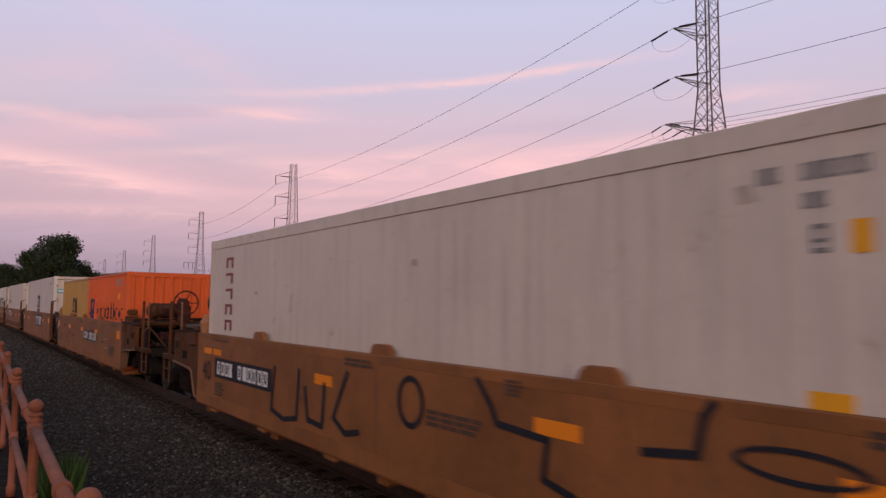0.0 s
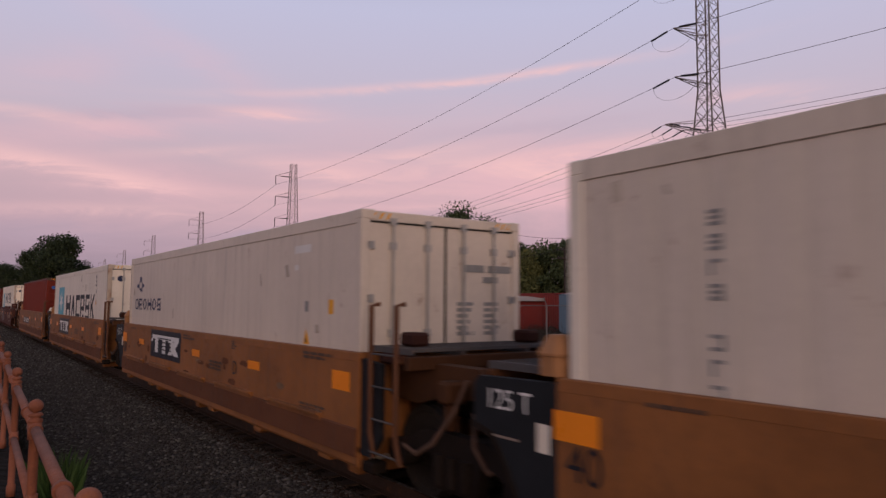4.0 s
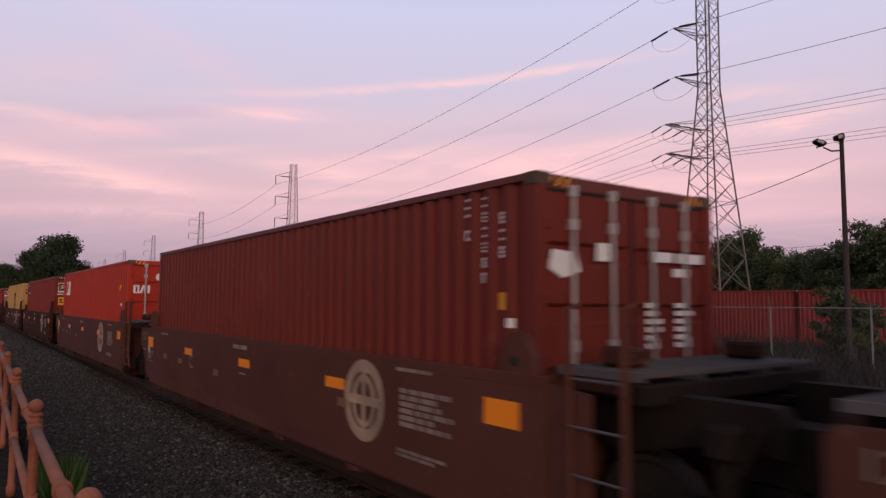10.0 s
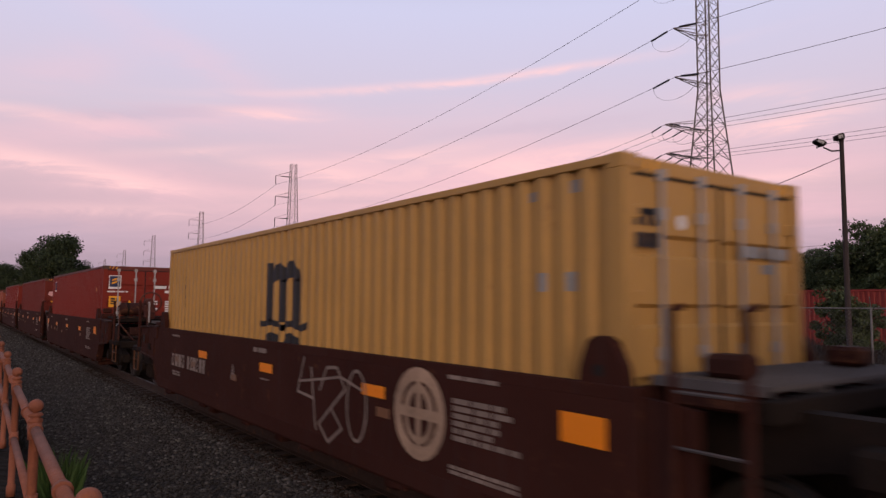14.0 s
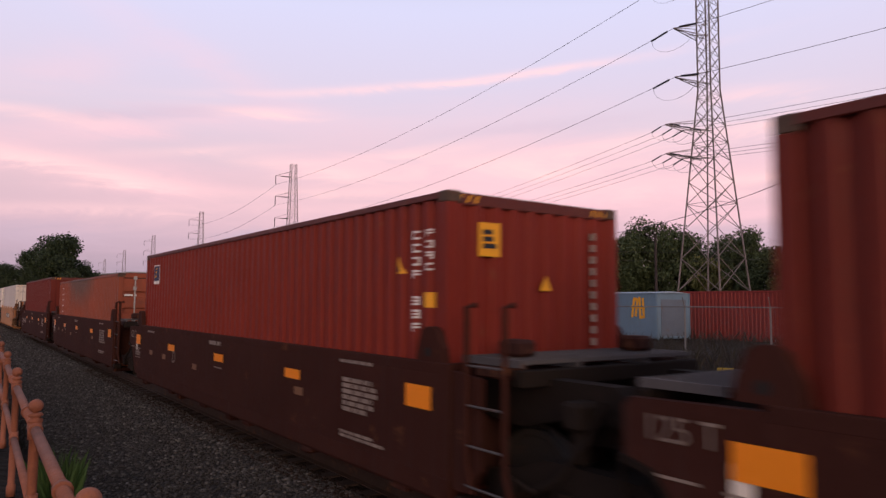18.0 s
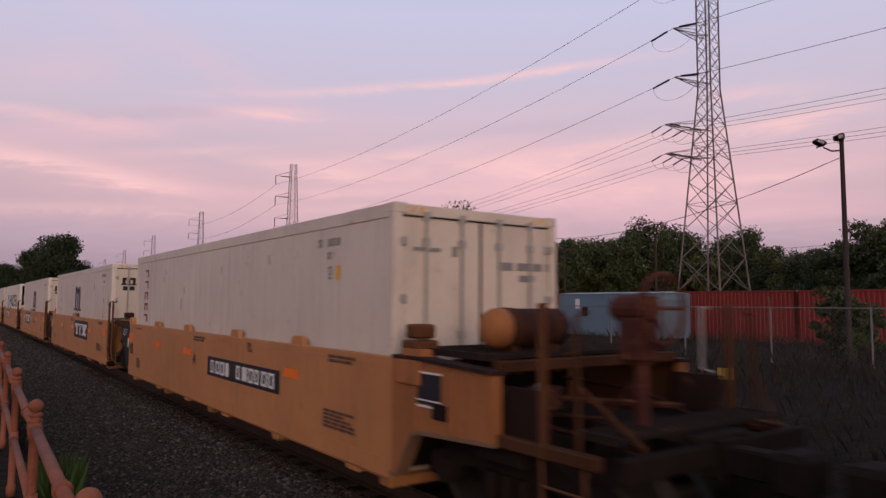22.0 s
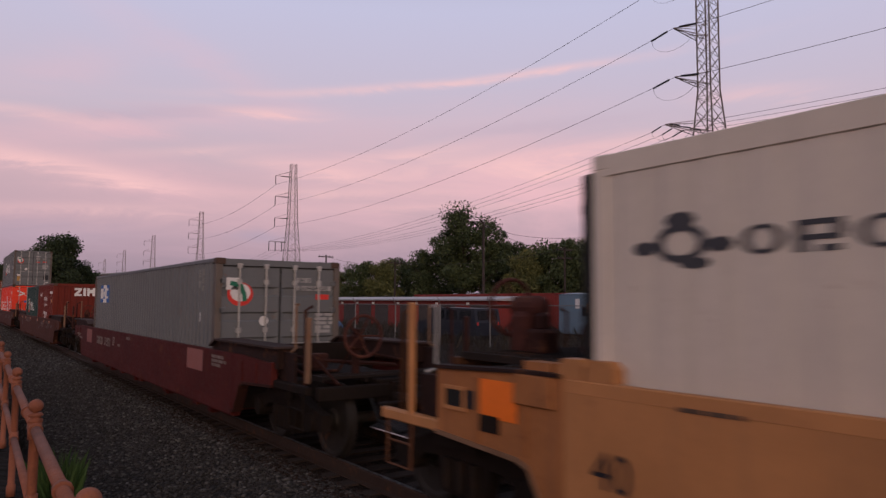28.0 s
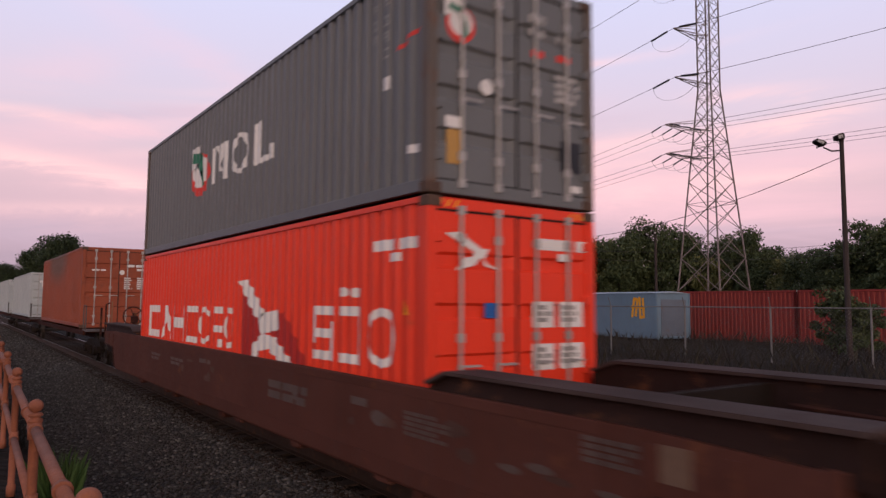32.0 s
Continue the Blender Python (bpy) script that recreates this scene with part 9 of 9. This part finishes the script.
def service_wires():
    def sag(p, q, s, rad):
        pts = [(p[0] + (q[0] - p[0]) * t / 16, p[1] + (q[1] - p[1]) * t / 16, p[2] + (q[2] - p[2]) * t / 16 - 4 * s * (t / 16) * (1 - t / 16)) for t in range(17)]
        tagged(part("service_wire", tube(bmesh.new(), pts, rad, 4), M_WIRE), "thin dark service wire between poles", "wire", "service wires")
    A, B, C, D = at_az(66.35, 30.0), at_az(39.2, 60.0), at_az(53.1, 62.0), at_az(45.9, 75.0)
    sag((*A, 7.75), (*B, 8.9), 2.0, 0.016)
    sag((*B, 9.1), (*D, 8.0), 0.8, 0.016)
    sag((*D, 8.0), (*at_az(75, 70), 8.5), 1.0, 0.018)
    sag((*D, 7.1), (*at_az(75, 70), 7.6), 1.0, 0.018)
    sag((*at_az(31.8, 90.0), 7.4), (*D, 8.0), 0.8, 0.018)
    sag((*at_az(26.1, 95.0), 8.4), (*at_az(31.8, 90.0), 7.4), 0.6, 0.018)


service_wires()


def ties():
    me = mesh_of("tie", box(bmesh.new(), -1.295, 1.295, -0.115, 0.115, -0.36, -0.166, bevel=0.012), M_TIE)
    r = root("track_bed", pose(XC, 0, 0), "row of dark timber ties under the rails", "track", kind="structure")
    rnd = random.Random(2)
    for k in range(190):
        t = part("tie", me, None, r, at=pose(rnd.uniform(-0.05, 0.05), -4 + k * 0.51, rnd.uniform(-0.012, 0.0), 0, 0, rnd.uniform(-0.8, 0.8)))
    bm = bmesh.new()
    for k in list(range(1, 170)) + list(range(-100, 0)):
        y = -4 + (190 + k) * 0.51 if k > 0 else -4 + k * 0.51
        box(bm, -1.295, 1.295, y - 0.115, y + 0.115, -0.36, -0.168)
    tagged(part("far_ties", bm, M_TIE, r), kind="stuff")


ties()


def ivy_clump():
    """Vines and saplings that have grown up round the floodlight pole."""
    x, y = at_az(66.0, 31.2)
    for i, (dx, dy, h, w) in enumerate(((0.3, 0.5, 2.9, 1.7), (-0.2, -0.4, 2.5, 1.5), (0.5, -0.7, 2.2, 1.5))):
        tree(x + dx, y + dy, 0.0, 70 + i, h, w, 0.2, 4200, 0.065, M_LEAF, "dark green vine-covered sapling beside the floodlight pole", 26)


ivy_clump()


def marker():
    x, y = at_az(58.05, 19.6)
    r = root("yellow_marker", pose(x, y, 0.0), "low yellow marker post among the dry weeds", "marker")
    part("plate", box(bmesh.new(), -0.20, 0.20, -0.02, 0.02, 0.12, 0.42, bevel=0.01), shader("faded_yellow_plate", (0.24, 0.17, 0.025), 0.6, 0, 0.25, 8), r, at=pose(0, 0, 0, 0, 0, -57))
    part("stake", box(bmesh.new(), 0.22, 0.27, -0.025, 0.025, -0.2, 0.46), M_TIE, r, at=pose(0, 0, 0, 0, 0, -57))


marker()


def parked_van(x, y, turn):
    r = root("parked_van", pose(x, y, 0.05, 0, 0, turn), "dark blue van parked behind the fence", "van")
    paint_m = shader("dark_blue_car_paint", (0.007, 0.011, 0.020), 0.4, 0, 0.1, 4)
    part("body", prism(bmesh.new(), [(0, 0.35), (0, 1.0), (0.15, 1.75), (3.2, 1.8), (3.9, 1.15), (4.8, 0.98), (4.9, 0.35)], -0.9, 0.9, "x"), paint_m, r)
    for a, b in ((0.35, 1.25), (1.4, 2.3), (2.45, 3.15)):
        part("side_window", box(bmesh.new(), -0.912, -0.9, a, b, 1.15, 1.65, bevel=0.0), M_PANE, r)
    part("rear_window", box(bmesh.new(), -0.7, 0.7, 0.02, 0.06, 1.15, 1.65), M_PANE, r)
    for yy in (0.95, 3.95):
        for s in (-1, 1):
            part("wheel", lathe(bmesh.new(), [(0.18, s * 0.74), (0.33, s * 0.74), (0.33, s * 0.93), (0.2, s * 0.94)], 14, (yy, 0.33), "x"), M_GASKET, r)
    for xx in (-0.75, 0.75):
        part("tail_lamp", box(bmesh.new(), xx - 0.05, xx + 0.05, -0.015, 0.03, 0.88, 1.04), M_REDM, r)


parked_van(*at_az(39.6, 36.0), 5)


def tarp_car(x, y, turn):
    """A low car under a blue sheet, standing before the storage doors."""
    r = root("covered_car", pose(x, y, 0.02, 0, 0, turn), "low car under a dull blue sheet in the yard", "covered car")
    bm = bmesh.new()
    rnd = random.Random(8)
    rings = []
    for i in range(13):
        u = i / 12
        h = float(np.interp(u, (0, 0.06, 0.28, 0.42, 0.68, 0.82, 1.0), (0.25, 0.62, 0.72, 1.12, 1.15, 0.80, 0.45)))
        ring = []
        for k in range(9):
            v = k / 8 * 2 - 1
            fall = 1 - abs(v) ** 4
            ring.append(bm.verts.new((v * (0.86 + 0.05 * rnd.random()), u * 3.6 + 0.04 * rnd.random(), 0.06 + (h - 0.06) * max(0.0, fall) ** 0.5 + 0.02 * rnd.random())))
        rings.append(ring)
    for p, q in zip(rings, rings[1:]):
        for k in range(8):
            bm.faces.new((p[k], p[k + 1], q[k + 1], q[k]))
    part("sheet", bm, shader("dull_blue_tarpaulin", (0.030, 0.075, 0.17), 0.6, 0, 0.2, 6, 0, 0.2), r, "creased blue sheet", smooth=True)
    for yy in (0.7, 2.9):
        for sx in (-1, 1):
            part("tyre", lathe(bmesh.new(), [(0.16, sx * 0.62), (0.29, sx * 0.62), (0.29, sx * 0.80), (0.16, sx * 0.80)], 14, (yy, 0.29), "x"), M_GASKET, r)


tarp_car(*at_az(27.6, 54.0), 62)


# ---- everything that moves ----
def motions():
    for thing, x, y, z in MOVERS:
        walk(thing, [(t, pose(x, y - s, z)) for t, s in enumerate(TRAVEL)])
    # wheels turn with the distance run; all of one axle place share their turning
    stops = [k / FPS for k in range(32 * FPS + 1)]
    run = [np.interp(t, range(33), TRAVEL) for t in stops]
    first = {}
    for i, w in WHEELSETS:
        if i not in first:
            c = w.matrix_basis.translation.copy()
            walk(w, [(t, pose(c.x, c.y, c.z, math.degrees(s / WHEEL_R))) for t, s in zip(stops, run)])
            first[i] = w.animation_data
        else:
            w.rotation_mode = "QUATERNION"
            keys = w.animation_data_create()
            keys.action = first[i].action
            keys.action_slot = first[i].action_slot


motions()
